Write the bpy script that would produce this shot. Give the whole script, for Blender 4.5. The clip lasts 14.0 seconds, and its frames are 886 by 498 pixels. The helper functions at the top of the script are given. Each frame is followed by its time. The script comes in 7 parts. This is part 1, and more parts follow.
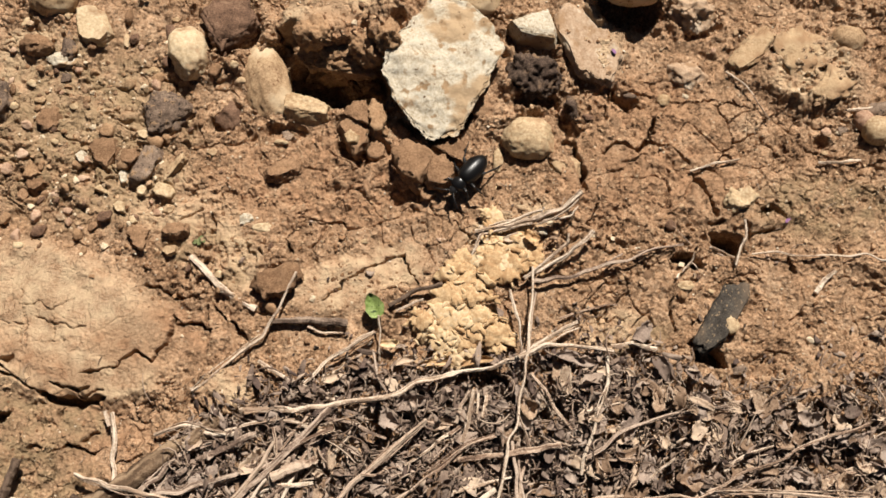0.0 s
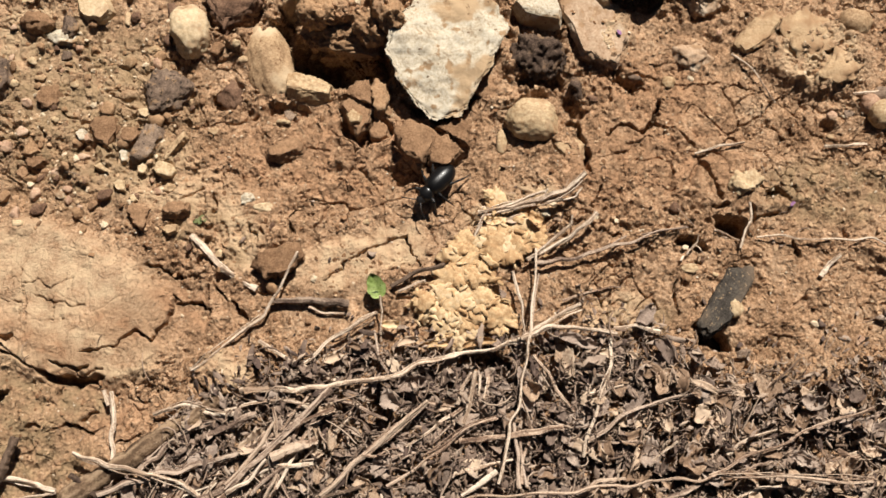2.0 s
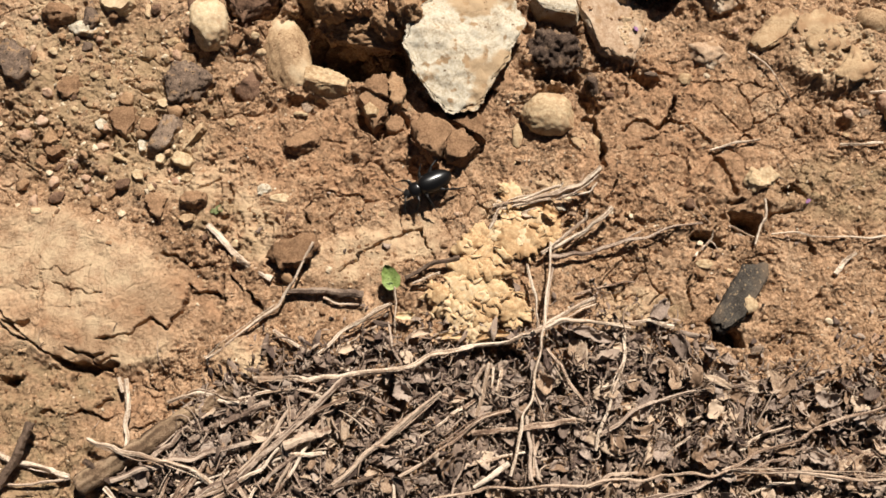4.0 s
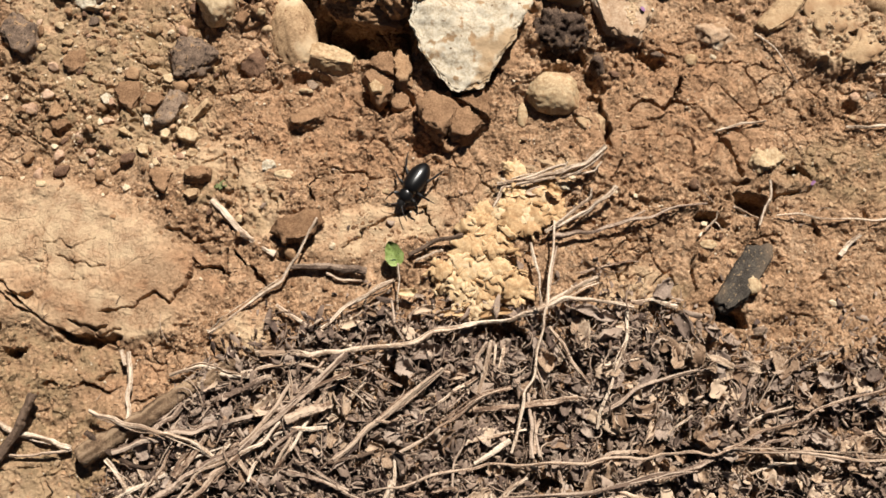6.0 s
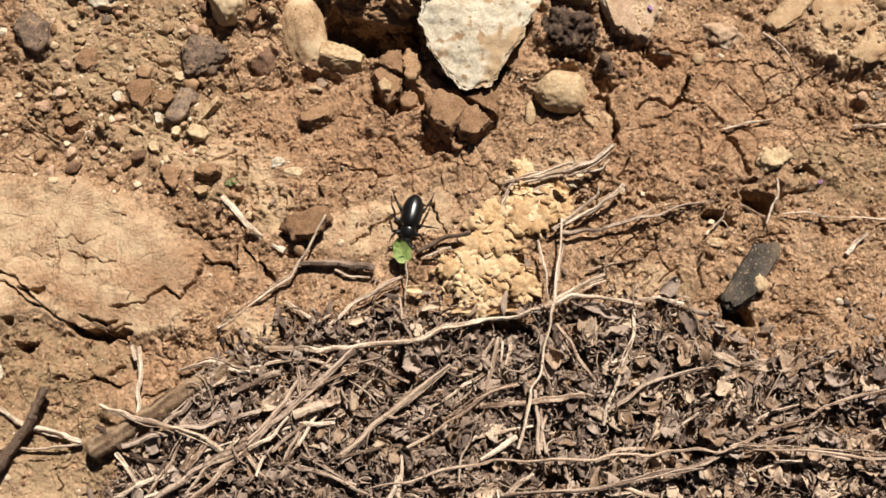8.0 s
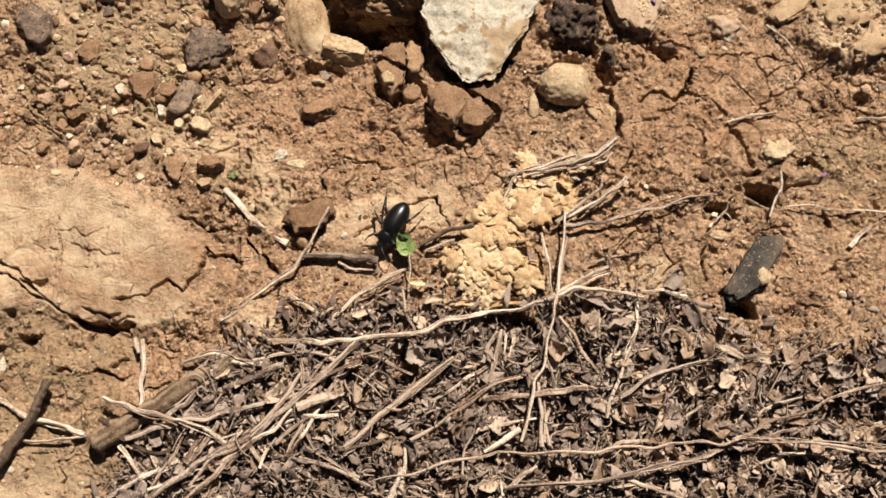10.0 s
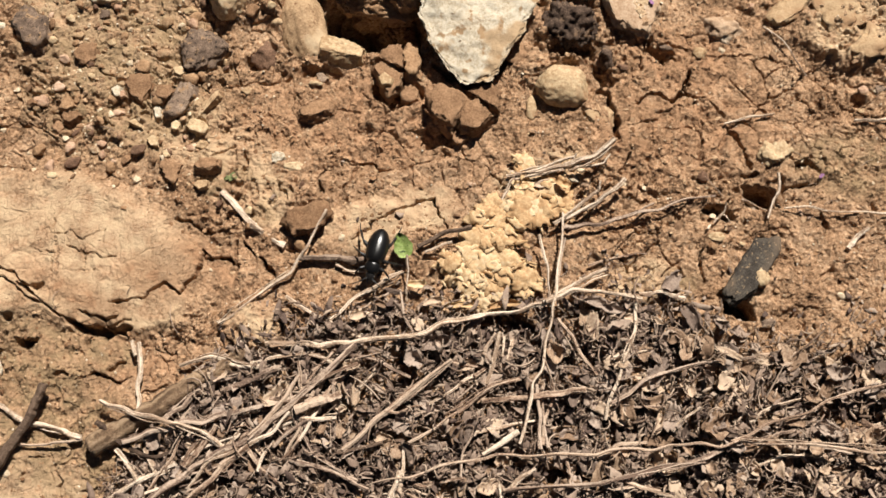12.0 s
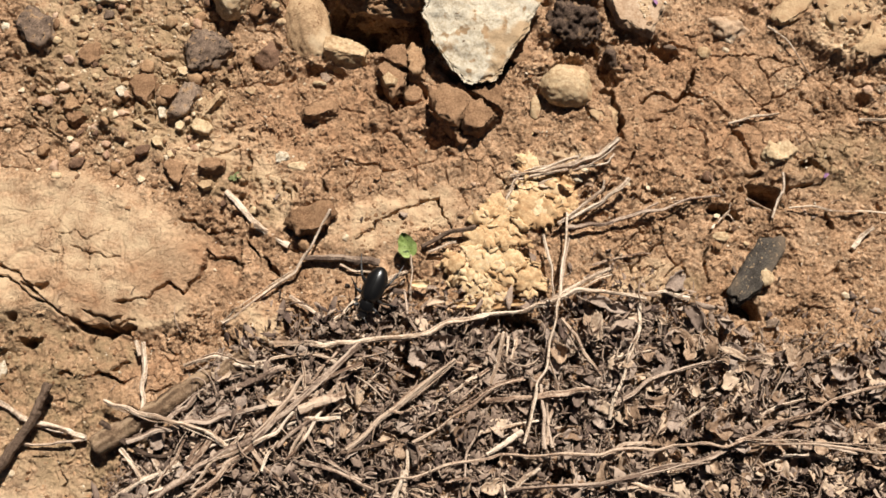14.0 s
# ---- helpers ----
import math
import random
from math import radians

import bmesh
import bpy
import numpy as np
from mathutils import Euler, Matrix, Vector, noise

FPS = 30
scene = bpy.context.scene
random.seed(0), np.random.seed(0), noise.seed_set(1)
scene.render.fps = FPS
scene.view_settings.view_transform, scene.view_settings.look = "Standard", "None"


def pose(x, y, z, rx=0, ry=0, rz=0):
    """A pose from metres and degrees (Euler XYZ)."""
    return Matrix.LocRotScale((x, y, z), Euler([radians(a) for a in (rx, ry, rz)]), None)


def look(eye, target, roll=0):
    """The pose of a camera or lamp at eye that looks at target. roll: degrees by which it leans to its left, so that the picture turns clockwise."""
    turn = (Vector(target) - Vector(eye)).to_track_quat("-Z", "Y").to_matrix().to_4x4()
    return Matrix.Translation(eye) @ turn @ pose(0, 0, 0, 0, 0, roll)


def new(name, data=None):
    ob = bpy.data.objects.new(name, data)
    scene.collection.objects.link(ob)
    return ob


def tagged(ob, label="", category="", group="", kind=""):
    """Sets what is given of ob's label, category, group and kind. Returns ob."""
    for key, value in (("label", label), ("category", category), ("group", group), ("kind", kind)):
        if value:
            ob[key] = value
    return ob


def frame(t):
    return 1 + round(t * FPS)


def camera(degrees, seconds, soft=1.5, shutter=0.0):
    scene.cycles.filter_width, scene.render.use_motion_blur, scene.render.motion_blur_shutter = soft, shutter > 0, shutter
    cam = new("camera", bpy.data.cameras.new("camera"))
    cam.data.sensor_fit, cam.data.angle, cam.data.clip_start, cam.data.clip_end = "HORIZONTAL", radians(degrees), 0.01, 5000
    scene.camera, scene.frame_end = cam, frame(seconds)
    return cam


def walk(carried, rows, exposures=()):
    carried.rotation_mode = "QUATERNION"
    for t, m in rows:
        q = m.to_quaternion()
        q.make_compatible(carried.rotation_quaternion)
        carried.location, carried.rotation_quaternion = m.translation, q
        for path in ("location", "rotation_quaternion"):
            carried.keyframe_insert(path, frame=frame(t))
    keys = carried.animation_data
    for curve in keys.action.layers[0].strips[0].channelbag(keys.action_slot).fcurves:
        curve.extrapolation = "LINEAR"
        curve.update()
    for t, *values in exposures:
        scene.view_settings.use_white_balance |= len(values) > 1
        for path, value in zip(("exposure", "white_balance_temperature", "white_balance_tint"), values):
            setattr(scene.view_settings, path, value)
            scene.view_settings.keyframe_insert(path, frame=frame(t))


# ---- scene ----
cam = camera(51.35, 14.0, soft=1.58)
PATH = [
    (0, (0.00644, -0.07920, 0.34875), (-0.00231, -0.00091, -0.00252), -6.59),
    (0.5, (0.00686, -0.08035, 0.34971), (-0.00373, -0.00333, -0.00179), -7.97),
    (1, (0.00590, -0.08016, 0.34754), (-0.00357, -0.00527, -0.00446), -7.36),
    (1.5, (0.00504, -0.08287, 0.34667), (-0.00292, -0.00672, -0.00510), -6.01),
    (2, (0.00508, -0.08465, 0.34497), (-0.00334, -0.00750, -0.00657), -6.03),
    (2.5, (0.00552, -0.08894, 0.34470), (-0.00553, -0.00791, -0.00589), -7.20),
    (3, (0.00444, -0.08998, 0.34493), (-0.00750, -0.00878, -0.00559), -7.59),
    (5.5, (0.00282, -0.09659, 0.34359), (-0.00968, -0.01692, -0.00726), -7.46),
    (6, (0.00345, -0.09923, 0.34284), (-0.01022, -0.01890, -0.00781), -7.92),
    (6.5, (0.00336, -0.10082, 0.34389), (-0.01112, -0.01960, -0.00653), -8.04),
    (7, (0.00386, -0.10086, 0.34483), (-0.01290, -0.01978, -0.00552), -9.52),
    (7.5, (0.00373, -0.10079, 0.34436), (-0.01334, -0.01988, -0.00602), -9.86),
    (8, (0.00432, -0.10113, 0.34461), (-0.01315, -0.02053, -0.00581), -10.22),
    (10.5, (0.00264, -0.10274, 0.34372), (-0.01411, -0.02354, -0.00706), -9.90),
    (11, (0.00266, -0.10278, 0.34309), (-0.01356, -0.02278, -0.00753), -9.45),
    (11.5, (0.00253, -0.10176, 0.34332), (-0.01319, -0.02274, -0.00754), -9.31),
    (12, (0.00216, -0.10292, 0.34331), (-0.01350, -0.02231, -0.00720), -9.08),
    (12.5, (0.00133, -0.10242, 0.34378), (-0.01430, -0.02241, -0.00687), -9.17),
    (13, (0.00119, -0.10198, 0.34388), (-0.01479, -0.02242, -0.00685), -9.49),
    (13.5, (0.00088, -0.10315, 0.34371), (-0.01498, -0.02255, -0.00680), -9.26),
    (14, (0.00167, -0.10294, 0.34332), (-0.01503, -0.02241, -0.00716), -9.80),
]
walk(cam, [(t, look(eye, target, roll)) for t, eye, target, roll in PATH], exposures=((0.0, 0.57), (1.5, 0.58), (3.0, 0.63), (6.5, 0.65), (14.0, 0.665)))

# ---- light: a high hard sun and a clear sky ----
SUN_FROM = Vector((0.24, 0.62, 0.82)).normalized()
sun = new("sun", bpy.data.lights.new("sun", "SUN"))
sun.data.energy, sun.data.angle, sun.data.color = 5.0, radians(0.5), (1.0, 0.946, 0.862)
sun.matrix_world = look(SUN_FROM * 5, (0, 0, 0))
world = bpy.data.worlds.new("sky")
scene.world = world
world.use_nodes = True
wn, wl = world.node_tree.nodes, world.node_tree.links
wn.clear()
sky = wn.new("ShaderNodeTexSky")
sky.sky_type, sky.sun_disc = "NISHITA", False
sky.sun_elevation = math.asin(SUN_FROM.z)
sky.sun_rotation = math.atan2(SUN_FROM.x, SUN_FROM.y)
bg = wn.new("ShaderNodeBackground")
bg.inputs["Strength"].default_value = 0.0095
wout = wn.new("ShaderNodeOutputWorld")
wl.new(sky.outputs[0], bg.inputs["Color"])
wl.new(bg.outputs[0], wout.inputs["Surface"])
scene.view_settings.exposure = 0.515


# ---- materials ----
def surface(name, colours, scale=120.0, rough=0.9, bump=0.4, fine=900.0, spots=None, spread=(0.36, 0.64), random="none",
            island=0.35, spec=0.18, stretch=(1, 1, 1), fine_amount=0.52, depth=0.0009, grain=False):
    """Mottled natural surface: two scales of noise through a colour ramp, fine relief, optional second-colour patches."""
    m = bpy.data.materials.new(name)
    m.use_nodes = True
    n, l = m.node_tree.nodes, m.node_tree.links
    bsdf = n["Principled BSDF"]
    bsdf.inputs["Specular IOR Level"].default_value = spec
    co = n.new("ShaderNodeTexCoord")
    mp = n.new("ShaderNodeMapping")
    mp.inputs["Scale"].default_value = stretch
    l.new(co.outputs["Object"], mp.inputs["Vector"])
    vec = mp.outputs["Vector"]
    a = n.new("ShaderNodeTexNoise")
    a.inputs["Scale"].default_value, a.inputs["Detail"].default_value, a.inputs["Roughness"].default_value = scale, 6, 0.6
    b = n.new("ShaderNodeTexNoise")
    b.inputs["Scale"].default_value, b.inputs["Detail"].default_value, b.inputs["Roughness"].default_value = fine, 4, 0.65
    l.new(vec, a.inputs["Vector"])
    l.new(vec, b.inputs["Vector"])
    mix = n.new("ShaderNodeMix")
    mix.data_type = "FLOAT"
    mix.inputs["Factor"].default_value = fine_amount
    l.new(a.outputs["Fac"], mix.inputs["A"])
    l.new(b.outputs["Fac"], mix.inputs["B"])
    value = mix.outputs["Result"]
    if random != "none":
        src = n.new("ShaderNodeObjectInfo") if random == "object" else n.new("ShaderNodeNewGeometry")
        out = src.outputs["Random" if random == "object" else "Random Per Island"]
        mr = n.new("ShaderNodeMath")
        mr.operation, mr.inputs[1].default_value = "SUBTRACT", 0.5
        l.new(out, mr.inputs[0])
        ma = n.new("ShaderNodeMath")
        ma.operation, ma.inputs[1].default_value = "MULTIPLY_ADD", island
        l.new(mr.outputs[0], ma.inputs[0])
        l.new(value, ma.inputs[2])
        value = ma.outputs[0]
    if grain:
        ga = n.new("ShaderNodeAttribute")
        ga.attribute_name = "grain"
        gm = n.new("ShaderNodeMath")
        gm.operation, gm.inputs[1].default_value = "MULTIPLY_ADD", 0.42
        l.new(ga.outputs["Fac"], gm.inputs[0])
        l.new(value, gm.inputs[2])
        value = gm.outputs[0]
    ramp = n.new("ShaderNodeValToRGB")
    el = ramp.color_ramp.elements
    while len(el) < len(colours):
        el.new(0.5)
    for k, c in enumerate(colours):
        el[k].position = spread[0] + (spread[1] - spread[0]) * k / max(1, len(colours) - 1)
        el[k].color = (*c, 1)
    l.new(value, ramp.inputs[0])
    colour = ramp.outputs["Color"]
    for tint, size, low, high in ([spots] if isinstance(spots, tuple) else spots or []):
        s = n.new("ShaderNodeTexNoise")
        s.inputs["Scale"].default_value, s.inputs["Detail"].default_value = size, 5
        l.new(vec, s.inputs["Vector"])
        mr2 = n.new("ShaderNodeMapRange")
        mr2.inputs["From Min"].default_value, mr2.inputs["From Max"].default_value = low, high
        l.new(s.outputs["Fac"], mr2.inputs["Value"])
        mc = n.new("ShaderNodeMix")
        mc.data_type = "RGBA"
        l.new(mr2.outputs["Result"], mc.inputs["Factor"])
        l.new(colour, mc.inputs["A"])
        mc.inputs["B"].default_value = (*tint, 1)
        colour = mc.outputs["Result"]
    l.new(colour, bsdf.inputs["Base Color"])
    bsdf.inputs["Roughness"].default_value = rough
    bp = n.new("ShaderNodeBump")
    bp.inputs["Strength"].default_value, bp.inputs["Distance"].default_value = bump, depth
    l.new(mix.outputs["Result"], bp.inputs["Height"])
    l.new(bp.outputs["Normal"], bsdf.inputs["Normal"])
    return m


def soil_material():
    """Brown dry earth; the pale attribute marks where a crust of light silt lies, the red one iron-rich clay."""
    m = surface("soil", [(0.178, 0.099, 0.054), (0.310, 0.185, 0.105), (0.392, 0.246, 0.147), (0.475, 0.320, 0.202)], 70, 0.95, 0.9, 900,
                spread=(0.385, 0.615), spec=0.12, depth=0.0013, fine_amount=0.6)
    n, l = m.node_tree.nodes, m.node_tree.links
    bsdf = n["Principled BSDF"]
    last = bsdf.inputs["Base Color"].links[0].from_socket
    for name, tint in (("pale", (0.485, 0.348, 0.218)), ("red", (0.335, 0.192, 0.108)), ("grey", (0.280, 0.190, 0.108))):
        at = n.new("ShaderNodeAttribute")
        at.attribute_name = name
        nz = n.new("ShaderNodeTexNoise")
        nz.inputs["Scale"].default_value, nz.inputs["Detail"].default_value = 170, 8
        co = n.new("ShaderNodeTexCoord")
        l.new(co.outputs["Object"], nz.inputs["Vector"])
        mu = n.new("ShaderNodeMath")
        mu.operation = "MULTIPLY"
        mr = n.new("ShaderNodeMapRange")
        mr.inputs["From Min"].default_value, mr.inputs["From Max"].default_value = 0.36, 0.60
        mr.inputs["To Min"].default_value = 0.12
        l.new(nz.outputs["Fac"], mr.inputs["Value"])
        l.new(at.outputs["Fac"], mu.inputs[0])
        l.new(mr.outputs["Result"], mu.inputs[1])
        mc = n.new("ShaderNodeMix")
        mc.data_type = "RGBA"
        l.new(mu.outputs[0], mc.inputs["Factor"])
        l.new(last, mc.inputs["A"])
        mc.inputs["B"].default_value = (*tint, 1)
        last = mc.outputs["Result"]
    l.new(last, bsdf.inputs["Base Color"])
    # fine shrinkage cracks and grit
    bump = bsdf.inputs["Normal"].links[0].from_node
    co = n.new("ShaderNodeTexCoord")
    wob = n.new("ShaderNodeTexNoise")
    wob.inputs["Scale"].default_value, wob.inputs["Detail"].default_value = 400, 3
    l.new(co.outputs["Object"], wob.inputs["Vector"])
    add = n.new("ShaderNodeMix")
    add.data_type, add.blend_type = "RGBA", "LINEAR_LIGHT"
    add.inputs["Factor"].default_value = 0.0022
    l.new(co.outputs["Object"], add.inputs["A"])
    l.new(wob.outputs["Color"], add.inputs["B"])
    for scale, width, deep in ((260.0, 0.07, 0.0008), (620.0, 0.09, 0.0005)):
        vo = n.new("ShaderNodeTexVoronoi")
        vo.feature = "DISTANCE_TO_EDGE"
        vo.inputs["Scale"].default_value = scale
        l.new(add.outputs["Result"], vo.inputs["Vector"])
        mr = n.new("ShaderNodeMapRange")
        mr.inputs["From Max"].default_value = width
        l.new(vo.outputs["Distance"], mr.inputs["Value"])
        b2 = n.new("ShaderNodeBump")
        b2.inputs["Distance"].default_value = deep
        patch = n.new("ShaderNodeTexNoise")
        patch.inputs["Scale"].default_value = 55 + scale * 0.1
        l.new(co.outputs["Object"], patch.inputs["Vector"])
        few = n.new("ShaderNodeMapRange")
        few.inputs["From Min"].default_value, few.inputs["From Max"].default_value, few.inputs["To Max"].default_value = 0.42, 0.66, 0.6
        l.new(patch.outputs["Fac"], few.inputs["Value"])
        l.new(few.outputs["Result"], b2.inputs["Strength"])
        l.new(mr.outputs["Result"], b2.inputs["Height"])
        l.new(bump.outputs["Normal"], b2.inputs["Normal"])
        bump = b2
    # flat flakes a millimetre or two across, each at its own height; the silt crust has few
    crust = n.new("ShaderNodeAttribute")
    crust.attribute_name = "pale"
    rest = n.new("ShaderNodeMath")
    rest.operation, rest.inputs[1].default_value, rest.inputs[2].default_value = "MULTIPLY_ADD", -0.75, 0.9
    l.new(crust.outputs["Fac"], rest.inputs[0])
    wide = n.new("ShaderNodeMix")
    wide.data_type, wide.blend_type = "RGBA", "LINEAR_LIGHT"
    wide.inputs["Factor"].default_value = 0.0012
    l.new(co.outputs["Object"], wide.inputs["A"])
    l.new(wob.outputs["Color"], wide.inputs["B"])
    for scale, slope in ((360.0, 0.80), (760.0, 0.65)):
        vo = n.new("ShaderNodeTexVoronoi")
        vo.inputs["Scale"].default_value = scale
        l.new(wide.outputs["Result"], vo.inputs["Vector"])
        # every flake leans its own way
        lean, away, dot, gain = (n.new("ShaderNodeVectorMath") for _ in range(4))
        lean.operation, away.operation, dot.operation = "SUBTRACT", "SUBTRACT", "DOT_PRODUCT"
        lean.inputs[1].default_value = (0.5, 0.5, 0.5)
        l.new(vo.outputs["Color"], lean.inputs[0])
        l.new(wide.outputs["Result"], away.inputs[0])
        l.new(vo.outputs["Position"], away.inputs[1])
        gain.operation = "SCALE"
        gain.inputs["Scale"].default_value = slope
        l.new(lean.outputs[0], gain.inputs[0])
        l.new(gain.outputs[0], dot.inputs[0])
        l.new(away.outputs[0], dot.inputs[1])
        b3 = n.new("ShaderNodeBump")
        b3.inputs["Distance"].default_value = 1.0
        l.new(rest.outputs[0], b3.inputs["Strength"])
        l.new(dot.outputs["Value"], b3.inputs["Height"])
        l.new(bump.outputs["Normal"], b3.inputs["Normal"])
        bump = b3
        # and has its own tone
        tone = n.new("ShaderNodeMapRange")
        tone.inputs["To Min"].default_value, tone.inputs["To Max"].default_value = 0.88, 1.15
        split = n.new("ShaderNodeSeparateColor")
        l.new(vo.outputs["Color"], split.inputs[0])
        l.new(split.outputs[2], tone.inputs["Value"])
        shade = n.new("ShaderNodeMix")
        shade.data_type, shade.blend_type = "RGBA", "MULTIPLY"
        l.new(rest.outputs[0], shade.inputs["Factor"])
        l.new(last, shade.inputs["A"])
        l.new(tone.outputs["Result"], shade.inputs["B"])
        last = shade.outputs["Result"]
    l.new(last, bsdf.inputs["Base Color"])
    l.new(bump.outputs["Normal"], bsdf.inputs["Normal"])
    return m


SOIL = soil_material()
CLOD = surface("clod", [(0.145, 0.080, 0.043), (0.245, 0.142, 0.079), (0.325, 0.198, 0.114)], 160, 0.95, 0.7, 1300, random="object", island=0.15, spec=0.15)
EARTH = surface("earth_lump", [(0.185, 0.105, 0.056), (0.315, 0.19, 0.105), (0.39, 0.25, 0.145)], 120, 0.95, 0.7, 1000, spec=0.15)
CLOD_DARK = surface("dark_clod", [(0.07, 0.040, 0.026), (0.15, 0.085, 0.054), (0.24, 0.145, 0.092)], 180, 0.95, 0.8, 1300, spec=0.15)
CRUMB = surface("crumb", [(0.15, 0.078, 0.040), (0.26, 0.145, 0.076), (0.36, 0.215, 0.12), (0.45, 0.30, 0.18)], 300, 0.95, 0.4, 1500, random="island", island=0.5, spec=0.15)
CREAM = surface("cream_stone", [(0.30, 0.19, 0.10), (0.46, 0.335, 0.20), (0.57, 0.445, 0.29)], 120, 0.75, 0.3, 900, spots=((0.32, 0.20, 0.11), 150, 0.52, 0.68), random="object", island=0.15)
WHITE = surface("chalk_white_stone", [(0.300, 0.220, 0.140), (0.485, 0.408, 0.302), (0.590, 0.528, 0.420)], 120, 0.88, 0.6, 900,
                spots=[((0.400, 0.280, 0.168), 58, 0.54, 0.60), ((0.330, 0.215, 0.120), 210, 0.565, 0.63), ((0.16, 0.10, 0.06), 420, 0.67, 0.71)], spread=(0.34, 0.60), depth=0.0012)
TAN = surface("tan_stone", [(0.250, 0.155, 0.085), (0.400, 0.270, 0.155), (0.520, 0.380, 0.235)], 90, 0.8, 0.35, 1100, spots=[((0.16, 0.08, 0.04), 620, 0.62, 0.68), ((0.52, 0.39, 0.25), 60, 0.55, 0.65)], random="object", island=0.2)
PALE_PINK = surface("pale_pinkish_crust", [(0.300, 0.188, 0.112), (0.410, 0.282, 0.186), (0.500, 0.372, 0.262)], 130, 0.9, 0.6, 1000, spots=[((0.320, 0.200, 0.115), 170, 0.52, 0.62), ((0.52, 0.41, 0.30), 90, 0.57, 0.64)])
PINK = surface("pinkish_stone", [(0.28, 0.16, 0.10), (0.42, 0.27, 0.18), (0.54, 0.38, 0.27)], 150, 0.85, 0.5, 1000, spots=((0.30, 0.18, 0.10), 140, 0.50, 0.66), random="object", island=0.2)
GREY = surface("grey_stone", [(0.09, 0.060, 0.043), (0.19, 0.130, 0.092), (0.33, 0.24, 0.17)], 230, 0.85, 0.7, 1400, spots=[((0.29, 0.18, 0.10), 330, 0.56, 0.64), ((0.03, 0.022, 0.017), 700, 0.60, 0.66)], random="object", island=0.15)
DUSTY = surface("dust_covered_stone", [(0.30, 0.19, 0.105), (0.42, 0.29, 0.17), (0.52, 0.385, 0.24)], 160, 0.92, 0.6, 1000, spots=((0.31, 0.19, 0.105), 120, 0.46, 0.62), spec=0.15)
LAVA = surface("dark_lava", [(0.025, 0.016, 0.012), (0.075, 0.050, 0.037), (0.17, 0.115, 0.08)], 200, 0.95, 0.55, 1500, spots=((0.20, 0.125, 0.075), 210, 0.60, 0.70), spec=0.1)
GRIT = surface("pale_grit", [(0.38, 0.28, 0.18), (0.52, 0.41, 0.29), (0.62, 0.53, 0.41)], 300, 0.8, 0.3, 1500, random="island", island=0.5)
GRAVEL = surface("gravel_mix", [(0.18, 0.105, 0.06), (0.29, 0.185, 0.11), (0.40, 0.28, 0.175), (0.58, 0.46, 0.32)], 200, 0.85, 0.35, 1300, random="island", island=0.7)
WOOD = surface("weathered_twig", [(0.160, 0.098, 0.066), (0.350, 0.241, 0.170), (0.510, 0.383, 0.284)], 300, 0.9, 0.85, 1300, fine_amount=0.6, spread=(0.36, 0.64), random="object", island=0.25, grain=True)
DUSTY_WOOD = surface("dust_covered_branch", [(0.110, 0.068, 0.041), (0.215, 0.140, 0.086), (0.320, 0.225, 0.145)], 260, 0.92, 0.9, 1200, spots=((0.34, 0.235, 0.145), 190, 0.56, 0.66), depth=0.0015, grain=True)
PETAL = surface("purple_petal", [(0.18, 0.08, 0.17), (0.30, 0.16, 0.28)], 500, 0.7, 0.2, 1500)
PALE_WOOD = surface("bleached_twig", [(0.297, 0.205, 0.142), (0.532, 0.407, 0.300), (0.685, 0.559, 0.435)], 300, 0.9, 0.85, 1300, fine_amount=0.6, spread=(0.36, 0.64), random="object", island=0.2, grain=True)
GREY_WOOD = surface("grey_twig", [(0.150, 0.099, 0.073), (0.330, 0.236, 0.174), (0.480, 0.366, 0.281)], 300, 0.9, 0.85, 1300, fine_amount=0.6, spread=(0.36, 0.64), random="object", island=0.2, grain=True)
DULL_WOOD = surface("dull_grey_twig", [(0.090, 0.060, 0.044), (0.190, 0.134, 0.098), (0.290, 0.215, 0.160)], 300, 0.9, 0.85, 1300, fine_amount=0.6, spread=(0.36, 0.64), grain=True)
DARK_WOOD = surface("dark_twig", [(0.035, 0.022, 0.016), (0.085, 0.055, 0.038), (0.15, 0.10, 0.07)], 280, 0.85, 0.6, 1500, random="object", island=0.2)
LITTER = surface("leaf_litter", [(0.089, 0.059, 0.047), (0.174, 0.121, 0.091), (0.259, 0.186, 0.141), (0.356, 0.270, 0.208)], 260, 0.85, 0.4, 1200, random="island", island=0.75, spread=(0.2, 0.85))
FIBRE = surface("dry_fibre", [(0.148, 0.098, 0.069), (0.275, 0.192, 0.138), (0.420, 0.316, 0.235)], 260, 0.85, 0.3, 1200, random="island", island=0.7, spread=(0.25, 0.8))
LEAF_GREY = surface("grey_leaf", [(0.149, 0.106, 0.083), (0.256, 0.190, 0.149), (0.355, 0.274, 0.219)], 150, 0.8, 0.4, 1200, random="object", island=0.45)
LEAF_TAN = surface("tan_leaf", [(0.200, 0.127, 0.081), (0.347, 0.238, 0.159), (0.479, 0.358, 0.257)], 150, 0.8, 0.4, 1200, random="object", island=0.45)
BARK = surface("charred_bark", [(0.020, 0.016, 0.013), (0.050, 0.041, 0.033), (0.100, 0.082, 0.064)], 260, 0.85, 0.8, 1400, spots=[((0.135, 0.098, 0.068), 95, 0.52, 0.72), ((0.24, 0.165, 0.10), 700, 0.60, 0.68)], spec=0.2)
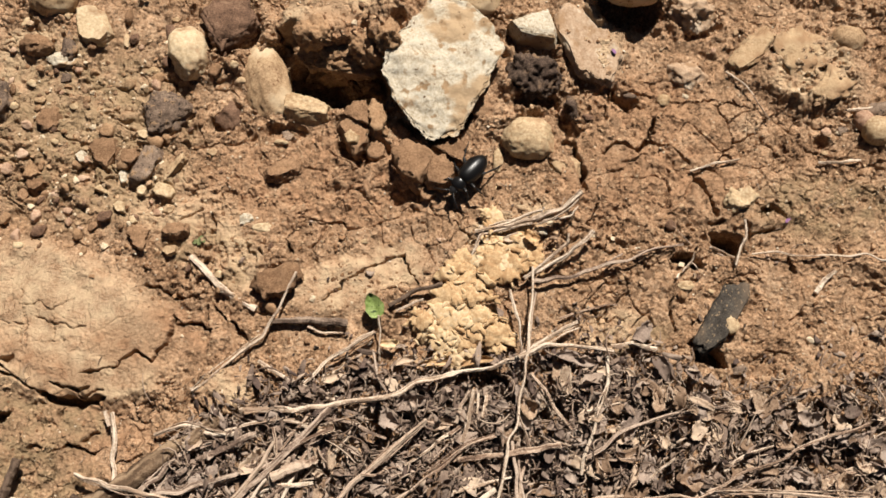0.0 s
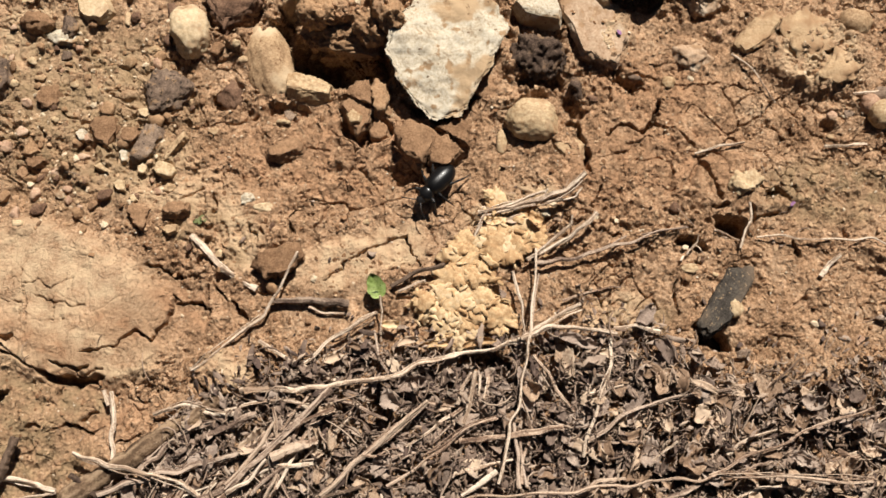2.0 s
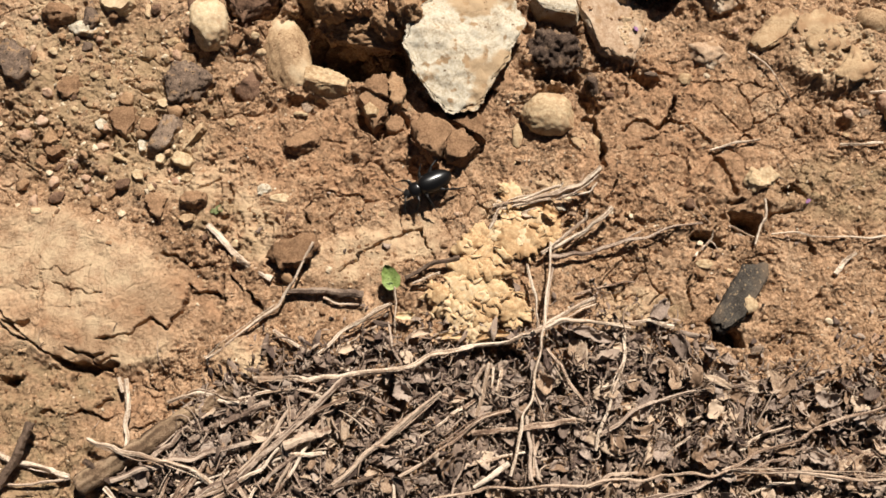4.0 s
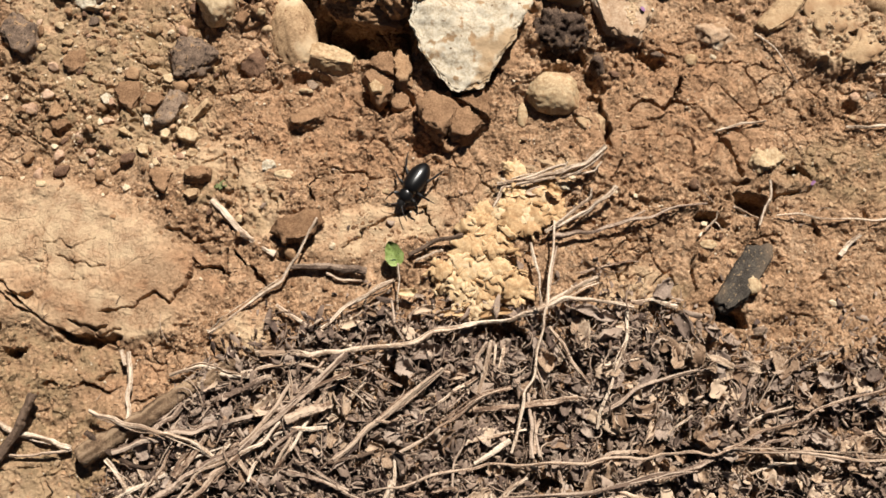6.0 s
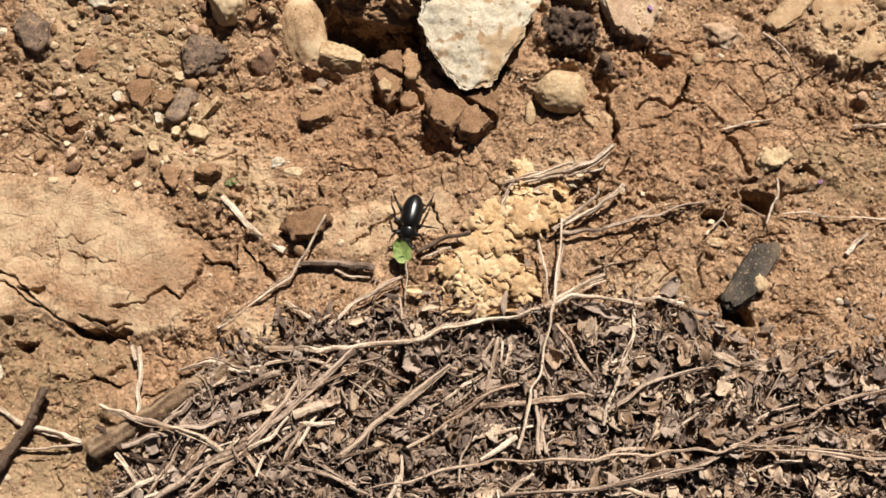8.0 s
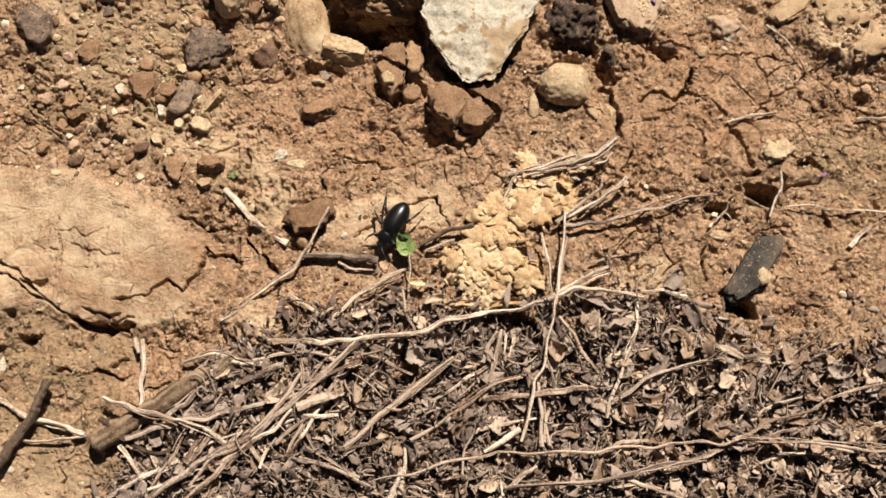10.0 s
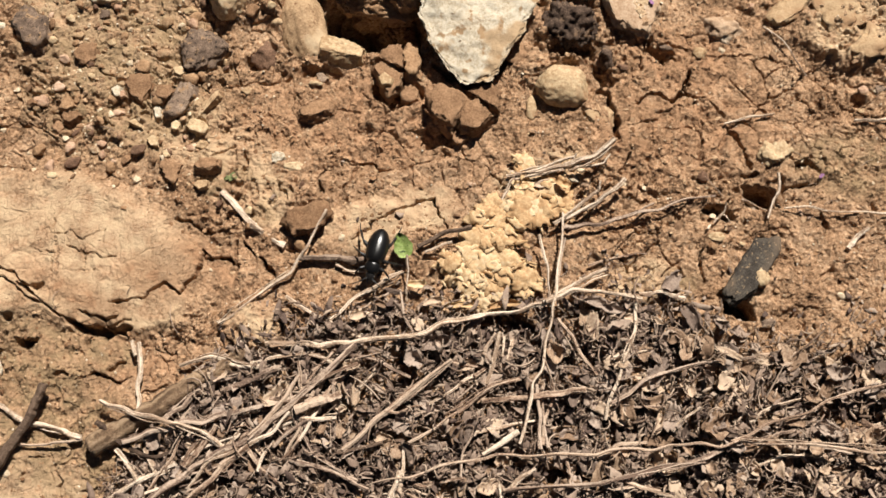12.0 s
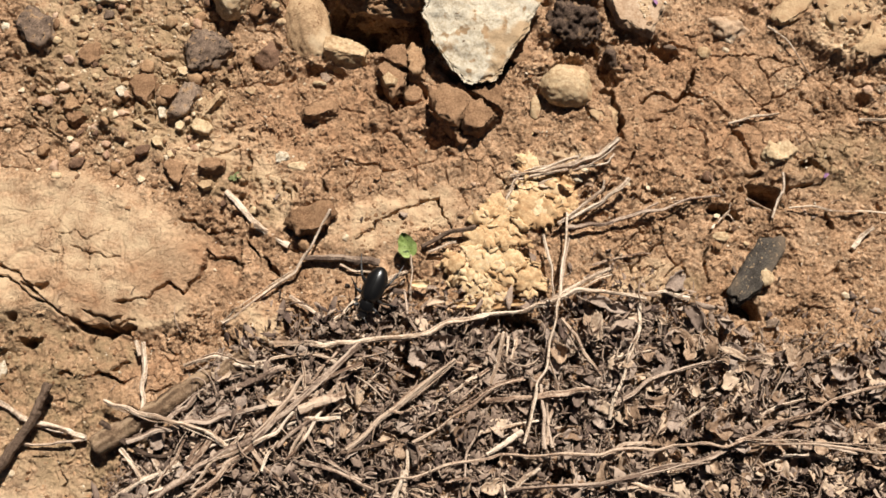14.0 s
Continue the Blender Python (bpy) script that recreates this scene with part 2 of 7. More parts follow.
HUSK = surface("dry_husk", [(0.430, 0.258, 0.128), (0.610, 0.418, 0.230), (0.720, 0.545, 0.340)], 150, 0.8, 0.4, 900, spread=(0.38, 0.62), spots=((0.40, 0.24, 0.12), 210, 0.60, 0.70), random="object", island=0.2, depth=0.0005)


def let_light_through(m, share):
    """Thin dry tissue: part of the light passes to the far side."""
    n, l = m.node_tree.nodes, m.node_tree.links
    bsdf, out = n["Principled BSDF"], n["Material Output"]
    thin, mix = n.new("ShaderNodeBsdfTranslucent"), n.new("ShaderNodeMixShader")
    l.new(bsdf.inputs["Base Color"].links[0].from_socket, thin.inputs["Color"])
    mix.inputs["Fac"].default_value = share
    l.new(bsdf.outputs["BSDF"], mix.inputs[1])
    l.new(thin.outputs["BSDF"], mix.inputs[2])
    l.new(mix.outputs["Shader"], out.inputs["Surface"])


let_light_through(HUSK, 0.14)
GREEN = surface("green_leaf", [(0.12, 0.17, 0.040), (0.20, 0.265, 0.075), (0.29, 0.35, 0.13)], 350, 0.6, 0.3, 1500, spots=((0.03, 0.05, 0.012), 620, 0.63, 0.67))
GREEN_DARK = surface("dull_green_leaf", [(0.075, 0.085, 0.030), (0.13, 0.145, 0.058), (0.19, 0.20, 0.09)], 350, 0.7, 0.3, 1500)
CHITIN = surface("black_shell", [(0.004, 0.004, 0.004), (0.007, 0.006, 0.006)], 500, 0.29, 0.12, 2500, spec=0.42, depth=0.0002)
CHITIN_DULL = surface("black_leg", [(0.006, 0.005, 0.005), (0.012, 0.010, 0.009)], 500, 0.4, 0.2, 2500, spec=0.5, depth=0.0002)


# ---- shape helpers ----
def lattice(ix, iy, seed):
    h = (ix.astype(np.int64) * 374761393 + iy.astype(np.int64) * 668265263 + seed * 974634517) & 0x7FFFFFFF
    h = ((h ^ (h >> 13)) * 1274126177) & 0x7FFFFFFF
    h = ((h ^ (h >> 16)) * 60493) & 0x7FFFFFFF
    return (h & 0xFFFFF) / 0xFFFFF


def vnoise(x, y, seed):
    ix, iy = np.floor(x), np.floor(y)
    fx, fy = x - ix, y - iy
    fx, fy = fx * fx * (3 - 2 * fx), fy * fy * (3 - 2 * fy)
    a, b = lattice(ix, iy, seed), lattice(ix + 1, iy, seed)
    c, d = lattice(ix, iy + 1, seed), lattice(ix + 1, iy + 1, seed)
    return (a * (1 - fx) + b * fx) * (1 - fy) + (c * (1 - fx) + d * fx) * fy - 0.5


def fbm(x, y, size, octaves, seed, gain=0.5):
    out, amp, f = 0, 1.0, 1.0 / size
    for k in range(octaves):
        c, s = math.cos(k * 1.3), math.sin(k * 1.3)
        out = out + amp * vnoise((x * c - y * s) * f + 17.3 * k, (x * s + y * c) * f - 9.1 * k, seed + k)
        amp, f = amp * gain, f * 2.03
    return out


def worley(x, y, size, seed):
    gx, gy = x / size, y / size
    ix, iy = np.floor(gx), np.floor(gy)
    f1, f2, own = np.full(x.shape, 9.0), np.full(x.shape, 9.0), np.zeros(x.shape)
    for dx in (-1, 0, 1):
        for dy in (-1, 0, 1):
            cx, cy = ix + dx, iy + dy
            d = np.hypot(gx - cx - lattice(cx, cy, seed), gy - cy - lattice(cx, cy, seed + 7))
            closer = d < f1
            f2 = np.where(closer, f1, np.minimum(f2, d))
            own = np.where(closer, lattice(cx, cy, seed + 13), own)
            f1 = np.where(closer, d, f1)
    return f1, f2, own


def chunks(x, y, size, seed):
    """Broken plates: each cell its own height and tilt, -1 to 1."""
    gx, gy = x / size, y / size
    ix, iy = np.floor(gx), np.floor(gy)
    f1, out = np.full(x.shape, 9.0), np.zeros(x.shape)
    for dx in (-1, 0, 1):
        for dy in (-1, 0, 1):
            cx, cy = ix + dx, iy + dy
            ox, oy = gx - cx - lattice(cx, cy, seed), gy - cy - lattice(cx, cy, seed + 7)
            d = np.maximum(np.hypot(ox, oy), 0)
            tilt = (2 * lattice(cx, cy, seed + 3) - 1) + 1.6 * (lattice(cx, cy, seed + 5) - 0.5) * ox + 1.6 * (lattice(cx, cy, seed + 9) - 0.5) * oy
            out = np.where(d < f1, tilt, out)
            f1 = np.minimum(f1, d)
    return out


def step(v, low, high):
    k = np.clip((v - low) / (high - low), 0, 1)
    return k * k * (3 - 2 * k)


def ellipse(x, y, c, a, b, turn=0.0):
    """Distance from an ellipse's centre, 1 on its rim."""
    s, k = math.sin(radians(turn)), math.cos(radians(turn))
    u, v = (x - c[0]) * k + (y - c[1]) * s, -(x - c[0]) * s + (y - c[1]) * k
    return np.hypot(u / a, v / b)


def along(x, y, pts):
    """Distance to a polyline, and how far along it (0 to 1) the nearest point lies."""
    best, where = np.full(x.shape, 9.0), np.zeros(x.shape)
    n = len(pts) - 1
    for k in range(n):
        (ax, ay), (bx, by) = pts[k], pts[k + 1]
        ll = (bx - ax) ** 2 + (by - ay) ** 2
        u = np.clip(((x - ax) * (bx - ax) + (y - ay) * (by - ay)) / ll, 0, 1)
        d = np.hypot(x - ax - u * (bx - ax), y - ay - u * (by - ay))
        where = np.where(d < best, (k + u) / n, where)
        best = np.minimum(best, d)
    return best, where


# ---- the ground: one sheet, fine where it is looked at, coarse out to the horizon ----
def spaced(low, high, pitch):
    core = np.arange(low, high, pitch)
    out = [pitch]
    while sum(out) < 400:
        out.append(out[-1] * 1.5)
    far = np.cumsum(out)
    return np.concatenate([low - far[::-1], core, core[-1] + far])


PITCH = 0.00034
XS, YS = spaced(-0.216, 0.196, PITCH), spaced(-0.136, 0.122, PITCH)
GX, GY = np.meshgrid(XS, YS)

# Leaf litter lies in the fore part, below this line.
LITTER_EDGE = [(-0.1855, -0.1746), (-0.1468, -0.1369), (-0.1320, -0.1145), (-0.1138, -0.0924), (-0.0936, -0.0700), (-0.0623, -0.0535), (-0.0331, -0.0417), (-0.0075, -0.0468), (0.0225, -0.0480), (0.0523, -0.0420), (0.0757, -0.0471), (0.1048, -0.0577), (0.1272, -0.0538), (0.1897, -0.0458)]
EDGE_X, EDGE_Y = [p[0] for p in LITTER_EDGE], [p[1] for p in LITTER_EDGE]


def in_litter(x, y, soft=0.006):
    return step(np.interp(x, EDGE_X, EDGE_Y) - y + 0.010 * fbm(x, y, 0.02, 2, 71), -soft, soft)


# centre, half axes in metres, turn: the crusted mound and other pale crusts
MOUND = [((-0.1583, -0.0277), 0.052, 0.029, -14), ((-0.1332, -0.0407), 0.027, 0.018, -30), ((-0.1849, -0.0274), 0.05, 0.030, 0)]
PALE = MOUND + [((-0.1480, 0.0565), 0.030, 0.022, 0), ((-0.1219, 0.0246), 0.024, 0.014, 0), ((0.1455, 0.0687), 0.019, 0.015, 0), ((-0.0820, -0.0055), 0.011, 0.014, 20), ((-0.0423, -0.0155), 0.020, 0.012, 20), ((-0.0230, -0.0074), 0.014, 0.010, 10), ((-0.0539, 0.0936), 0.014, 0.013, 0), ((-0.0345, 0.0941), 0.012, 0.008, 0), ((0.0568, 0.0800), 0.011, 0.017, 30),
                ((-0.1598, -0.1175), 0.022, 0.012, 0), ((-0.1702, 0.0782), 0.022, 0.016, 0), ((0.0630, -0.0346), 0.014, 0.008, 0), ((0.1130, 0.0178), 0.006, 0.005, 0),
                ((-0.0528, 0.0923), 0.012, 0.006, 0), ((-0.0828, -0.0557), 0.011, 0.009, 0), ((0.0233, 0.0077), 0.02, 0.008, 15), ((-0.0981, 0.0124), 0.022, 0.012, 0)]
RED = [((-0.0450, 0.0330), 0.050, 0.020, 0), ((0.0850, 0.0300), 0.035, 0.022, 0), ((-0.1237, -0.0386), 0.018, 0.008, -20), ((-0.1562, -0.0449), 0.026, 0.007, -20), ((-0.1605, -0.0753), 0.034, 0.015, 0), ((-0.1658, -0.0849), 0.030, 0.014, 0), ((-0.0524, 0.0245), 0.055, 0.022, 0), ((-0.1003, -0.0339), 0.022, 0.012, -20), ((-0.1373, -0.0699), 0.03, 0.014, -10), ((0.0715, 0.0222), 0.035, 0.018, 0), ((0.0393, -0.0535), 0.016, 0.010, 0),
       ((-0.0434, 0.0844), 0.022, 0.014, 0), ((0.0801, 0.0532), 0.03, 0.02, 0)]
GREYISH = [((-0.1650, -0.0880), 0.036, 0.016, -6), ((-0.1640, -0.0690), 0.030, 0.014, -12), ((-0.1400, -0.0690), 0.014, 0.008, 0), ((-0.1460, 0.0480), 0.050, 0.042, -15), ((-0.1000, 0.0010), 0.014, 0.009, 0), ((0.1450, 0.0150), 0.030, 0.014, 0), ((-0.1480, -0.1050), 0.030, 0.016, 0), ((-0.0826, -0.0123), 0.006, 0.007, 20), ((0.0782, -0.0345), 0.008, 0.006, 0)]
# centre, half axes, turn, depth
PITS = [((-0.0436, 0.0695), 0.0215, 0.0110, 4, 0.032), ((0.0733, 0.0968), 0.013, 0.009, 0, 0.010), ((-0.0672, 0.0797), 0.006, 0.013, -35, 0.011), ((0.1044, 0.0006), 0.0034, 0.0036, 0, 0.026), ((0.1081, -0.0002), 0.0038, 0.0034, 30, 0.028), ((0.1102, -0.0021), 0.0022, 0.0020, 0, 0.016), ((0.0904, -0.0067), 0.0034, 0.0028, 0, 0.022), ((0.0939, -0.0087), 0.0026, 0.0022, 0, 0.018), ((0.1163, 0.0043), 0.0014, 0.0028, 0, 0.009),
        ((0.0472, 0.0516), 0.0028, 0.0058, 12, 0.004), ((0.0502, 0.0470), 0.0028, 0.0032, 12, 0.004), ((0.0477, 0.0404), 0.0022, 0.0016, 12, 0.008), ((0.0712, 0.0578), 0.0022, 0.0016, 12, 0.007), ((0.1490, 0.0407), 0.0035, 0.002, 0, 0.004),
        ((0.0720, 0.0579), 0.004, 0.0022, 0, 0.004), ((0.0171, 0.0728), 0.0024, 0.003, 0, 0.007), ((-0.1697, -0.0652), 0.0035, 0.0024, 0, 0.006), ((-0.1691, -0.0652), 0.0042, 0.0022, 0, 0.007),
        ((-0.1764, -0.0549), 0.003, 0.0016, 0, 0.006), ((-0.1686, -0.0444), 0.003, 0.0012, 0, 0.004), ((0.0356, 0.0577), 0.010, 0.004, 0, 0.006), ((-0.0350, 0.0403), 0.010, 0.006, -15, 0.007),
        ((-0.0904, 0.0529), 0.005, 0.004, 0, 0.005), ((-0.0649, 0.0478), 0.008, 0.003, 0, 0.004), ((-0.0166, 0.0213), 0.009, 0.004, 0, 0.004), ((0.1033, 0.0888), 0.008, 0.004, 0, 0.004),
        ((-0.0189, 0.0900), 0.003, 0.004, 0, 0.006), ((-0.1351, -0.0730), 0.003, 0.001, 0, 0.003), ((-0.1532, -0.0761), 0.003, 0.001, 0, 0.003), ((0.0972, -0.0425), 0.0078, 0.0040, -52, 0.022), ((-0.0577, 0.0734), 0.009, 0.010, -20, 0.024), ((0.0403, -0.0622), 0.010, 0.005, 0, 0.004), ((0.0086, -0.0515), 0.010, 0.004, 10, 0.008), ((0.0460, -0.0460), 0.009, 0.003, 0, 0.008),
        ((0.0181, -0.0554), 0.006, 0.005, 0, 0.008), ((0.0122, -0.1033), 0.009, 0.003, 0, 0.009), ((0.0817, -0.0963), 0.008, 0.003, 0, 0.009), ((0.1100, -0.0976), 0.010, 0.004, 0, 0.008), ((0.0368, -0.1070), 0.012, 0.003, 0, 0.009),
        ((-0.0339, -0.0935), 0.006, 0.003, 0, 0.008), ((0.0928, -0.0652), 0.008, 0.004, 0, 0.006), ((0.1359, -0.0617), 0.006, 0.003, 0, 0.006), ((-0.0267, -0.0692), 0.005, 0.005, 0, 0.007)]
BANKS = [((-0.0437, 0.0922), 0.025, 0.020, 0, 0.010), ((-0.0233, 0.0830), 0.009, 0.016, 0, 0.007), ((-0.0840, -0.0557), 0.013, 0.0105, 0, 0.0025), ((0.1455, 0.0687), 0.022, 0.016, 0, 0.004),
         ((0.0568, 0.0845), 0.012, 0.022, 25, 0.004), ((0.1174, 0.0178), 0.03, 0.012, 0, 0.002), ((-0.0444, -0.0167), 0.018, 0.011, 15, 0.0015), ((0.0173, 0.0651), 0.012, 0.02, 0, 0.002)]
# polylines with half width and depth
CRACKS = [([(-0.1671, -0.0216), (-0.1618, -0.0222), (-0.1568, -0.0224), (-0.1521, -0.0249), (-0.1422, -0.0211)], 0.38, 1.4), ([(-0.1622, -0.0229), (-0.1608, -0.0288), (-0.1607, -0.0374)], 0.36, 1.3), ([(-0.1718, -0.0282), (-0.1669, -0.0308), (-0.1599, -0.0308)], 0.36, 1.3), ([(-0.1574, -0.0270), (-0.1528, -0.0301), (-0.1490, -0.0300), (-0.1492, -0.0348)], 0.38, 1.4), ([(-0.1490, -0.0300), (-0.1422, -0.0323), (-0.1369, -0.0309)], 0.36, 1.3), ([(-0.1516, -0.0385), (-0.1439, -0.0373)], 0.36, 1.3), ([(-0.1168, -0.0158), (-0.1106, -0.0168), (-0.1061, -0.0196), (-0.0937, -0.0210)], 0.9, 3), ([(-0.0927, -0.0234), (-0.0924, -0.0305), (-0.0913, -0.0371)], 0.8, 3), ([(-0.1044, -0.0304), (-0.0987, -0.0305), (-0.0902, -0.0324)], 0.9, 3), ([(-0.1050, -0.0271), (-0.1057, -0.0345), (-0.1118, -0.0433)], 1.0, 3.2), ([(-0.0906, -0.0233), (-0.0838, -0.0291), (-0.0777, -0.0358)], 0.8, 3), ([(0.0660, 0.0777), (0.0647, 0.0696), (0.0645, 0.0644), (0.0642, 0.0588), (0.0690, 0.0584), (0.0759, 0.0547)], 0.9, 3), ([(0.0610, 0.0369), (0.0668, 0.0404), (0.0733, 0.0378), (0.0793, 0.0407), (0.0842, 0.0385)], 1.1, 4), ([(0.0795, 0.0407), (0.0802, 0.0461), (0.0818, 0.0500)], 0.8, 3), ([(0.0487, 0.0411), (0.0511, 0.0339), (0.0515, 0.0269), (0.0524, 0.0220)], 1.2, 4), ([(0.0949, 0.0275), (0.0991, 0.0225), (0.1027, 0.0171)], 0.8, 3),
          ([(-0.0198, 0.0516), (-0.0126, 0.0458), (-0.0040, 0.0410), (0.0028, 0.0439), (0.0087, 0.0557), (0.0158, 0.0758)], 2.2, 5), ([(0.0605, 0.0359), (0.0655, 0.0399), (0.0694, 0.0400), (0.0738, 0.0373), (0.0778, 0.0403), (0.0871, 0.0387)], 0.85, 3.5), ([(0.0816, 0.0496), (0.0808, 0.0459), (0.0795, 0.0407)], 0.7, 3),
          ([(0.0473, 0.0444), (0.0502, 0.0355), (0.0520, 0.0298), (0.0534, 0.0205)], 1.1, 4), ([(0.0893, 0.0367), (0.0945, 0.0318)], 0.6, 2.5), ([(0.0959, 0.0252), (0.0999, 0.0202), (0.1030, 0.0157), (0.1036, 0.0098)], 0.85, 3),
          ([(0.0643, 0.0649), (0.0661, 0.0596), (0.0724, 0.0580)], 0.8, 3), ([(0.0725, 0.0611), (0.0808, 0.0603)], 0.7, 2.5), ([(0.0872, 0.0576), (0.1063, 0.0585), (0.1218, 0.0556)], 0.45, 2), ([(0.0614, 0.0560), (0.0631, 0.0492)], 0.8, 3),
          ([(0.0391, 0.0338), (0.0435, 0.0275)], 0.6, 2.5), ([(0.0445, 0.0043), (0.0462, 0.0003), (0.0505, 0.0030)], 0.9, 3), ([(0.0562, -0.0019), (0.0645, -0.0037)], 0.8, 3), ([(0.1201, 0.0103), (0.1250, 0.0146), (0.1305, 0.0095)], 1.2, 4),
          ([(0.1178, 0.0032), (0.1282, 0.0057)], 1.1, 4), ([(0.1146, 0.0100), (0.1157, 0.0007)], 1.1, 4), ([(0.0997, 0.0075), (0.1068, 0.0079)], 1.0, 3), ([(0.1303, -0.0048), (0.1326, -0.0114)], 1.0, 3.5), ([(0.0586, 0.0156), (0.0534, 0.0079)], 0.6, 2.5),
          ([(-0.0575, 0.0319), (-0.0479, 0.0313)], 0.6, 2.5), ([(-0.0929, 0.0130), (-0.0920, 0.0086), (-0.0929, 0.0053)], 0.7, 3), ([(-0.1039, 0.0094), (-0.0962, 0.0143)], 0.6, 2.5), ([(0.0480, 0.0306), (0.0391, 0.0338)], 0.5, 2),
          ([(0.1313, 0.0180), (0.1329, 0.0108)], 0.4, 2.5), ([(0.0846, -0.0201), (0.0835, -0.0273), (0.0852, -0.0351)], 0.7, 4), ([(0.1504, 0.0024), (0.1482, -0.0068)], 0.6, 3), ([(0.1302, -0.0044), (0.1329, -0.0110)], 0.5, 3),
          ([(-0.0484, -0.0214), (-0.0384, -0.0136), (-0.0290, -0.0076), (-0.0230, -0.0042), (-0.0173, -0.0040), (-0.0150, -0.0102), (-0.0119, -0.0154)], 0.55, 3.5), ([(-0.0178, -0.0040), (-0.0146, -0.0094)], 0.9, 4),
          ([(-0.0605, 0.0086), (-0.0519, 0.0102), (-0.0403, 0.0086)], 0.4, 2), ([(0.0008, 0.0094), (0.0092, 0.0030)], 0.4, 2), ([(0.0327, 0.0207), (0.0369, 0.0134)], 0.4, 2.5), ([(-0.1054, -0.0185), (-0.1009, -0.0201), (-0.0962, -0.0205), (-0.0934, -0.0173)], 0.6, 3),
          ([(-0.1054, -0.0274), (-0.1028, -0.0298), (-0.0973, -0.0313), (-0.0909, -0.0320)], 0.55, 3), ([(-0.0916, -0.0264), (-0.0916, -0.0344)], 0.5, 3), ([(-0.0904, -0.0231), (-0.0828, -0.0298), (-0.0779, -0.0337), (-0.0759, -0.0385)], 0.5, 3),
          ([(-0.0784, -0.0004), (-0.0739, -0.0074)], 0.4, 2.5), ([(-0.0596, 0.0079), (-0.0630, 0.0024), (-0.0599, -0.0040)], 0.4, 2.5), 
          ([(-0.1395, -0.0490), (-0.1267, -0.0470), (-0.1186, -0.0410), (-0.1123, -0.0439), (-0.1081, -0.0387), (-0.1053, -0.0340)], 0.6, 3.5),
          ([(-0.1855, -0.0384), (-0.1733, -0.0458), (-0.1617, -0.0521), (-0.1534, -0.0566)], 0.8, 3.5), ([(-0.1551, -0.0562), (-0.1474, -0.0592), (-0.1405, -0.0610), (-0.1307, -0.0587)], 2.5, 8), ([(-0.1501, -0.0516), (-0.1409, -0.0557), (-0.1360, -0.0541)], 0.7, 3), ([(-0.1749, -0.0429), (-0.1692, -0.0454)], 1.2, 5), ([(-0.1456, -0.0614), (-0.1455, -0.0674)], 0.4, 2.5),
          ([(-0.1418, -0.0553), (-0.1376, -0.0578), (-0.1306, -0.0554)], 0.5, 3), ([(-0.1200, -0.0591), (-0.1171, -0.0649), (-0.1140, -0.0674), (-0.1117, -0.0611)], 0.5, 3), ([(-0.1262, -0.0644), (-0.1159, -0.0665)], 0.4, 2),
          ([(-0.1241, -0.0835), (-0.1141, -0.0790)], 0.5, 3), ([(-0.1496, -0.0786), (-0.1411, -0.0759), (-0.1337, -0.0782)], 0.4, 2), ([(-0.0964, -0.0553), (-0.0942, -0.0607), (-0.0872, -0.0653), (-0.0786, -0.0651), (-0.0742, -0.0610)], 0.6, 3),
          ([(-0.0958, -0.0554), (-0.0922, -0.0517)], 0.5, 3), ([(-0.0732, -0.0482), (-0.0721, -0.0577), (-0.0769, -0.0634)], 0.4, 2.5), ([(-0.0775, 0.0907), (-0.0823, 0.0836), (-0.0978, 0.0799)], 1.3, 6), ([(-0.0703, 0.0904), (-0.0623, 0.0828)], 1.2, 6),
          ([(-0.0947, -0.0669), (-0.1025, -0.0710), (-0.1076, -0.0741)], 0.4, 2), ([(-0.1842, -0.0354), (-0.1758, -0.0399), (-0.1636, -0.0500)], 0.6, 3), ([(-0.1480, -0.0783), (-0.1419, -0.0763), (-0.1334, -0.0790), (-0.1288, -0.0767)], 0.45, 2.5),
          ([(-0.1266, 0.0833), (-0.1221, 0.0880)], 0.3, 2), ([(-0.1597, 0.0646), (-0.1484, 0.0636)], 0.3, 2), ([(0.0675, 0.0293), (0.0585, 0.0268)], 0.3, 2), ([(0.0414, -0.0085), (0.0468, -0.0043)], 0.4, 2),
          ([(-0.1642, -0.0144), (-0.1622, -0.0276), (-0.1616, -0.0406)], 0.3, 1.6), ([(-0.1503, -0.0277), (-0.1488, -0.0386)], 0.3, 1.6), ([(-0.1865, 0.0964), (-0.1783, 0.0865), (-0.1842, 0.0855)], 0.4, 2.5), ([(-0.1548, -0.1052), (-0.1516, -0.1152), (-0.1496, -0.1212)], 0.45, 2.5), ([(-0.1624, -0.1079), (-0.1547, -0.1064)], 0.4, 2), ([(-0.1433, -0.1189), (-0.1362, -0.1163)], 0.5, 3),
          ([(-0.1333, -0.1105), (-0.1282, -0.1163)], 0.5, 3), ([(-0.1646, -0.1177), (-0.1628, -0.1085)], 0.35, 2)]


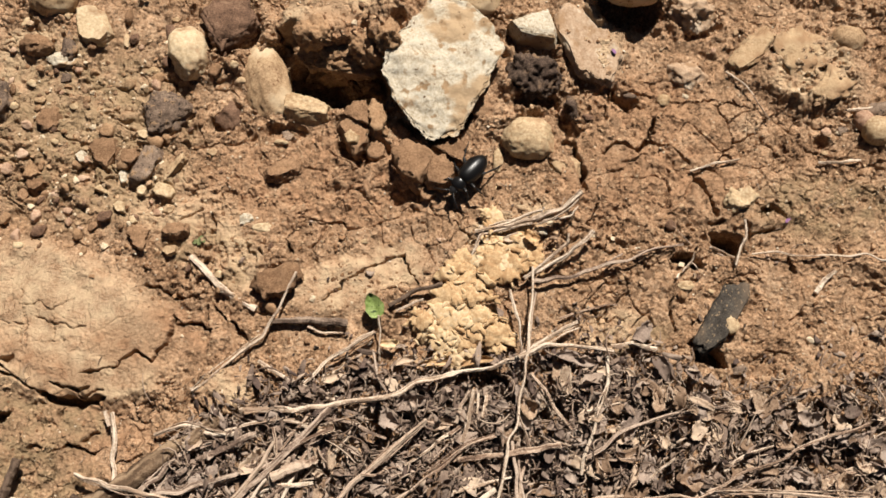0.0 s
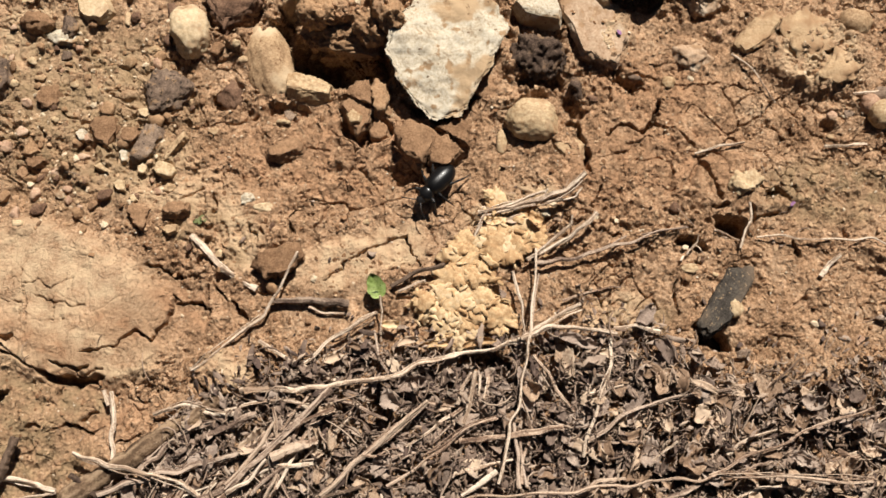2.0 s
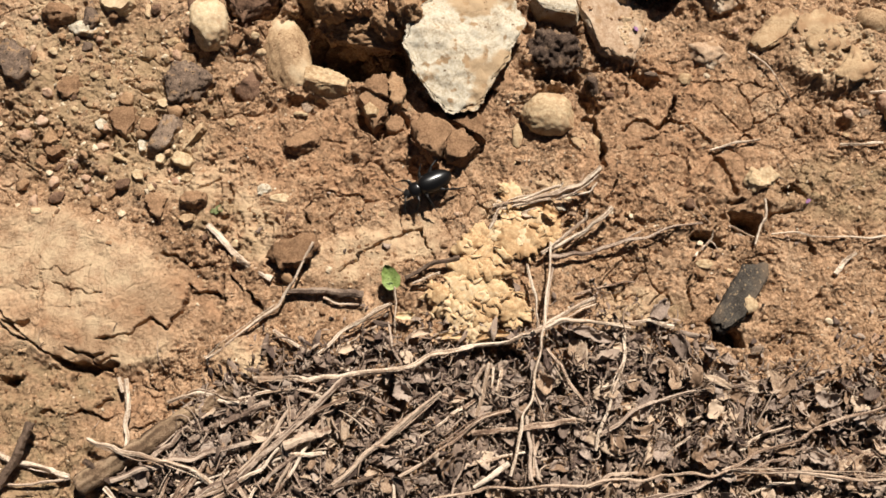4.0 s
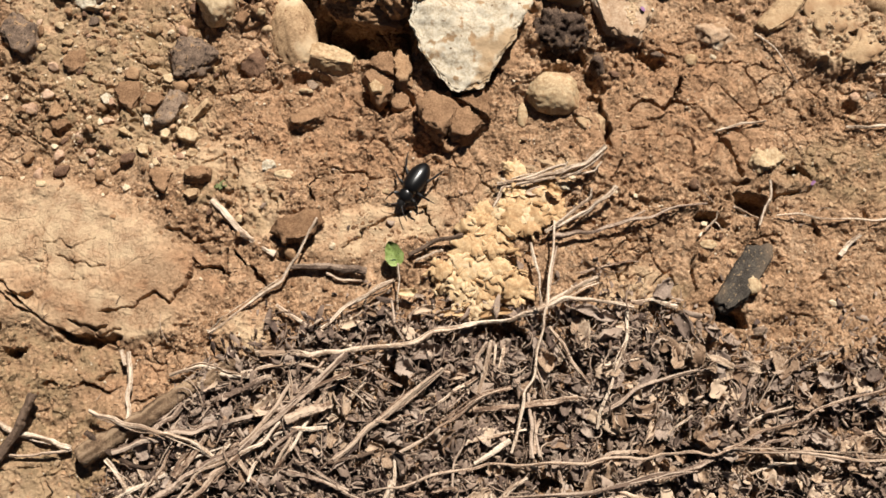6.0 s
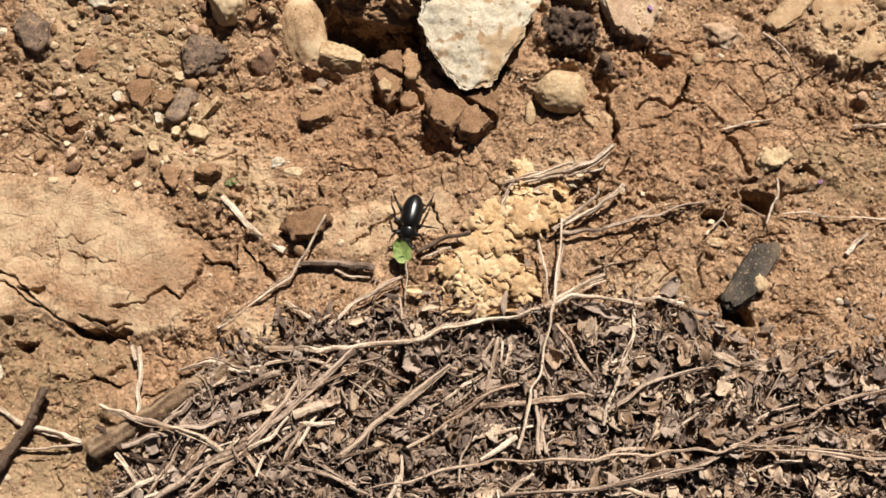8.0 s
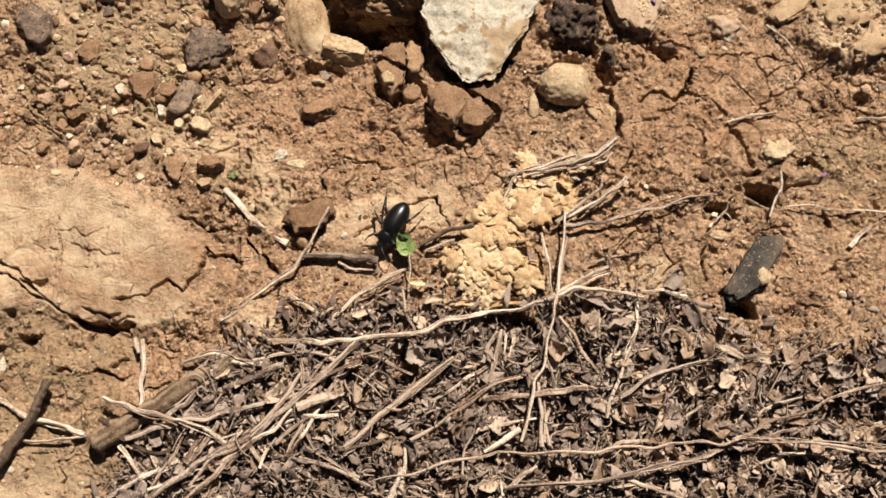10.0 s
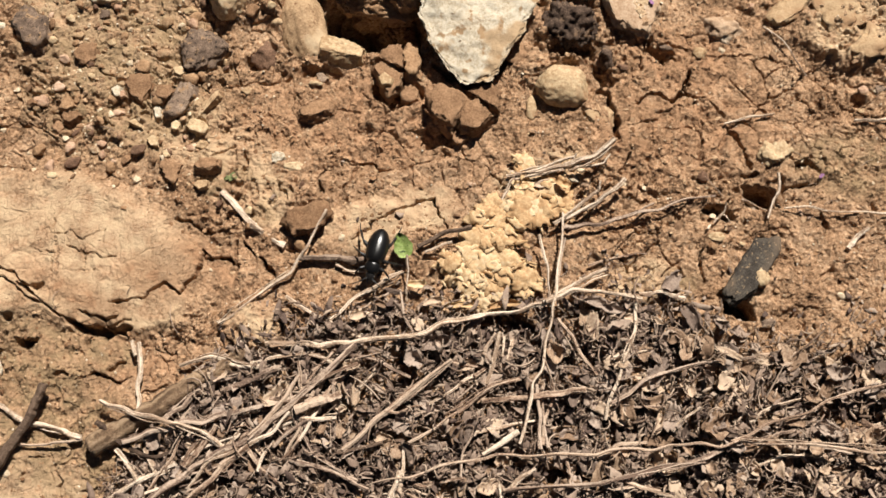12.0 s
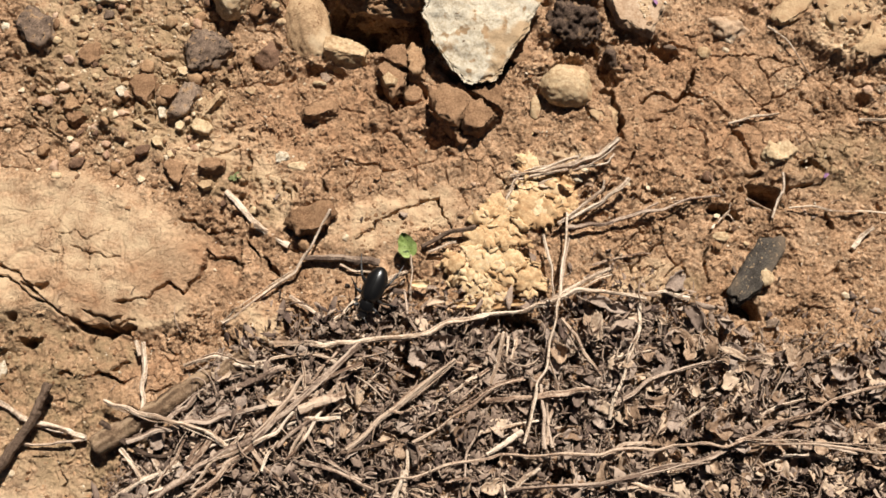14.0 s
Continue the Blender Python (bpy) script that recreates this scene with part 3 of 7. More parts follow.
def relief(x, y):
    """Height of the ground at x, y, and the shares of pale crust, red clay and grey silt in it."""
    near = step(-np.maximum(np.abs(x + 0.01) - 0.2, np.abs(y + 0.005) - 0.125), -0.15, 0.0)
    wx, wy = x + 0.004 * fbm(x, y, 0.012, 3, 3), y + 0.004 * fbm(x, y, 0.012, 3, 5)
    mound = np.max([step(1.12 - ellipse(wx, wy, *e), 0, 0.30) for e in MOUND], axis=0)
    smooth = np.maximum(mound, 0.55 * np.max([step(1.1 - ellipse(wx, wy, *e), 0, 0.4) for e in BANKS_SMOOTH], axis=0))
    litter = in_litter(x, y)
    rough = (0.55 + 0.9 * step(fbm(x, y, 0.03, 2, 11), -0.2, 0.3)) * (1 - 0.60 * smooth)
    h = 0.0055 * fbm(x, y, 0.06, 2, 21) + 0.0042 * mound + 0.0022 * fbm(x, y, 0.022, 3, 23)
    h = h + rough * (0.0008 * fbm(wx, wy, 0.008, 3, 31) + 0.0004 * fbm(x, y, 0.0020, 3, 37, 0.7))
    sx, sy = x + 0.5 * (wx - x) + 0.0012 * fbm(x, y, 0.003, 2, 33), y + 0.5 * (wy - y) + 0.0012 * fbm(x, y, 0.003, 2, 35)
    broken = (0.25 + 0.75 * step(fbm(x, y, 0.018, 3, 149), -0.20, 0.16)) * (1 - 0.85 * smooth)
    h = h + rough * broken * (0.00035 * chunks(sx, sy, 0.0062, 141) + 0.00070 * chunks(sx, sy, 0.0033, 143) + 0.00062 * chunks(sx, sy, 0.0019, 147))
    # thin layers that flake off in steps
    flaky = step(fbm(x, y, 0.019, 2, 151), -0.15, 0.15) * (1 - 0.5 * mound)
    for size, tall, seed in ((0.011, 0.0005, 153), (0.0046, 0.00045, 157)):
        v = 5.0 * fbm(sx, sy, size, 3, seed)
        h = h + flaky * tall * (np.floor(v) + step(v - np.floor(v), 0.0, 0.28))
    # crumbs pressed into the surface
    for size, tall, seed in ((0.0050, 0.0004, 41), (0.0026, 0.0004, 43)):
        f1, _, own = worley(wx, wy, size, seed)
        f1 = f1 + 0.35 * fbm(x, y, size * 0.5, 2, seed + 60)
        h = h + rough * tall * np.where(own > 0.74, np.clip(1.7 * (1 - f1 / (0.22 + 0.38 * own)), 0, 1), 0)
    # drying cracks in plates of two sizes
    for size, wide, deep, seed in ((0.0135, 0.060, 0.0022, 51), (0.0074, 0.085, 0.0014, 57)):
        f1, f2, own = worley(wx + 0.3 * (wx - x), wy + 0.3 * (wy - y), size, seed)
        where = np.maximum(step(fbm(x, y, 0.022, 2, seed + 1), 0.14, 0.28) * (1 - np.minimum(1, 1.6 * smooth)), 0.16 * mound * step(fbm(x, y, 0.013, 2, seed + 2), -0.10, 0.12))
        h = h - deep * (1 - step(f2 - f1, 0, wide)) * where * (1 - 0.6 * litter) + 0.0007 * where * (own - 0.5) * (1 - 0.7 * mound) * (1 - litter)
    for c, a, b, turn, tall in BANKS:
        h = h + tall * step(1.15 - ellipse(wx, wy, c, a, b, turn), 0, 0.35)
    px, py = x + 0.9 * (wx - x) + 0.0020 * fbm(x, y, 0.0035, 3, 111), y + 0.9 * (wy - y) + 0.0020 * fbm(x, y, 0.0035, 3, 113)
    qx, qy = x + 0.0034 * fbm(x, y, 0.0040, 3, 115), y + 0.0034 * fbm(x, y, 0.0040, 3, 117)
    for c, a, b, turn, deep in PITS:
        small = a < 0.0060 and deep > 0.0085
        h = h - deep * step(1.18 - ellipse(qx if small else px, qy if small else py, c, a, b, turn), 0, 0.20 if small else 0.40)
    jx, jy = x + 0.0019 * fbm(x, y, 0.0034, 3, 61), y + 0.0019 * fbm(x, y, 0.0034, 3, 63)
    for pts, wide, deep in CRACKS:
        lo_x, hi_x = min(p[0] for p in pts) - 0.006, max(p[0] for p in pts) + 0.006
        lo_y, hi_y = min(p[1] for p in pts) - 0.006, max(p[1] for p in pts) + 0.006
        box = (x > lo_x) & (x < hi_x) & (y > lo_y) & (y < hi_y)
        if box.any():
            d, u = along(jx[box], jy[box], pts)
            w = max(wide, 0.34) * 0.00066 * (0.55 + 0.75 * np.sqrt(np.clip(4 * u * (1 - u), 0, 1))) * (1 + 1.0 * fbm(x[box], y[box], 0.004, 2, 67))
            h[box] -= deep * 0.0014 * (1 - step(d, 0.50 * w, 1.05 * w))
    h = h + litter * (0.0075 * np.abs(fbm(x, y, 0.010, 3, 73)) - 0.0022)
    marks = []
    for some, soft in ((PALE, 0.5), (RED, 0.8), (GREYISH, 0.6)):
        marks.append(np.max([step(1.2 - ellipse(wx, wy, *e), 0, soft) for e in some], axis=0) * near)
    return h * near, marks


BANKS_SMOOTH = [((-0.0402, -0.0144), 0.024, 0.013, 15), ((-0.0208, -0.0062), 0.014, 0.010, 10), ((-0.0529, 0.0962), 0.014, 0.010, 0), ((-0.0840, -0.0557), 0.013, 0.011, 0), ((-0.1003, -0.0339), 0.022, 0.015, -20), ((0.0568, 0.0845), 0.012, 0.022, 25), ((-0.0782, 0.0081), 0.014, 0.010, 0)]
GZ, MARKS = relief(GX, GY)
IX0, IY0 = int(np.searchsorted(XS, -0.2155)), int(np.searchsorted(YS, -0.1355))


def gz(x, y):
    """Ground height at one place of the fine part."""
    i = int(np.clip(np.searchsorted(XS, x), 1, len(XS) - 2))
    j = int(np.clip(np.searchsorted(YS, y), 1, len(YS) - 2))
    return float(GZ[j, i])


def gz_wide(x, y, r):
    """Mean and highest ground within r."""
    i0, i1 = np.searchsorted(XS, [x - r, x + r])
    j0, j1 = np.searchsorted(YS, [y - r, y + r])
    some = GZ[max(0, j0):j1 + 1, max(0, i0):i1 + 1]
    return float(some.mean()), float(some.max())


def mesh_from(name, verts, faces, mat, smooth=True):
    """One mesh from arrays: verts (n, 3), faces (m, k) with k corners each."""
    me = bpy.data.meshes.new(name)
    verts, faces = np.asarray(verts, dtype=np.float32), np.asarray(faces, dtype=np.int32)
    m, k = faces.shape
    me.vertices.add(len(verts))
    me.vertices.foreach_set("co", verts.ravel())
    me.loops.add(m * k)
    me.loops.foreach_set("vertex_index", faces.ravel())
    me.polygons.add(m)
    me.polygons.foreach_set("loop_start", np.arange(0, m * k, k, dtype=np.int32))
    me.polygons.foreach_set("use_smooth", np.full(m, smooth))
    me.update(calc_edges=True)
    me.materials.append(mat)
    return me


def build_ground():
    ny, nx = GX.shape
    verts = np.stack([GX, GY, GZ], axis=-1).reshape(-1, 3)
    k = (np.arange(ny - 1)[:, None] * nx + np.arange(nx - 1)[None, :]).ravel()
    me = mesh_from("ground", verts, np.stack([k, k + 1, k + nx + 1, k + nx], axis=1), SOIL)
    for name, values in zip(("pale", "red", "grey"), MARKS):
        at = me.attributes.new(name, "FLOAT", "POINT")
        at.data.foreach_set("value", values.astype(np.float32).ravel())
    tagged(new("ground", me), "dry cracked brown soil with pale silt crusts", "ground", kind="structure")


def part(name, me, parent, label="", m=None):
    ob = new(name, me)
    ob.parent = parent
    if m is not None:
        ob.matrix_basis = m
    return tagged(ob, label)


def bm_mesh(name, bm, mat, smooth=True):
    me = bpy.data.meshes.new(name)
    bm.to_mesh(me)
    bm.free()
    for p in me.polygons:
        p.use_smooth = smooth
    me.materials.append(mat)
    return me


# ---- stones and clods ----
def bed(at, a, b, turn, c):
    """Heap a little soil unevenly against a stone's foot."""
    i0, i1 = np.searchsorted(XS, [at[0] - 2 * max(a, b), at[0] + 2 * max(a, b)])
    j0, j1 = np.searchsorted(YS, [at[1] - 2 * max(a, b), at[1] + 2 * max(a, b)])
    x, y = GX[j0:j1, i0:i1], GY[j0:j1, i0:i1]
    e = ellipse(x, y, at, a, b, turn) + 0.5 * fbm(x, y, 0.006, 3, 83)
    GZ[j0:j1, i0:i1] += 0.34 * c * step(1.6 - e, 0, 0.5) * step(e, 0.62, 1.0) * (0.55 + 1.1 * fbm(x, y, 0.005, 3, 85))


def stone(name, label, category, at, half, mat, turn=0.0, seed=0, cuts=0, rough=0.05, sink=0.30, fineness=4, sides=(), lean=(0, 0), flat=False, group="", lift=0.0, passes=1, reach=0.0, ragged=0.0):
    """A stone: a ball worn flat by random cuts and by given sides (bearing in degrees, distance, slope), then roughened."""
    rnd = random.Random(seed)
    a, b, c = half
    bm = bmesh.new()
    bmesh.ops.create_icosphere(bm, subdivisions=fineness, radius=1.0)
    planes = []
    for _ in range(cuts):
        d = Vector((rnd.gauss(0, 1), rnd.gauss(0, 1), rnd.gauss(0, 0.8))).normalized()
        planes.append((d, rnd.uniform(0.52, 0.82)))
    for bearing, dist, slope in sides:
        d = Vector((math.cos(radians(bearing)), math.sin(radians(bearing)), slope)).normalized()
        planes.append((d, dist))
    rough *= 1.0 if passes > 1 else 1.35
    off = Vector((seed * 3.7 + 1.1, seed * 1.9, seed * 0.7))
    for v in bm.verts:
        p = v.co.copy()
        for d, k in planes * passes:
            k += ragged * (noise.noise(v.co * 3.5 + off) + 0.7 * noise.noise(v.co * 8 + off)) + 0.014 * noise.noise(v.co * 7 + off) + 0.016 * noise.noise(v.co * 19 + off) if passes > 1 else 0.0
            over = p.dot(d) - k
            if over > 0:
                p -= d * over * 0.97
        q = p * 1.0
        p += v.co * (rough * 1.5 * noise.noise(q * 1.7 + off) + rough * noise.noise(q * 4.5 + off) + rough * 0.6 * noise.noise(q * 11 + off) + rough * 0.4 * noise.noise(q * 24 + off) - rough * 0.9 * max(0, noise.noise(q * 7 + off) - 0.25))
        v.co = Vector((p.x * a, p.y * b, p.z * c))
    me = bm_mesh(name, bm, mat, not flat)
    ob = new(name, me)
    base, _ = gz_wide(at[0], at[1], min(a, b) * 0.8)
    if reach >= 0:
        bed(at, reach or a, reach or b, turn, c)
    sink = min(0.49, sink + 0.07)
    ob.matrix_basis = pose(at[0], at[1], base + c * (1 - 2 * sink) + lift, lean[0], lean[1], turn)
    return tagged(ob, label, category, group)


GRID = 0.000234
G = "stones in the soil"


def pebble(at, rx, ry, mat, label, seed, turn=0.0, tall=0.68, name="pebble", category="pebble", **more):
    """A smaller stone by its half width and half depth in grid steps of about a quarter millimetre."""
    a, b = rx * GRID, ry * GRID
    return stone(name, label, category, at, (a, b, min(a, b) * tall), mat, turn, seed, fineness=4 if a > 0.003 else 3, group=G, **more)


def chip(label, mat, spot, tall, seed, name="stone_chip", category="stone", top=(90, 0.62, 4), rough=0.045, sink=0.27, lift=0.0, lean=(0, 0), heap=True, group=G):
    """A broken flat-topped piece: its place, its reach and its worn sides, then height and the slope of its top."""
    at, r, sides = spot
    return stone(name, label, category, at, (r, r, tall), mat, 0, seed, rough=rough, sink=sink, fineness=4 if r > 0.0027 else 3, sides=sides + (top,), lean=lean, passes=2,
                 reach=r * 0.72 if heap else -1, lift=lift, group=group, ragged=min(0.10, rough * 0.9))


def build_stones():
    # the large chalky slab, its edges broken
    stone("white_slab", "large chalk-white flat stone with brown stains, edge raised from the soil", "stone", (-0.0022, 0.0706), (0.036, 0.036, 0.030), WHITE, 0, 3,
          rough=0.022, sink=0.36, fineness=6, lean=(5, 3), passes=2, reach=-1, group=G, ragged=0.03,
          sides=((75, 0.605, -0.45), (35, 0.511, -0.45), (-4, 0.432, -0.45), (-26, 0.319, -0.45), (-72, 0.603, -0.45), (-109, 0.659, -0.45), (-140, 0.517, -0.45), (-156, 0.474, -0.45), (156, 0.419, -0.45), (143, 0.429, -0.45), (30, 0.26, 40), (90, 0.27, 6), (250, 0.265, 7)))
    stone("rounded_stone", "tan rounded stone behind the white slab", "stone", (0.0120, 0.1042), (0.010, 0.009, 0.006), TAN, 0, 41, group=G)
    stone("rounded_stone", "cream rounded pebble with an ochre underside", "stone", (-0.1061, 0.0799), (0.0090, 0.0116, 0.0080), CREAM, 8, 5, cuts=2, rough=0.04, sink=0.25, fineness=5, group=G)
    stone("long_stone", "long tan speckled stone bedded in soil", "stone", (-0.0745, 0.0688), (0.0098, 0.0180, 0.0075), TAN, 14, 7, rough=0.04, sink=0.34, fineness=5, group=G)
    stone("block_stone", "small blocky cream stone with a brown shaded flank", "stone", (-0.0573, 0.0577), (0.015, 0.015, 0.0125), CREAM, 0, 9, rough=0.05, sink=0.14, fineness=5, passes=2, reach=-1, lift=0.003,
          sides=((109, 0.59, 0.12), (71, 0.33, 0.12), (60, 0.37, 0.12), (-7, 0.65, 0.12), (-64, 0.59, 0.12), (-97, 0.55, 0.12), (-116, 0.59, 0.12), (-179, 0.66, 0.12)) + ((70, 0.62, 2.6), (262, 0.56, 0.75)), group=G)
    stone("flat_stone", "soft tan stone half buried in soil", "stone", (-0.1454, 0.0931), (0.013, 0.013, 0.0056), CREAM, 0, 11, rough=0.03, sink=0.36, fineness=5, passes=2, reach=0.008,
          sides=((105, 0.73, 0.12), (58, 0.53, 0.12), (24, 0.43, 0.12), (-41, 0.67, 0.12), (-95, 0.63, 0.12), (-135, 0.61, 0.12), (-174, 0.56, 0.12)) + ((90, 0.6, 5),), group=G)
    stone("rounded_stone", "dark grey rounded stone at the edge of the gravel", "stone", (-0.1630, 0.1053), (0.0100, 0.0082, 0.0080), TAN, 0, 13, rough=0.05, sink=0.2, group=G)
    stone("grey_rock", "rough dark grey rock bedded in soil", "rock", (-0.1122, 0.0543), (0.016, 0.016, 0.008), GREY, 0, 15, rough=0.085, sink=0.32, fineness=5, passes=2, reach=0.0099,
          sides=((152, 0.65, 0.12), (87, 0.59, 0.12), (52, 0.46, 0.12), (-31, 0.52, 0.12), (-59, 0.44, 0.12), (-96, 0.59, 0.12), (-165, 0.57, 0.12), (-168, 0.57, 0.12)) + ((80, 0.6, 3), (300, 0.6, 2), (180, 0.7, 2)), group=G)
    stone("brown_rock", "dark reddish brown angular rock", "rock", (-0.0882, 0.0915), (0.022, 0.022, 0.0125), CLOD_DARK, 0, 17, rough=0.08, ragged=0.05, sink=0.36, fineness=5, passes=2, reach=0.0136,
          sides=((126, 0.57, 0.12), (78, 0.56, 0.12), (25, 0.50, 0.12), (-31, 0.42, 0.12), (-56, 0.39, 0.12), (-137, 0.51, 0.12), (-165, 0.44, 0.12)) + ((100, 0.52, 4), (280, 0.55, 2)), group=G)
    stone("lava_rock", "rough almost black lava rock with hollows", "rock", (0.0351, 0.0681), (0.0112, 0.0115, 0.0092), LAVA, 0, 19, cuts=9, rough=0.13, sink=0.22, fineness=5, group=G)
    stone("pale_rock", "pale cream angular rock with a brown flank", "rock", (0.0345, 0.0878), (0.015, 0.015, 0.0085), WHITE, 0, 21, rough=0.02, sink=0.20, fineness=5, passes=2, reach=0.0093,
          sides=((111, 0.35, 0.12), (107, 0.35, 0.12), (18, 0.52, 0.12), (-9, 0.62, 0.12), (-103, 0.39, 0.12), (-106, 0.38, 0.12), (-143, 0.48, 0.12)) + ((100, 0.55, 4), (250, 0.6, 2)), group=G)
    stone("rounded_stone", "tall tan rounded stone casting a wide shadow", "stone", (0.0734, 0.1067), (0.0165, 0.0135, 0.0120), TAN, 0, 25, rough=0.03, sink=0.05, fineness=5, lift=0.008, group=G)
    stone("rounded_stone", "knobbly tan stone on the soil", "stone", (0.0982, 0.0942), (0.0092, 0.0080, 0.0066), PALE_PINK, 0, 27, cuts=4, rough=0.13, sink=0.25, fineness=5, group=G)
    stone("flat_stone", "pinkish lumpy stone flush with the soil", "stone", (0.0951, 0.0691), (0.0086, 0.0060, 0.0034), PALE_PINK, -10, 29, cuts=4, rough=0.14, sink=0.36, group=G)
    stone("flat_stone", "greyish tan flat stone lying askew", "stone", (0.1229, 0.0806), (0.015, 0.015, 0.0042), DUSTY, 0, 31, rough=0.07, sink=0.40, fineness=5, passes=2, reach=0.0087,
          sides=((142, 0.31, 0.12), (125, 0.30, 0.12), (23, 0.64, 0.12), (-30, 0.37, 0.12), (-61, 0.40, 0.12), (-135, 0.78, 0.12)) + ((120, 0.55, 4),), group=G)
    stone("rounded_stone", "tan pebble on pale crusted soil", "stone", (0.1609, 0.0836), (0.0068, 0.0058, 0.0050), TAN, 0, 33, rough=0.04, sink=0.25, group=G)
    stone("crusted_rock", "pale crusted rock mostly buried", "rock", (0.1399, 0.0764), (0.0110, 0.0120, 0.0022), DUSTY, 0, 35, cuts=6, rough=0.16, sink=0.46, group=G)
    stone("crusted_rock", "pale crusted rock mostly buried", "rock", (0.1516, 0.0637), (0.0098, 0.0080, 0.0020), DUSTY, 20, 36, cuts=6, rough=0.16, sink=0.46, group=G)
    stone("crusted_rock", "pale pinkish rock face flush with the soil", "rock", (0.0570, 0.0795), (0.0125, 0.0205, 0.0030), PALE_PINK, 24, 37, rough=0.07, sink=0.44, fineness=5, passes=2, reach=-1, lift=0.0002,
          sides=((0, 0.75, 0.1), (60, 0.8, 0.1), (180, 0.72, 0.1), (235, 0.74, 0.1), (300, 0.76, 0.1), (90, 0.42, 9)), ragged=0.05, group=G)

    stone("rounded_stone", "pale cream pebble casting a long shadow", "stone", (0.1689, 0.0449), (0.0060, 0.0062, 0.0050), CREAM, 0, 39, rough=0.04, sink=0.2, group=G)
    stone("rounded_stone", "brown pebble beside a cream one", "stone", (0.1648, 0.0495), (0.0042, 0.0044, 0.0036), PINK, 0, 43, sink=0.25, group=G)
    stone("flat_stone", "grey tan stone half sunk in soil", "stone", (0.1710, 0.0552), (0.0066, 0.0040, 0.0030), GREY, 20, 45, cuts=4, group=G)
    # clods of earth
    c = "soil clod"
    stone("soil_clod", "dark crumbling soil clod", c, (-0.0890, 0.0538), (0.0058, 0.0072, 0.0044), CLOD_DARK, -10, 69, cuts=5, rough=0.10, sink=0.26, group="clods")
    stone("soil_clod", "dark clod above a split in the soil", c, (-0.1677, 0.0844), (0.0076, 0.0046, 0.0044), CLOD, -8, 79, cuts=4, rough=0.12, sink=0.2, group="clods")
    stone("soil_clod", "brown crumbly clod beside the slab", c, (0.0127, 0.0562), (0.0066, 0.0056, 0.0034), CLOD, 0, 81, cuts=5, rough=0.10, sink=0.3, group="clods")

    for k, (at, a, b, c2, turn) in enumerate((((-0.0311, 0.0804), 0.0095, 0.0075, 0.0075, -10), ((-0.0435, 0.0808), 0.0100, 0.0080, 0.0080, 8), ((-0.0535, 0.0848), 0.0090, 0.0080, 0.0080, -30),
                                              ((-0.0228, 0.0804), 0.0060, 0.0075, 0.0065, 0), ((-0.0373, 0.0780), 0.0085, 0.0060, 0.0060, 10), ((-0.0482, 0.0786), 0.0080, 0.0060, 0.0060, -15), ((-0.0574, 0.0810), 0.0060, 0.0060, 0.0060, 0), ((-0.0542, 0.0740), 0.0055, 0.0045, 0.0050, 30), ((-0.0303, 0.0686), 0.0050, 0.0060, 0.0050, 0), ((-0.0333, 0.0642), 0.0045, 0.0040, 0.0045, 0), ((-0.0408, 0.0744), 0.0060, 0.0045, 0.0050, -12), ((-0.0341, 0.0752), 0.0055, 0.0045, 0.0050, 8))):
        if k == 0:
            stone("soil_clod", "long crust of earth jutting over a dark hollow", c, (-0.0410, 0.0788), (0.0200, 0.0080, 0.0055), EARTH, -4, 181, cuts=6, rough=0.13, sink=0.10, fineness=5, reach=-1, lift=0.009, group="clods")
        stone("soil_clod", "crumbling lump of earth overhanging a dark hollow", c, at, (a, b, c2), EARTH, turn, 187 + k, cuts=8, rough=0.13, sink=0.20, fineness=5, reach=-1, lift=0.003, group="clods")
    # broken stones in the gravelly corner
    chip("dark grey rough stone half sunk in soil", GREY, ((-0.1854, 0.0632), 0.0122, ((148, 0.73, 0.12), (66, 0.61, 0.12), (16, 0.59, 0.12), (-22, 0.70, 0.12), (-114, 0.59, 0.12), (-149, 0.43, 0.12))), 0.0052, 320, rough=0.11, sink=0.34)
    chip("brownish grey angular stone split across, in gravel", CLOD, ((-0.1379, 0.0379), 0.0086, ((150, 0.77, 0.12), (93, 0.79, 0.12), (23, 0.73, 0.12), (-23, 0.58, 0.12), (-125, 0.50, 0.12), (-151, 0.47, 0.12))), 0.0036, 301, rough=0.07)
    chip("brown rounded stone in gravel", CLOD, ((-0.1265, 0.0362), 0.0048, ((149, 0.78, 0.12), (91, 0.73, 0.12), (30, 0.75, 0.12), (-37, 0.68, 0.12), (-100, 0.68, 0.12), (-169, 0.83, 0.12))), 0.0040, 302, rough=0.06)
    chip("dark grey splintered stone with pale flecks", GREY, ((-0.1198, 0.0337), 0.0102, ((161, 0.38, 0.12), (155, 0.38, 0.12), (103, 0.72, 0.12), (18, 0.61, 0.12), (-23, 0.51, 0.12), (-55, 0.64, 0.12), (-92, 0.83, 0.12), (-145, 0.83, 0.12))), 0.0046, 303, top=(120, 0.5, 2.2), rough=0.09)
    chip("narrow grey brown stone chip set on edge", TAN, ((-0.1082, 0.0315), 0.0071, ((161, 0.37, 0.12), (129, 0.35, 0.12), (21, 0.71, 0.12), (-38, 0.18, 0.12), (-42, 0.19, 0.12), (-153, 0.78, 0.12))), 0.0036, 304, top=(160, 0.5, 2), rough=0.08)
    chip("white stone chip on the soil", WHITE, ((-0.1290, 0.0283), 0.0039, ((153, 0.58, 0.12), (44, 0.50, 0.12), (6, 0.41, 0.12), (-71, 0.82, 0.12), (-163, 0.37, 0.12))), 0.0026, 305, rough=0.045)
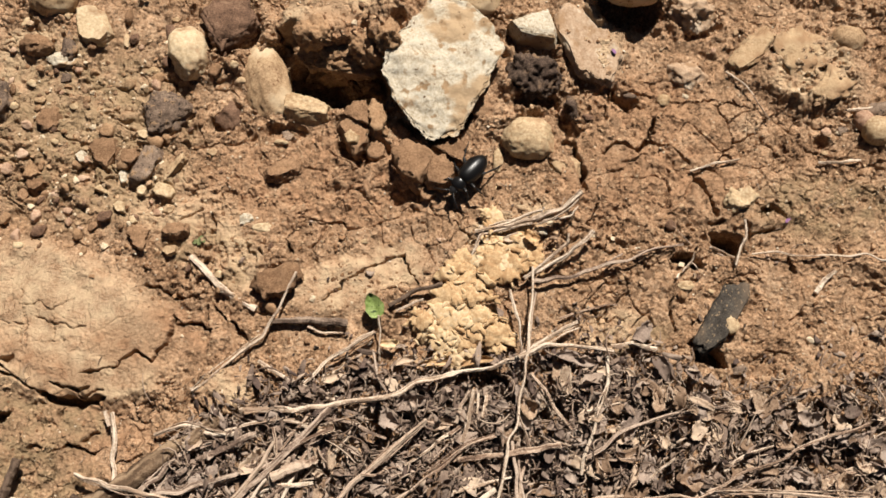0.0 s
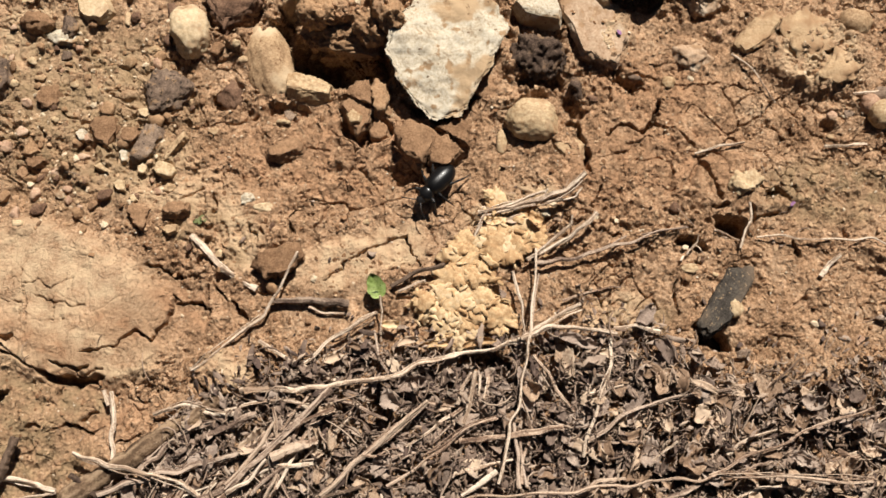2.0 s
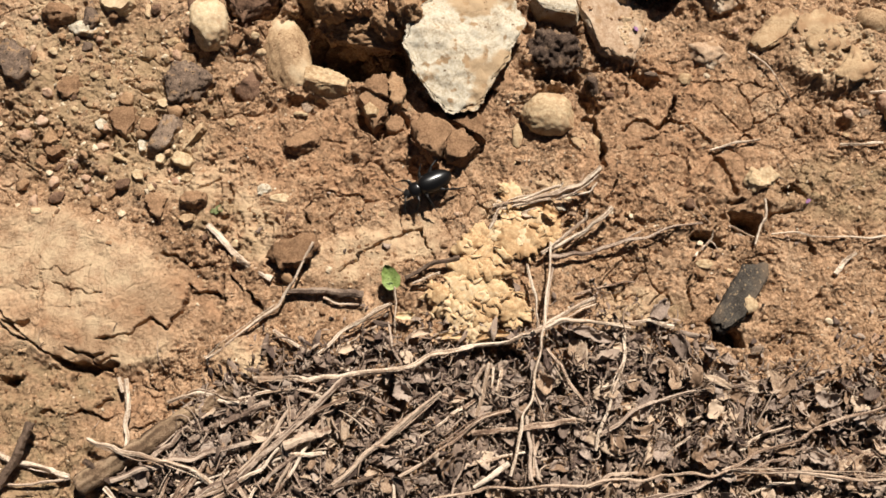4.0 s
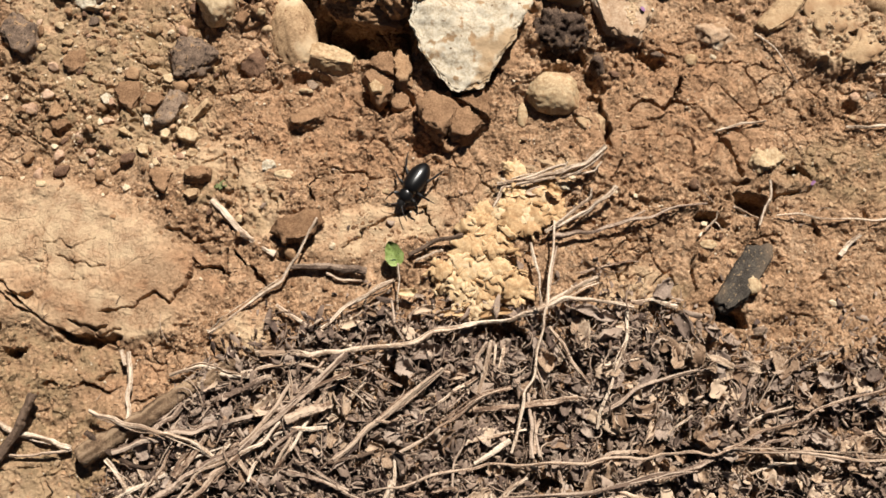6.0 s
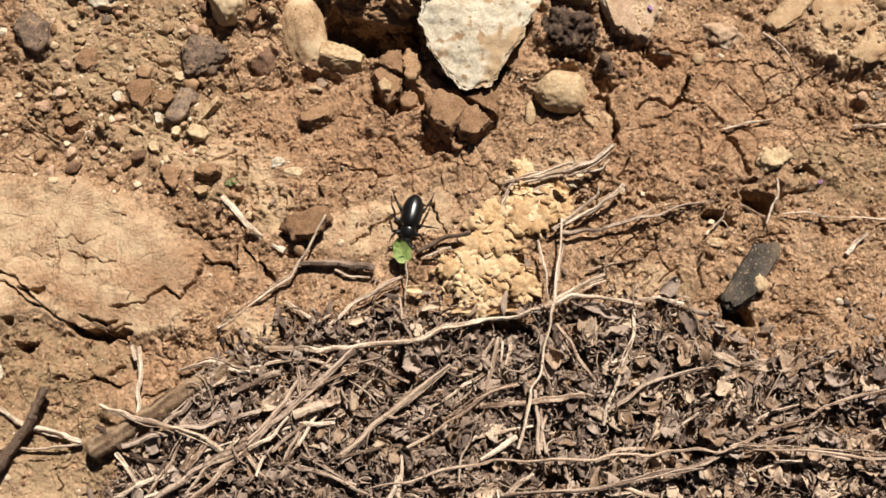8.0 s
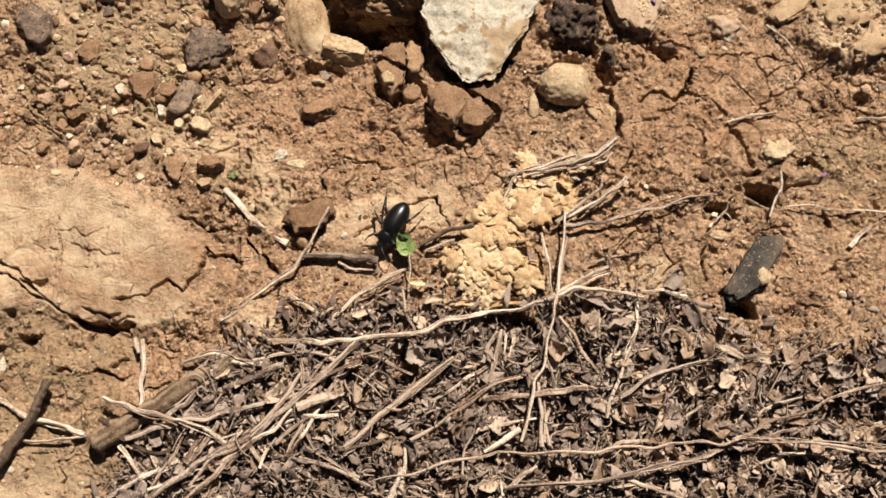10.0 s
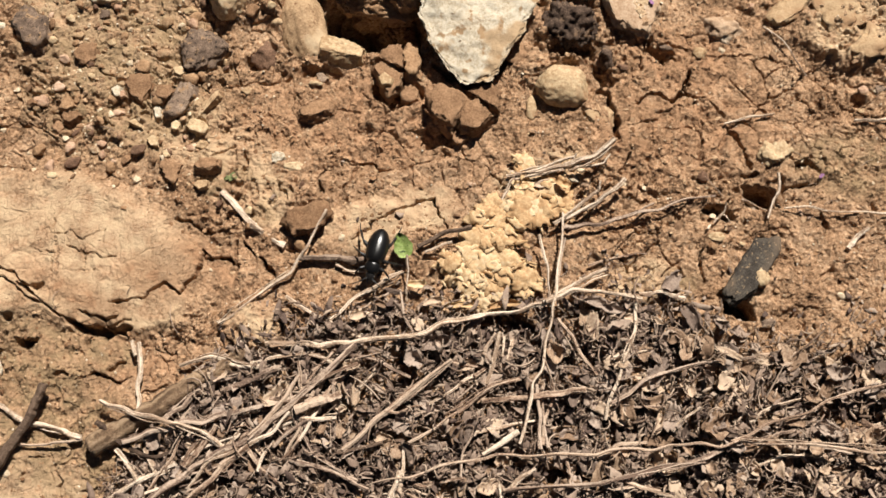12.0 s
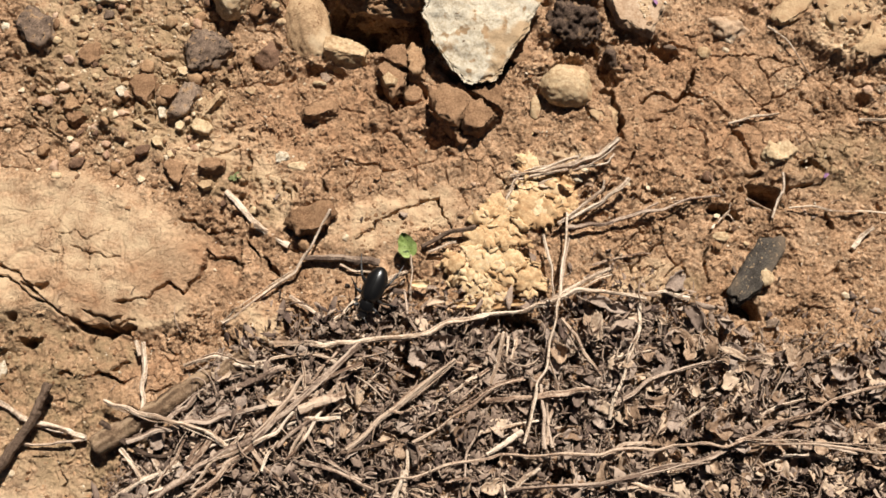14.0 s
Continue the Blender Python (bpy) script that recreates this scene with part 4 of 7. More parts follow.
    chip("cream flat pebble on the soil", CREAM, ((-0.1117, 0.0218), 0.0055, ((143, 0.75, 0.12), (77, 0.52, 0.12), (40, 0.61, 0.12), (-30, 0.86, 0.12), (-102, 0.50, 0.12), (-130, 0.56, 0.12))), 0.0036, 306, rough=0.07)
    chip("small cream pebble on the soil", CREAM, ((-0.1205, 0.0224), 0.0030, ((132, 0.61, 0.12), (58, 0.63, 0.12), (-11, 0.64, 0.12), (-93, 0.75, 0.12), (-164, 0.63, 0.12))), 0.0026, 307, rough=0.07)
    chip("white angular pebble on the soil", WHITE, ((-0.1470, 0.0368), 0.0031, ((123, 0.69, 0.12), (62, 0.84, 0.12), (0, 0.68, 0.12), (-69, 0.84, 0.12), (-151, 0.42, 0.12))), 0.0026, 308, rough=0.045)
    chip("small brown chip against a white pebble", PINK, ((-0.1442, 0.0356), 0.0022, ((117, 0.77, 0.12), (29, 0.43, 0.12), (-65, 0.65, 0.12), (-164, 0.55, 0.12))), 0.0020, 309)
    chip("pale angular pebble in gravel", CREAM, ((-0.1291, 0.0156), 0.0040, ((133, 0.59, 0.12), (75, 0.57, 0.12), (12, 0.52, 0.12), (-97, 0.55, 0.12), (-146, 0.45, 0.12))), 0.0024, 310, rough=0.045)
    chip("pale splinter of stone in gravel", CREAM, ((-0.1371, 0.0227), 0.0045, ((124, 0.55, 0.12), (50, 0.34, 0.12), (-1, 0.74, 0.12), (-119, 0.15, 0.12), (-115, 0.16, 0.12))), 0.0022, 311)
    chip("small white pebble on the soil", CREAM, ((-0.1228, 0.0100), 0.0023, ((117, 0.76, 0.12), (27, 0.52, 0.12), (-54, 0.74, 0.12), (-151, 0.45, 0.12))), 0.0020, 312)
    chip("tan flat chip among crumbs", TAN, ((-0.1076, -0.0027), 0.0038, ((140, 0.58, 0.12), (92, 0.52, 0.12), (1, 0.76, 0.12), (-69, 0.47, 0.12), (-129, 0.49, 0.12))), 0.0026, 313)
    chip("pale flat chip beside grey rock", CREAM, ((-0.1215, 0.0455), 0.0035, ((104, 0.61, 0.12), (39, 0.51, 0.12), (-55, 0.64, 0.12), (-118, 0.50, 0.12), (-162, 0.66, 0.12))), 0.0026, 314)
    chip("small dark stone in the shade of a block", GREY, ((-0.0648, 0.0461), 0.0034, ((115, 0.79, 0.12), (43, 0.52, 0.12), (-34, 0.67, 0.12), (-121, 0.59, 0.12), (-163, 0.59, 0.12))), 0.0030, 315)
    stone("rounded_stone", "smooth cream pebble with worn facets", "stone", (0.0319, 0.0418), (0.0108, 0.0086, 0.0064), CREAM, -8, 316, cuts=2, rough=0.035, sink=0.26, fineness=5, group=G)
    chip("pale crust plate flush with the soil", DUSTY, ((0.0450, 0.0316), 0.0079, ((105, 0.51, 0.12), (50, 0.57, 0.12), (-8, 0.79, 0.12), (-98, 0.48, 0.12), (-143, 0.46, 0.12))), 0.0016, 317, sink=0.36, rough=0.09)
    chip("pale lumpy stone with small hollows", CREAM, ((0.1128, 0.0168), 0.0069, ((134, 0.71, 0.12), (98, 0.66, 0.12), (31, 0.86, 0.12), (-17, 0.76, 0.12), (-73, 0.57, 0.12), (-135, 0.86, 0.12), (-179, 0.86, 0.12))), 0.0036, 318, rough=0.17, sink=0.34)
    # plates and lumps of dried earth
    e = dict(name="soil_clod", category="soil clod", group="clods")
    chip("thin brown plate of soil with a shaded lip", CLOD, ((-0.1054, 0.0053), 0.0061, ((145, 0.68, 0.12), (87, 0.42, 0.12), (-2, 0.83, 0.12), (-64, 0.52, 0.12), (-88, 0.43, 0.12), (-160, 0.81, 0.12))), 0.0030, 331, lift=0.0018, heap=False, sink=0.3, lean=(-8, 0), rough=0.1, **e)
    chip("upright brown clod in gravel", CLOD, ((-0.1205, 0.0026), 0.0065, ((118, 0.86, 0.12), (72, 0.65, 0.12), (-5, 0.66, 0.12), (-57, 0.84, 0.12), (-125, 0.48, 0.12), (-154, 0.37, 0.12))), 0.0034, 332, top=(90, 0.5, 3), rough=0.1, **e)
    chip("dark brown rounded clod with a deep shadow", CLOD, ((-0.0654, -0.0150), 0.0107, ((151, 0.73, 0.12), (116, 0.49, 0.12), (92, 0.54, 0.12), (22, 0.89, 0.12), (-44, 0.57, 0.12), (-80, 0.49, 0.12), (-127, 0.66, 0.12))), 0.0062, 65, rough=0.14, sink=0.27, **e)
    chip("tan pointed crumb of soil", EARTH, ((-0.1658, 0.0315), 0.0048, ((158, 0.45, 0.12), (37, 0.38, 0.12), (-48, 0.73, 0.12), (-105, 0.75, 0.12))), 0.0030, 333, rough=0.1, **e)
    chip("flat brown clod on gravelly soil", CLOD, ((-0.1637, 0.0258), 0.0047, ((114, 0.67, 0.12), (59, 0.55, 0.12), (-47, 0.50, 0.12), (-107, 0.66, 0.12), (-166, 0.74, 0.12))), 0.0030, 334, rough=0.11, **e)
    chip("small brown clod on gravelly soil", CLOD, ((-0.1694, 0.0214), 0.0036, ((138, 0.64, 0.12), (44, 0.55, 0.12), (-30, 0.69, 0.12), (-132, 0.46, 0.12))), 0.0026, 335, rough=0.11, **e)
    chip("brown clod flush with gravelly soil", CLOD, ((-0.1613, 0.0526), 0.0065, ((165, 0.69, 0.12), (96, 0.78, 0.12), (17, 0.64, 0.12), (-41, 0.67, 0.12), (-117, 0.66, 0.12), (-144, 0.62, 0.12))), 0.0030, 336, sink=0.33, rough=0.12, **e)
    chip("brown curled plate of soil on bare earth", CLOD, ((-0.0657, 0.0304), 0.0090, ((133, 0.48, 0.12), (113, 0.43, 0.12), (20, 0.72, 0.12), (-15, 0.70, 0.12), (-89, 0.35, 0.12), (-61, 0.31, 0.12), (-169, 0.74, 0.12))), 0.0034, 337, lift=0.0008, heap=False, lean=(-10, 0), top=(80, 0.55, 3), rough=0.12, **e)
    chip("brown plate of soil above a dark hollow", CLOD, ((-0.0373, 0.0539), 0.0087, ((133, 0.43, 0.12), (99, 0.56, 0.12), (33, 0.67, 0.12), (-1, 0.68, 0.12), (-109, 0.38, 0.12), (-117, 0.36, 0.12))), 0.0048, 338, lift=0.0045, heap=False, sink=0.2, top=(120, 0.5, 3), rough=0.1, **e)
    chip("dark brown clod above a dark hollow", CLOD, ((-0.0376, 0.0446), 0.0092, ((121, 0.88, 0.12), (59, 0.66, 0.12), (54, 0.66, 0.12), (-6, 0.65, 0.12), (-48, 0.69, 0.12), (-153, 0.38, 0.12), (-155, 0.37, 0.12))), 0.0052, 339, lift=0.0014, heap=False, sink=0.2, rough=0.11, **e)
    chip("small speckled cream pebble on a clod", CREAM, ((-0.0383, 0.0435), 0.0041, ((136, 0.64, 0.12), (54, 0.54, 0.12), (-9, 0.72, 0.12), (-85, 0.74, 0.12), (-157, 0.63, 0.12))), 0.0026, 340, name="pebble", category="pebble", lift=0.0088, heap=False, rough=0.045)
    chip("light brown clod over a dark hollow", CLOD, ((-0.0286, 0.0393), 0.0059, ((156, 0.60, 0.12), (54, 0.54, 0.12), (15, 0.53, 0.12), (-69, 0.81, 0.12), (-108, 0.82, 0.12), (-169, 0.72, 0.12))), 0.0042, 341, lift=0.0012, heap=False, sink=0.2, rough=0.11, **e)
    chip("pale crust of earth beside a hollow", EARTH, ((-0.0285, 0.0516), 0.0079, ((153, 0.62, 0.12), (73, 0.79, 0.12), (11, 0.40, 0.12), (-6, 0.47, 0.12), (-79, 0.85, 0.12), (-162, 0.41, 0.12), (-172, 0.38, 0.12))), 0.0042, 342, sink=0.2, heap=False, rough=0.15, **e)
    chip("broad plate of a cracked brown clod", CLOD, ((-0.0141, 0.0331), 0.0103, ((138, 0.79, 0.12), (72, 0.74, 0.12), (48, 0.73, 0.12), (-11, 0.72, 0.12), (-30, 0.71, 0.12), (-113, 0.68, 0.12), (-158, 0.61, 0.12))), 0.0054, 343, sink=0.2, heap=False, rough=0.09, top=(100, 0.56, 4), **e)
    chip("lower flank of a cracked brown clod", CLOD, ((-0.0171, 0.0283), 0.0096, ((-139, 0.06, 0.12), (66, 0.06, 0.12), (-4, 0.66, 0.12), (-93, 0.63, 0.12), (-146, 0.38, 0.12), (-161, 0.39, 0.12))), 0.0048, 344, sink=0.2, heap=False, rough=0.09, top=(250, 0.55, 3), **e)
    chip("angular half of a cracked brown clod", CLOD, ((-0.0021, 0.0288), 0.0096, ((77, 0.60, 0.12), (45, 0.53, 0.12), (-44, 0.52, 0.12), (-51, 0.50, 0.12), (-96, 0.73, 0.12), (-169, 0.77, 0.12), (162, 0.63, 0.12))), 0.0052, 345, sink=0.2, heap=False, rough=0.1, top=(60, 0.50, 4), **e)
    chip("brown clod wedged under the slab", CLOD, ((0.0004, 0.0368), 0.0097, ((115, 0.47, 0.12), (46, 0.69, 0.12), (-1, 0.66, 0.12), (-121, 0.23, 0.12), (-126, 0.23, 0.12))), 0.0050, 346, sink=0.2, heap=False, rough=0.12, **e)
    chip("small clod broken from a larger one", CLOD, ((-0.0081, 0.0209), 0.0042, ((108, 0.66, 0.12), (36, 0.61, 0.12), (-48, 0.55, 0.12), (-106, 0.74, 0.12), (-178, 0.77, 0.12))), 0.0034, 347, rough=0.12, **e)
    # small stones
    small = (
        
        
        ((-0.1584, 0.0436), 7, 7, CREAM, "small cream pebble on the soil", 1), ((-0.1519, 0.0590), 9, 8, CREAM, "small cream pebble on the soil", 1), ((-0.1762, 0.0589), 11, 8, CREAM, "small cream pebble on the soil", 0),
        ((-0.1751, 0.0960), 10, 10, CREAM, "small cream pebble on the soil", 0), ((-0.1569, 0.0976), 10, 10, CREAM, "small cream pebble on the soil", 0), ((-0.1216, 0.0744), 15, 9, CREAM, "pale rounded pebble on the soil", 1), ((-0.0861, 0.0740), 8, 8, CREAM, "small white pebble on the soil", 0),
        
        ((-0.1592, 0.0787), 32, 16, WHITE, "white angular chip with a sharp edge", 6), ((-0.1554, 0.0846), 17, 30, GREY, "grey upright stone chip", 6), ((-0.1561, 0.0710), 12, 11, GREY, "small grey stone on the soil", 4), ((-0.0882, -0.0116), 9, 7, CREAM, "small pale pebble on the soil", 1),
        ((-0.0793, 0.0104), 14, 11, WHITE, "white pebble in pale soil", 2), ((-0.0733, 0.0072), 20, 9, CREAM, "pale flat stone flush with soil", 3), ((0.0197, 0.0342), 11, 23, CREAM, "upright tan stone chip", 5), ((-0.0237, 0.0581), 9, 9, GREY, "small grey pebble by the slab", 0),
        ((0.0857, 0.0579), 12, 14, CREAM, "pale pebble in a crack", 2), ((0.0720, 0.0597), 12, 7, GREY, "grey pebble by a hole", 1),
        ((0.1503, 0.0459), 10, 9, PINK, "pinkish pebble on the soil", 2), ((0.1564, 0.0462), 12, 8, GREY, "greyish pebble on the soil", 3), ((0.1486, 0.0370), 8, 5, CREAM, "small pale pebble on the soil", 1), ((0.0898, -0.0169), 15, 8, CREAM, "pale flat pebble on the soil", 2), ((0.0992, -0.0191), 8, 5, CREAM, "small pale pebble on the soil", 2),
        ((-0.0837, 0.0690), 12, 8, TAN, "tan chip between stones", 4), ((-0.0667, 0.0428), 13, 6, CREAM, "pale chip on soil", 4), ((-0.1323, 0.0866), 7, 16, TAN, "upright tan chip on the soil", 5),
        ((-0.1306, 0.0688), 12, 10, TAN, "tan pebble on the soil", 3), ((-0.1040, 0.0510), 9, 5, CREAM, "pale chip on grey rock", 3), ((-0.1696, 0.0686), 10, 8, CREAM, "pale pebble on the soil", 2), ((-0.1662, 0.0617), 12, 9, TAN, "tan pebble on the soil", 3), 
        ((-0.1118, 0.0956), 9, 6, CREAM, "pale pebble above a stone", 2), ((-0.1404, 0.0861), 6, 5, CREAM, "small pale pebble on the soil", 1), ((-0.0943, 0.0384), 12, 8, TAN, "tan pebble on the soil", 3), ((-0.0329, 0.0017), 8, 5, CREAM, "small pale pebble on the soil", 2), ((-0.0032, 0.0025), 9, 4, PINK, "pinkish chip on the soil", 4),
        ((0.1734, 0.0385), 12, 8, TAN, "tan pebble on the soil", 2), ((-0.1783, -0.0760), 9, 17, WHITE, "white pebble on bare soil", 1), ((-0.2003, 0.0661), 8, 12, WHITE, "white pebble on the soil", 1), ((0.0363, 0.0050), 12, 9, WHITE, "white chip in dry stalks", 5), ((-0.0463, 0.0763), 5, 4, CREAM, "tiny pale pebble on the soil", 0),
        ((-0.1776, 0.0324), 16, 12, PINK, "brown stone in gravel", 4), ((-0.1695, 0.0206), 17, 10, TAN, "tan stone in gravel", 4), ((-0.1507, 0.0146), 12, 9, PINK, "brown stone chip on the soil", 4), ((-0.1673, 0.0004), 12, 8, CREAM, "pale crust chip on the soil", 4),
        ((-0.1455, 0.0282), 12, 8, PINK, "brown stone chip on the soil", 4), ((-0.1138, 0.0135), 12, 8, PINK, "brown stone chip on the soil", 5), ((-0.1094, 0.0144), 13, 10, TAN, "pale stone chip on the soil", 5), ((-0.1558, 0.0216), 10, 8, PINK, "brown stone chip on the soil", 5),         ((0.1085, -0.0483), 14, 9, GREY, "grey pebble below the bark", 1))
    for k, (at, rx, ry, mat, label, cuts) in enumerate(small):
        pebble(at, rx, ry, mat, label, 100 + k, turn=random.uniform(-25, 25) if rx == ry else 0.0, cuts=cuts + 6, rough=0.085, sink=0.26)


build_stones()


def build_small_clods():
    """Broken bits of soil lying about, thickest on the gravelly side."""
    rnd = random.Random(33)
    made = 0
    while made < 120:
        x, y = rnd.uniform(-0.185, 0.165), rnd.uniform(-0.05, 0.10)
        p, q = np.array([x]), np.array([y])
        if rnd.random() > float(gravelly(p, q)[0]) or float(in_litter(p, q)[0]) > 0.2:
            continue
        a = 0.0011 + 0.0026 * rnd.random() ** 2
        b = a * rnd.uniform(0.6, 0.95)
        mat, tone = rnd.choice(((EARTH, "light brown"), (CLOD, "brown"), (EARTH, "light brown"), (CLOD_DARK, "dark brown"), (PINK, "pinkish brown")))
        stone("soil_clod", "small " + tone + " crumb of dry soil", "soil clod", (x, y), (a, b, b * rnd.uniform(0.6, 0.9)), mat, rnd.uniform(0, 360), 500 + made, cuts=7, rough=0.07, sink=0.22, fineness=3, group="small clods", reach=-1)
        made += 1


def gravelly(x, y):
    top_left = step(1.2 - ellipse(x, y, (-0.1467, 0.0442), 0.055, 0.06, -20), 0, 0.6)
    return (0.07 + 0.93 * top_left) * (1 - np.max([step(1.1 - ellipse(x, y, *e), 0, 0.3) for e in MOUND], axis=0))


build_small_clods()
build_ground()


def ball(level):
    bm = bmesh.new()
    bmesh.ops.create_icosphere(bm, subdivisions=level, radius=1.0)
    v = np.array([w.co[:] for w in bm.verts])
    f = np.array([[w.index for w in g.verts] for g in bm.faces])
    bm.free()
    return v, f


def spread(name, label, category, mat, count, size, density, level, seed, squash=(0.5, 0.9), lift=0.25, jag=0.3):
    """Many small grains in one mesh, laid on the ground where density(x, y) allows."""
    rng = np.random.default_rng(seed)
    bv, bf = ball(level)
    xs, ys = rng.uniform(-0.212, 0.190, count * 6), rng.uniform(-0.132, 0.117, count * 6)
    keep = rng.uniform(0, 1, count * 6) < density(xs, ys)
    xs, ys = xs[keep][:count], ys[keep][:count]
    verts, faces = [], []
    for k, (x, y) in enumerate(zip(xs, ys)):
        r = size[0] * (size[1] / size[0]) ** (rng.uniform() ** 2.2)
        v = bv * (1 + jag * rng.uniform(-1, 1, (len(bv), 1))) * (r * rng.uniform(0.6, 1.2), r, r * rng.uniform(*squash))
        e = np.array(Euler(rng.uniform(-0.5, 0.5, 2).tolist() + [rng.uniform(0, 6.3)]).to_matrix())
        verts.append(v @ e.T + (x, y, gz(x, y) + r * lift))
        faces.append(bf + k * len(bv))
    me = mesh_from(name, np.concatenate(verts), np.concatenate(faces), mat, smooth=False)
    return tagged(new(name, me), label, category, kind="stuff")


def crumbly(x, y):
    mound = np.max([step(1.1 - ellipse(x, y, *e), 0, 0.3) for e in MOUND], axis=0)
    return (1 - 0.97 * mound) * (0.35 + 0.65 * step(fbm(x, y, 0.02, 2, 91), -0.15, 0.25)) * (1 - 0.5 * in_litter(x, y))


spread("gravel", "scattered pale and brown gravel on the soil", "gravel", GRAVEL, 620, (0.0006, 0.0020), gravelly, 1, 5, jag=0.34, lift=0.05, squash=(0.35, 0.7))
spread("soil_crumbs", "loose crumbs of dry brown soil", "soil crumbs", CRUMB, 8000, (0.00030, 0.0012), crumbly, 0, 6, lift=0.02, jag=0.55, squash=(0.20, 0.5))
spread("pale_grit", "tiny specks of pale grit in the soil", "grit", GRIT, 2000, (0.00018, 0.0006), crumbly, 0, 16, lift=0.1, jag=0.4, squash=(0.4, 0.8))


# ---- twigs and stalks ----
def tube(pts, radii, sides, seed, knobs=0.12, ribs=0.0):
    """A tapering tube with an uneven skin along points; returns verts and quads, ends closed by small rings."""
    pts = [Vector(p) for p in pts]
    n = len(pts)
    verts, faces = [], []
    up = Vector((0.13, 0.21, 0.97))
    for i, p in enumerate(pts):
        d = (pts[min(i + 1, n - 1)] - pts[max(i - 1, 0)]).normalized()
        s = d.cross(up).normalized()
        u = s.cross(d)
        for k in range(sides):
            a = 2 * math.pi * k / sides
            r = radii[i] * (1 + knobs * noise.noise(Vector((i * 0.9, k * 1.7, seed * 5.1))) * 2 + ribs * noise.noise(Vector((i * 0.12, k * 2.3, seed * 2.7))) * 2)
            verts.append(p + (s * math.cos(a) + u * math.sin(a)) * r)
    for i in range(n - 1):
        for k in range(sides):
            a, b = i * sides + k, i * sides + (k + 1) % sides
            faces.append((a, b, b + sides, a + sides))
    return [tuple(v) for v in verts], faces


def curve_points(pts, per):
    """Catmull-Rom through 3D points."""
    pts = [Vector(p) for p in pts]
    ext = [2 * pts[0] - pts[1]] + pts + [2 * pts[-1] - pts[-2]]
    out = []
    for i in range(1, len(ext) - 2):
        p0, p1, p2, p3 = ext[i - 1], ext[i], ext[i + 1], ext[i + 2]
        for k in range(per):
            t = k / per
            out.append(0.5 * (2 * p1 + (p2 - p0) * t + (2 * p0 - 5 * p1 + 4 * p2 - p3) * t * t + (3 * p1 - p0 - 3 * p2 + p3) * t ** 3))
    return out + [pts[-1]]


def stick_mesh(name, pts, r0, r1, mat, seed, lifts, per=8, sides=9, wobble=0.15):
    rnd = random.Random(seed)
    flat = []
    for i, (x, y) in enumerate(pts):
        lift = lifts[min(i, len(lifts) - 1)]
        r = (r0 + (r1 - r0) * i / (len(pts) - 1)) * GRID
        x, y = x + rnd.gauss(0, 0.0003), y + rnd.gauss(0, 0.0003)
        flat.append((x, y, gz_wide(x, y, max(r, 0.0012))[1] + r * 0.55 + lift * 0.001))
    for _ in range(2):
        flat = [flat[0]] + [(q[0], q[1], 0.4 * q[2] + 0.3 * (p[2] + r[2])) for p, q, r in zip(flat, flat[1:], flat[2:])] + [flat[-1]]
    kinked = []
    for p, q in zip(flat, flat[1:]):
        kinked.append(p)
        gap = math.hypot(q[0] - p[0], q[1] - p[1])
        for u in ((0.33, 0.68) if gap > 0.012 else (0.5,)):
            off = min(0.0005, gap * 0.026)
            kinked.append(tuple(p[k] + (q[k] - p[k]) * u + rnd.gauss(0, off if k < 2 else off * 0.5) for k in range(3)))
    c = curve_points(kinked + [flat[-1]], max(3, per // 2))
    n = len(c)
    rad = [max(0.00016, (r0 + (r1 - r0) * i / (n - 1)) * GRID * 0.74 * (1 + 0.22 * noise.noise(Vector((i * 0.35, seed, 0))) + 0.30 * max(0, noise.noise(Vector((i * 0.9, seed, 7))) - 0.2))) for i in range(n)]
    rad = [rad[0] * 0.25, *rad, rad[-1] * 0.25]
    c = [c[0] + (c[0] - c[1]) * 0.15, *c, c[-1] + (c[-1] - c[-2]) * 0.15]
    c = [p + Vector((noise.noise(Vector((i * 0.5, seed, 3))), noise.noise(Vector((i * 0.5, seed, 9))), 0)) * rad[i] * wobble for i, p in enumerate(c)]
    thick = max(r0, r1) > 12
    sides = 18 if thick else sides
    v, f = tube(c, rad, sides, seed, 0.02 if thick else 0.13, 0.12 if thick else 0.28)
    me = mesh_from(name, v, f, mat, smooth=thick)
    # lengthwise streaks of the wood
    streak = [noise.noise(Vector((i * 0.10, k * 2.9, seed * 1.3))) + 0.4 * noise.noise(Vector((i * 0.25, k * 1.1, seed))) for i in range(len(c)) for k in range(sides)]
    me.attributes.new("grain", "FLOAT", "POINT").data.foreach_set("value", np.array(streak, dtype=np.float32))
    return me


TWIGS = "twigs over the litter"


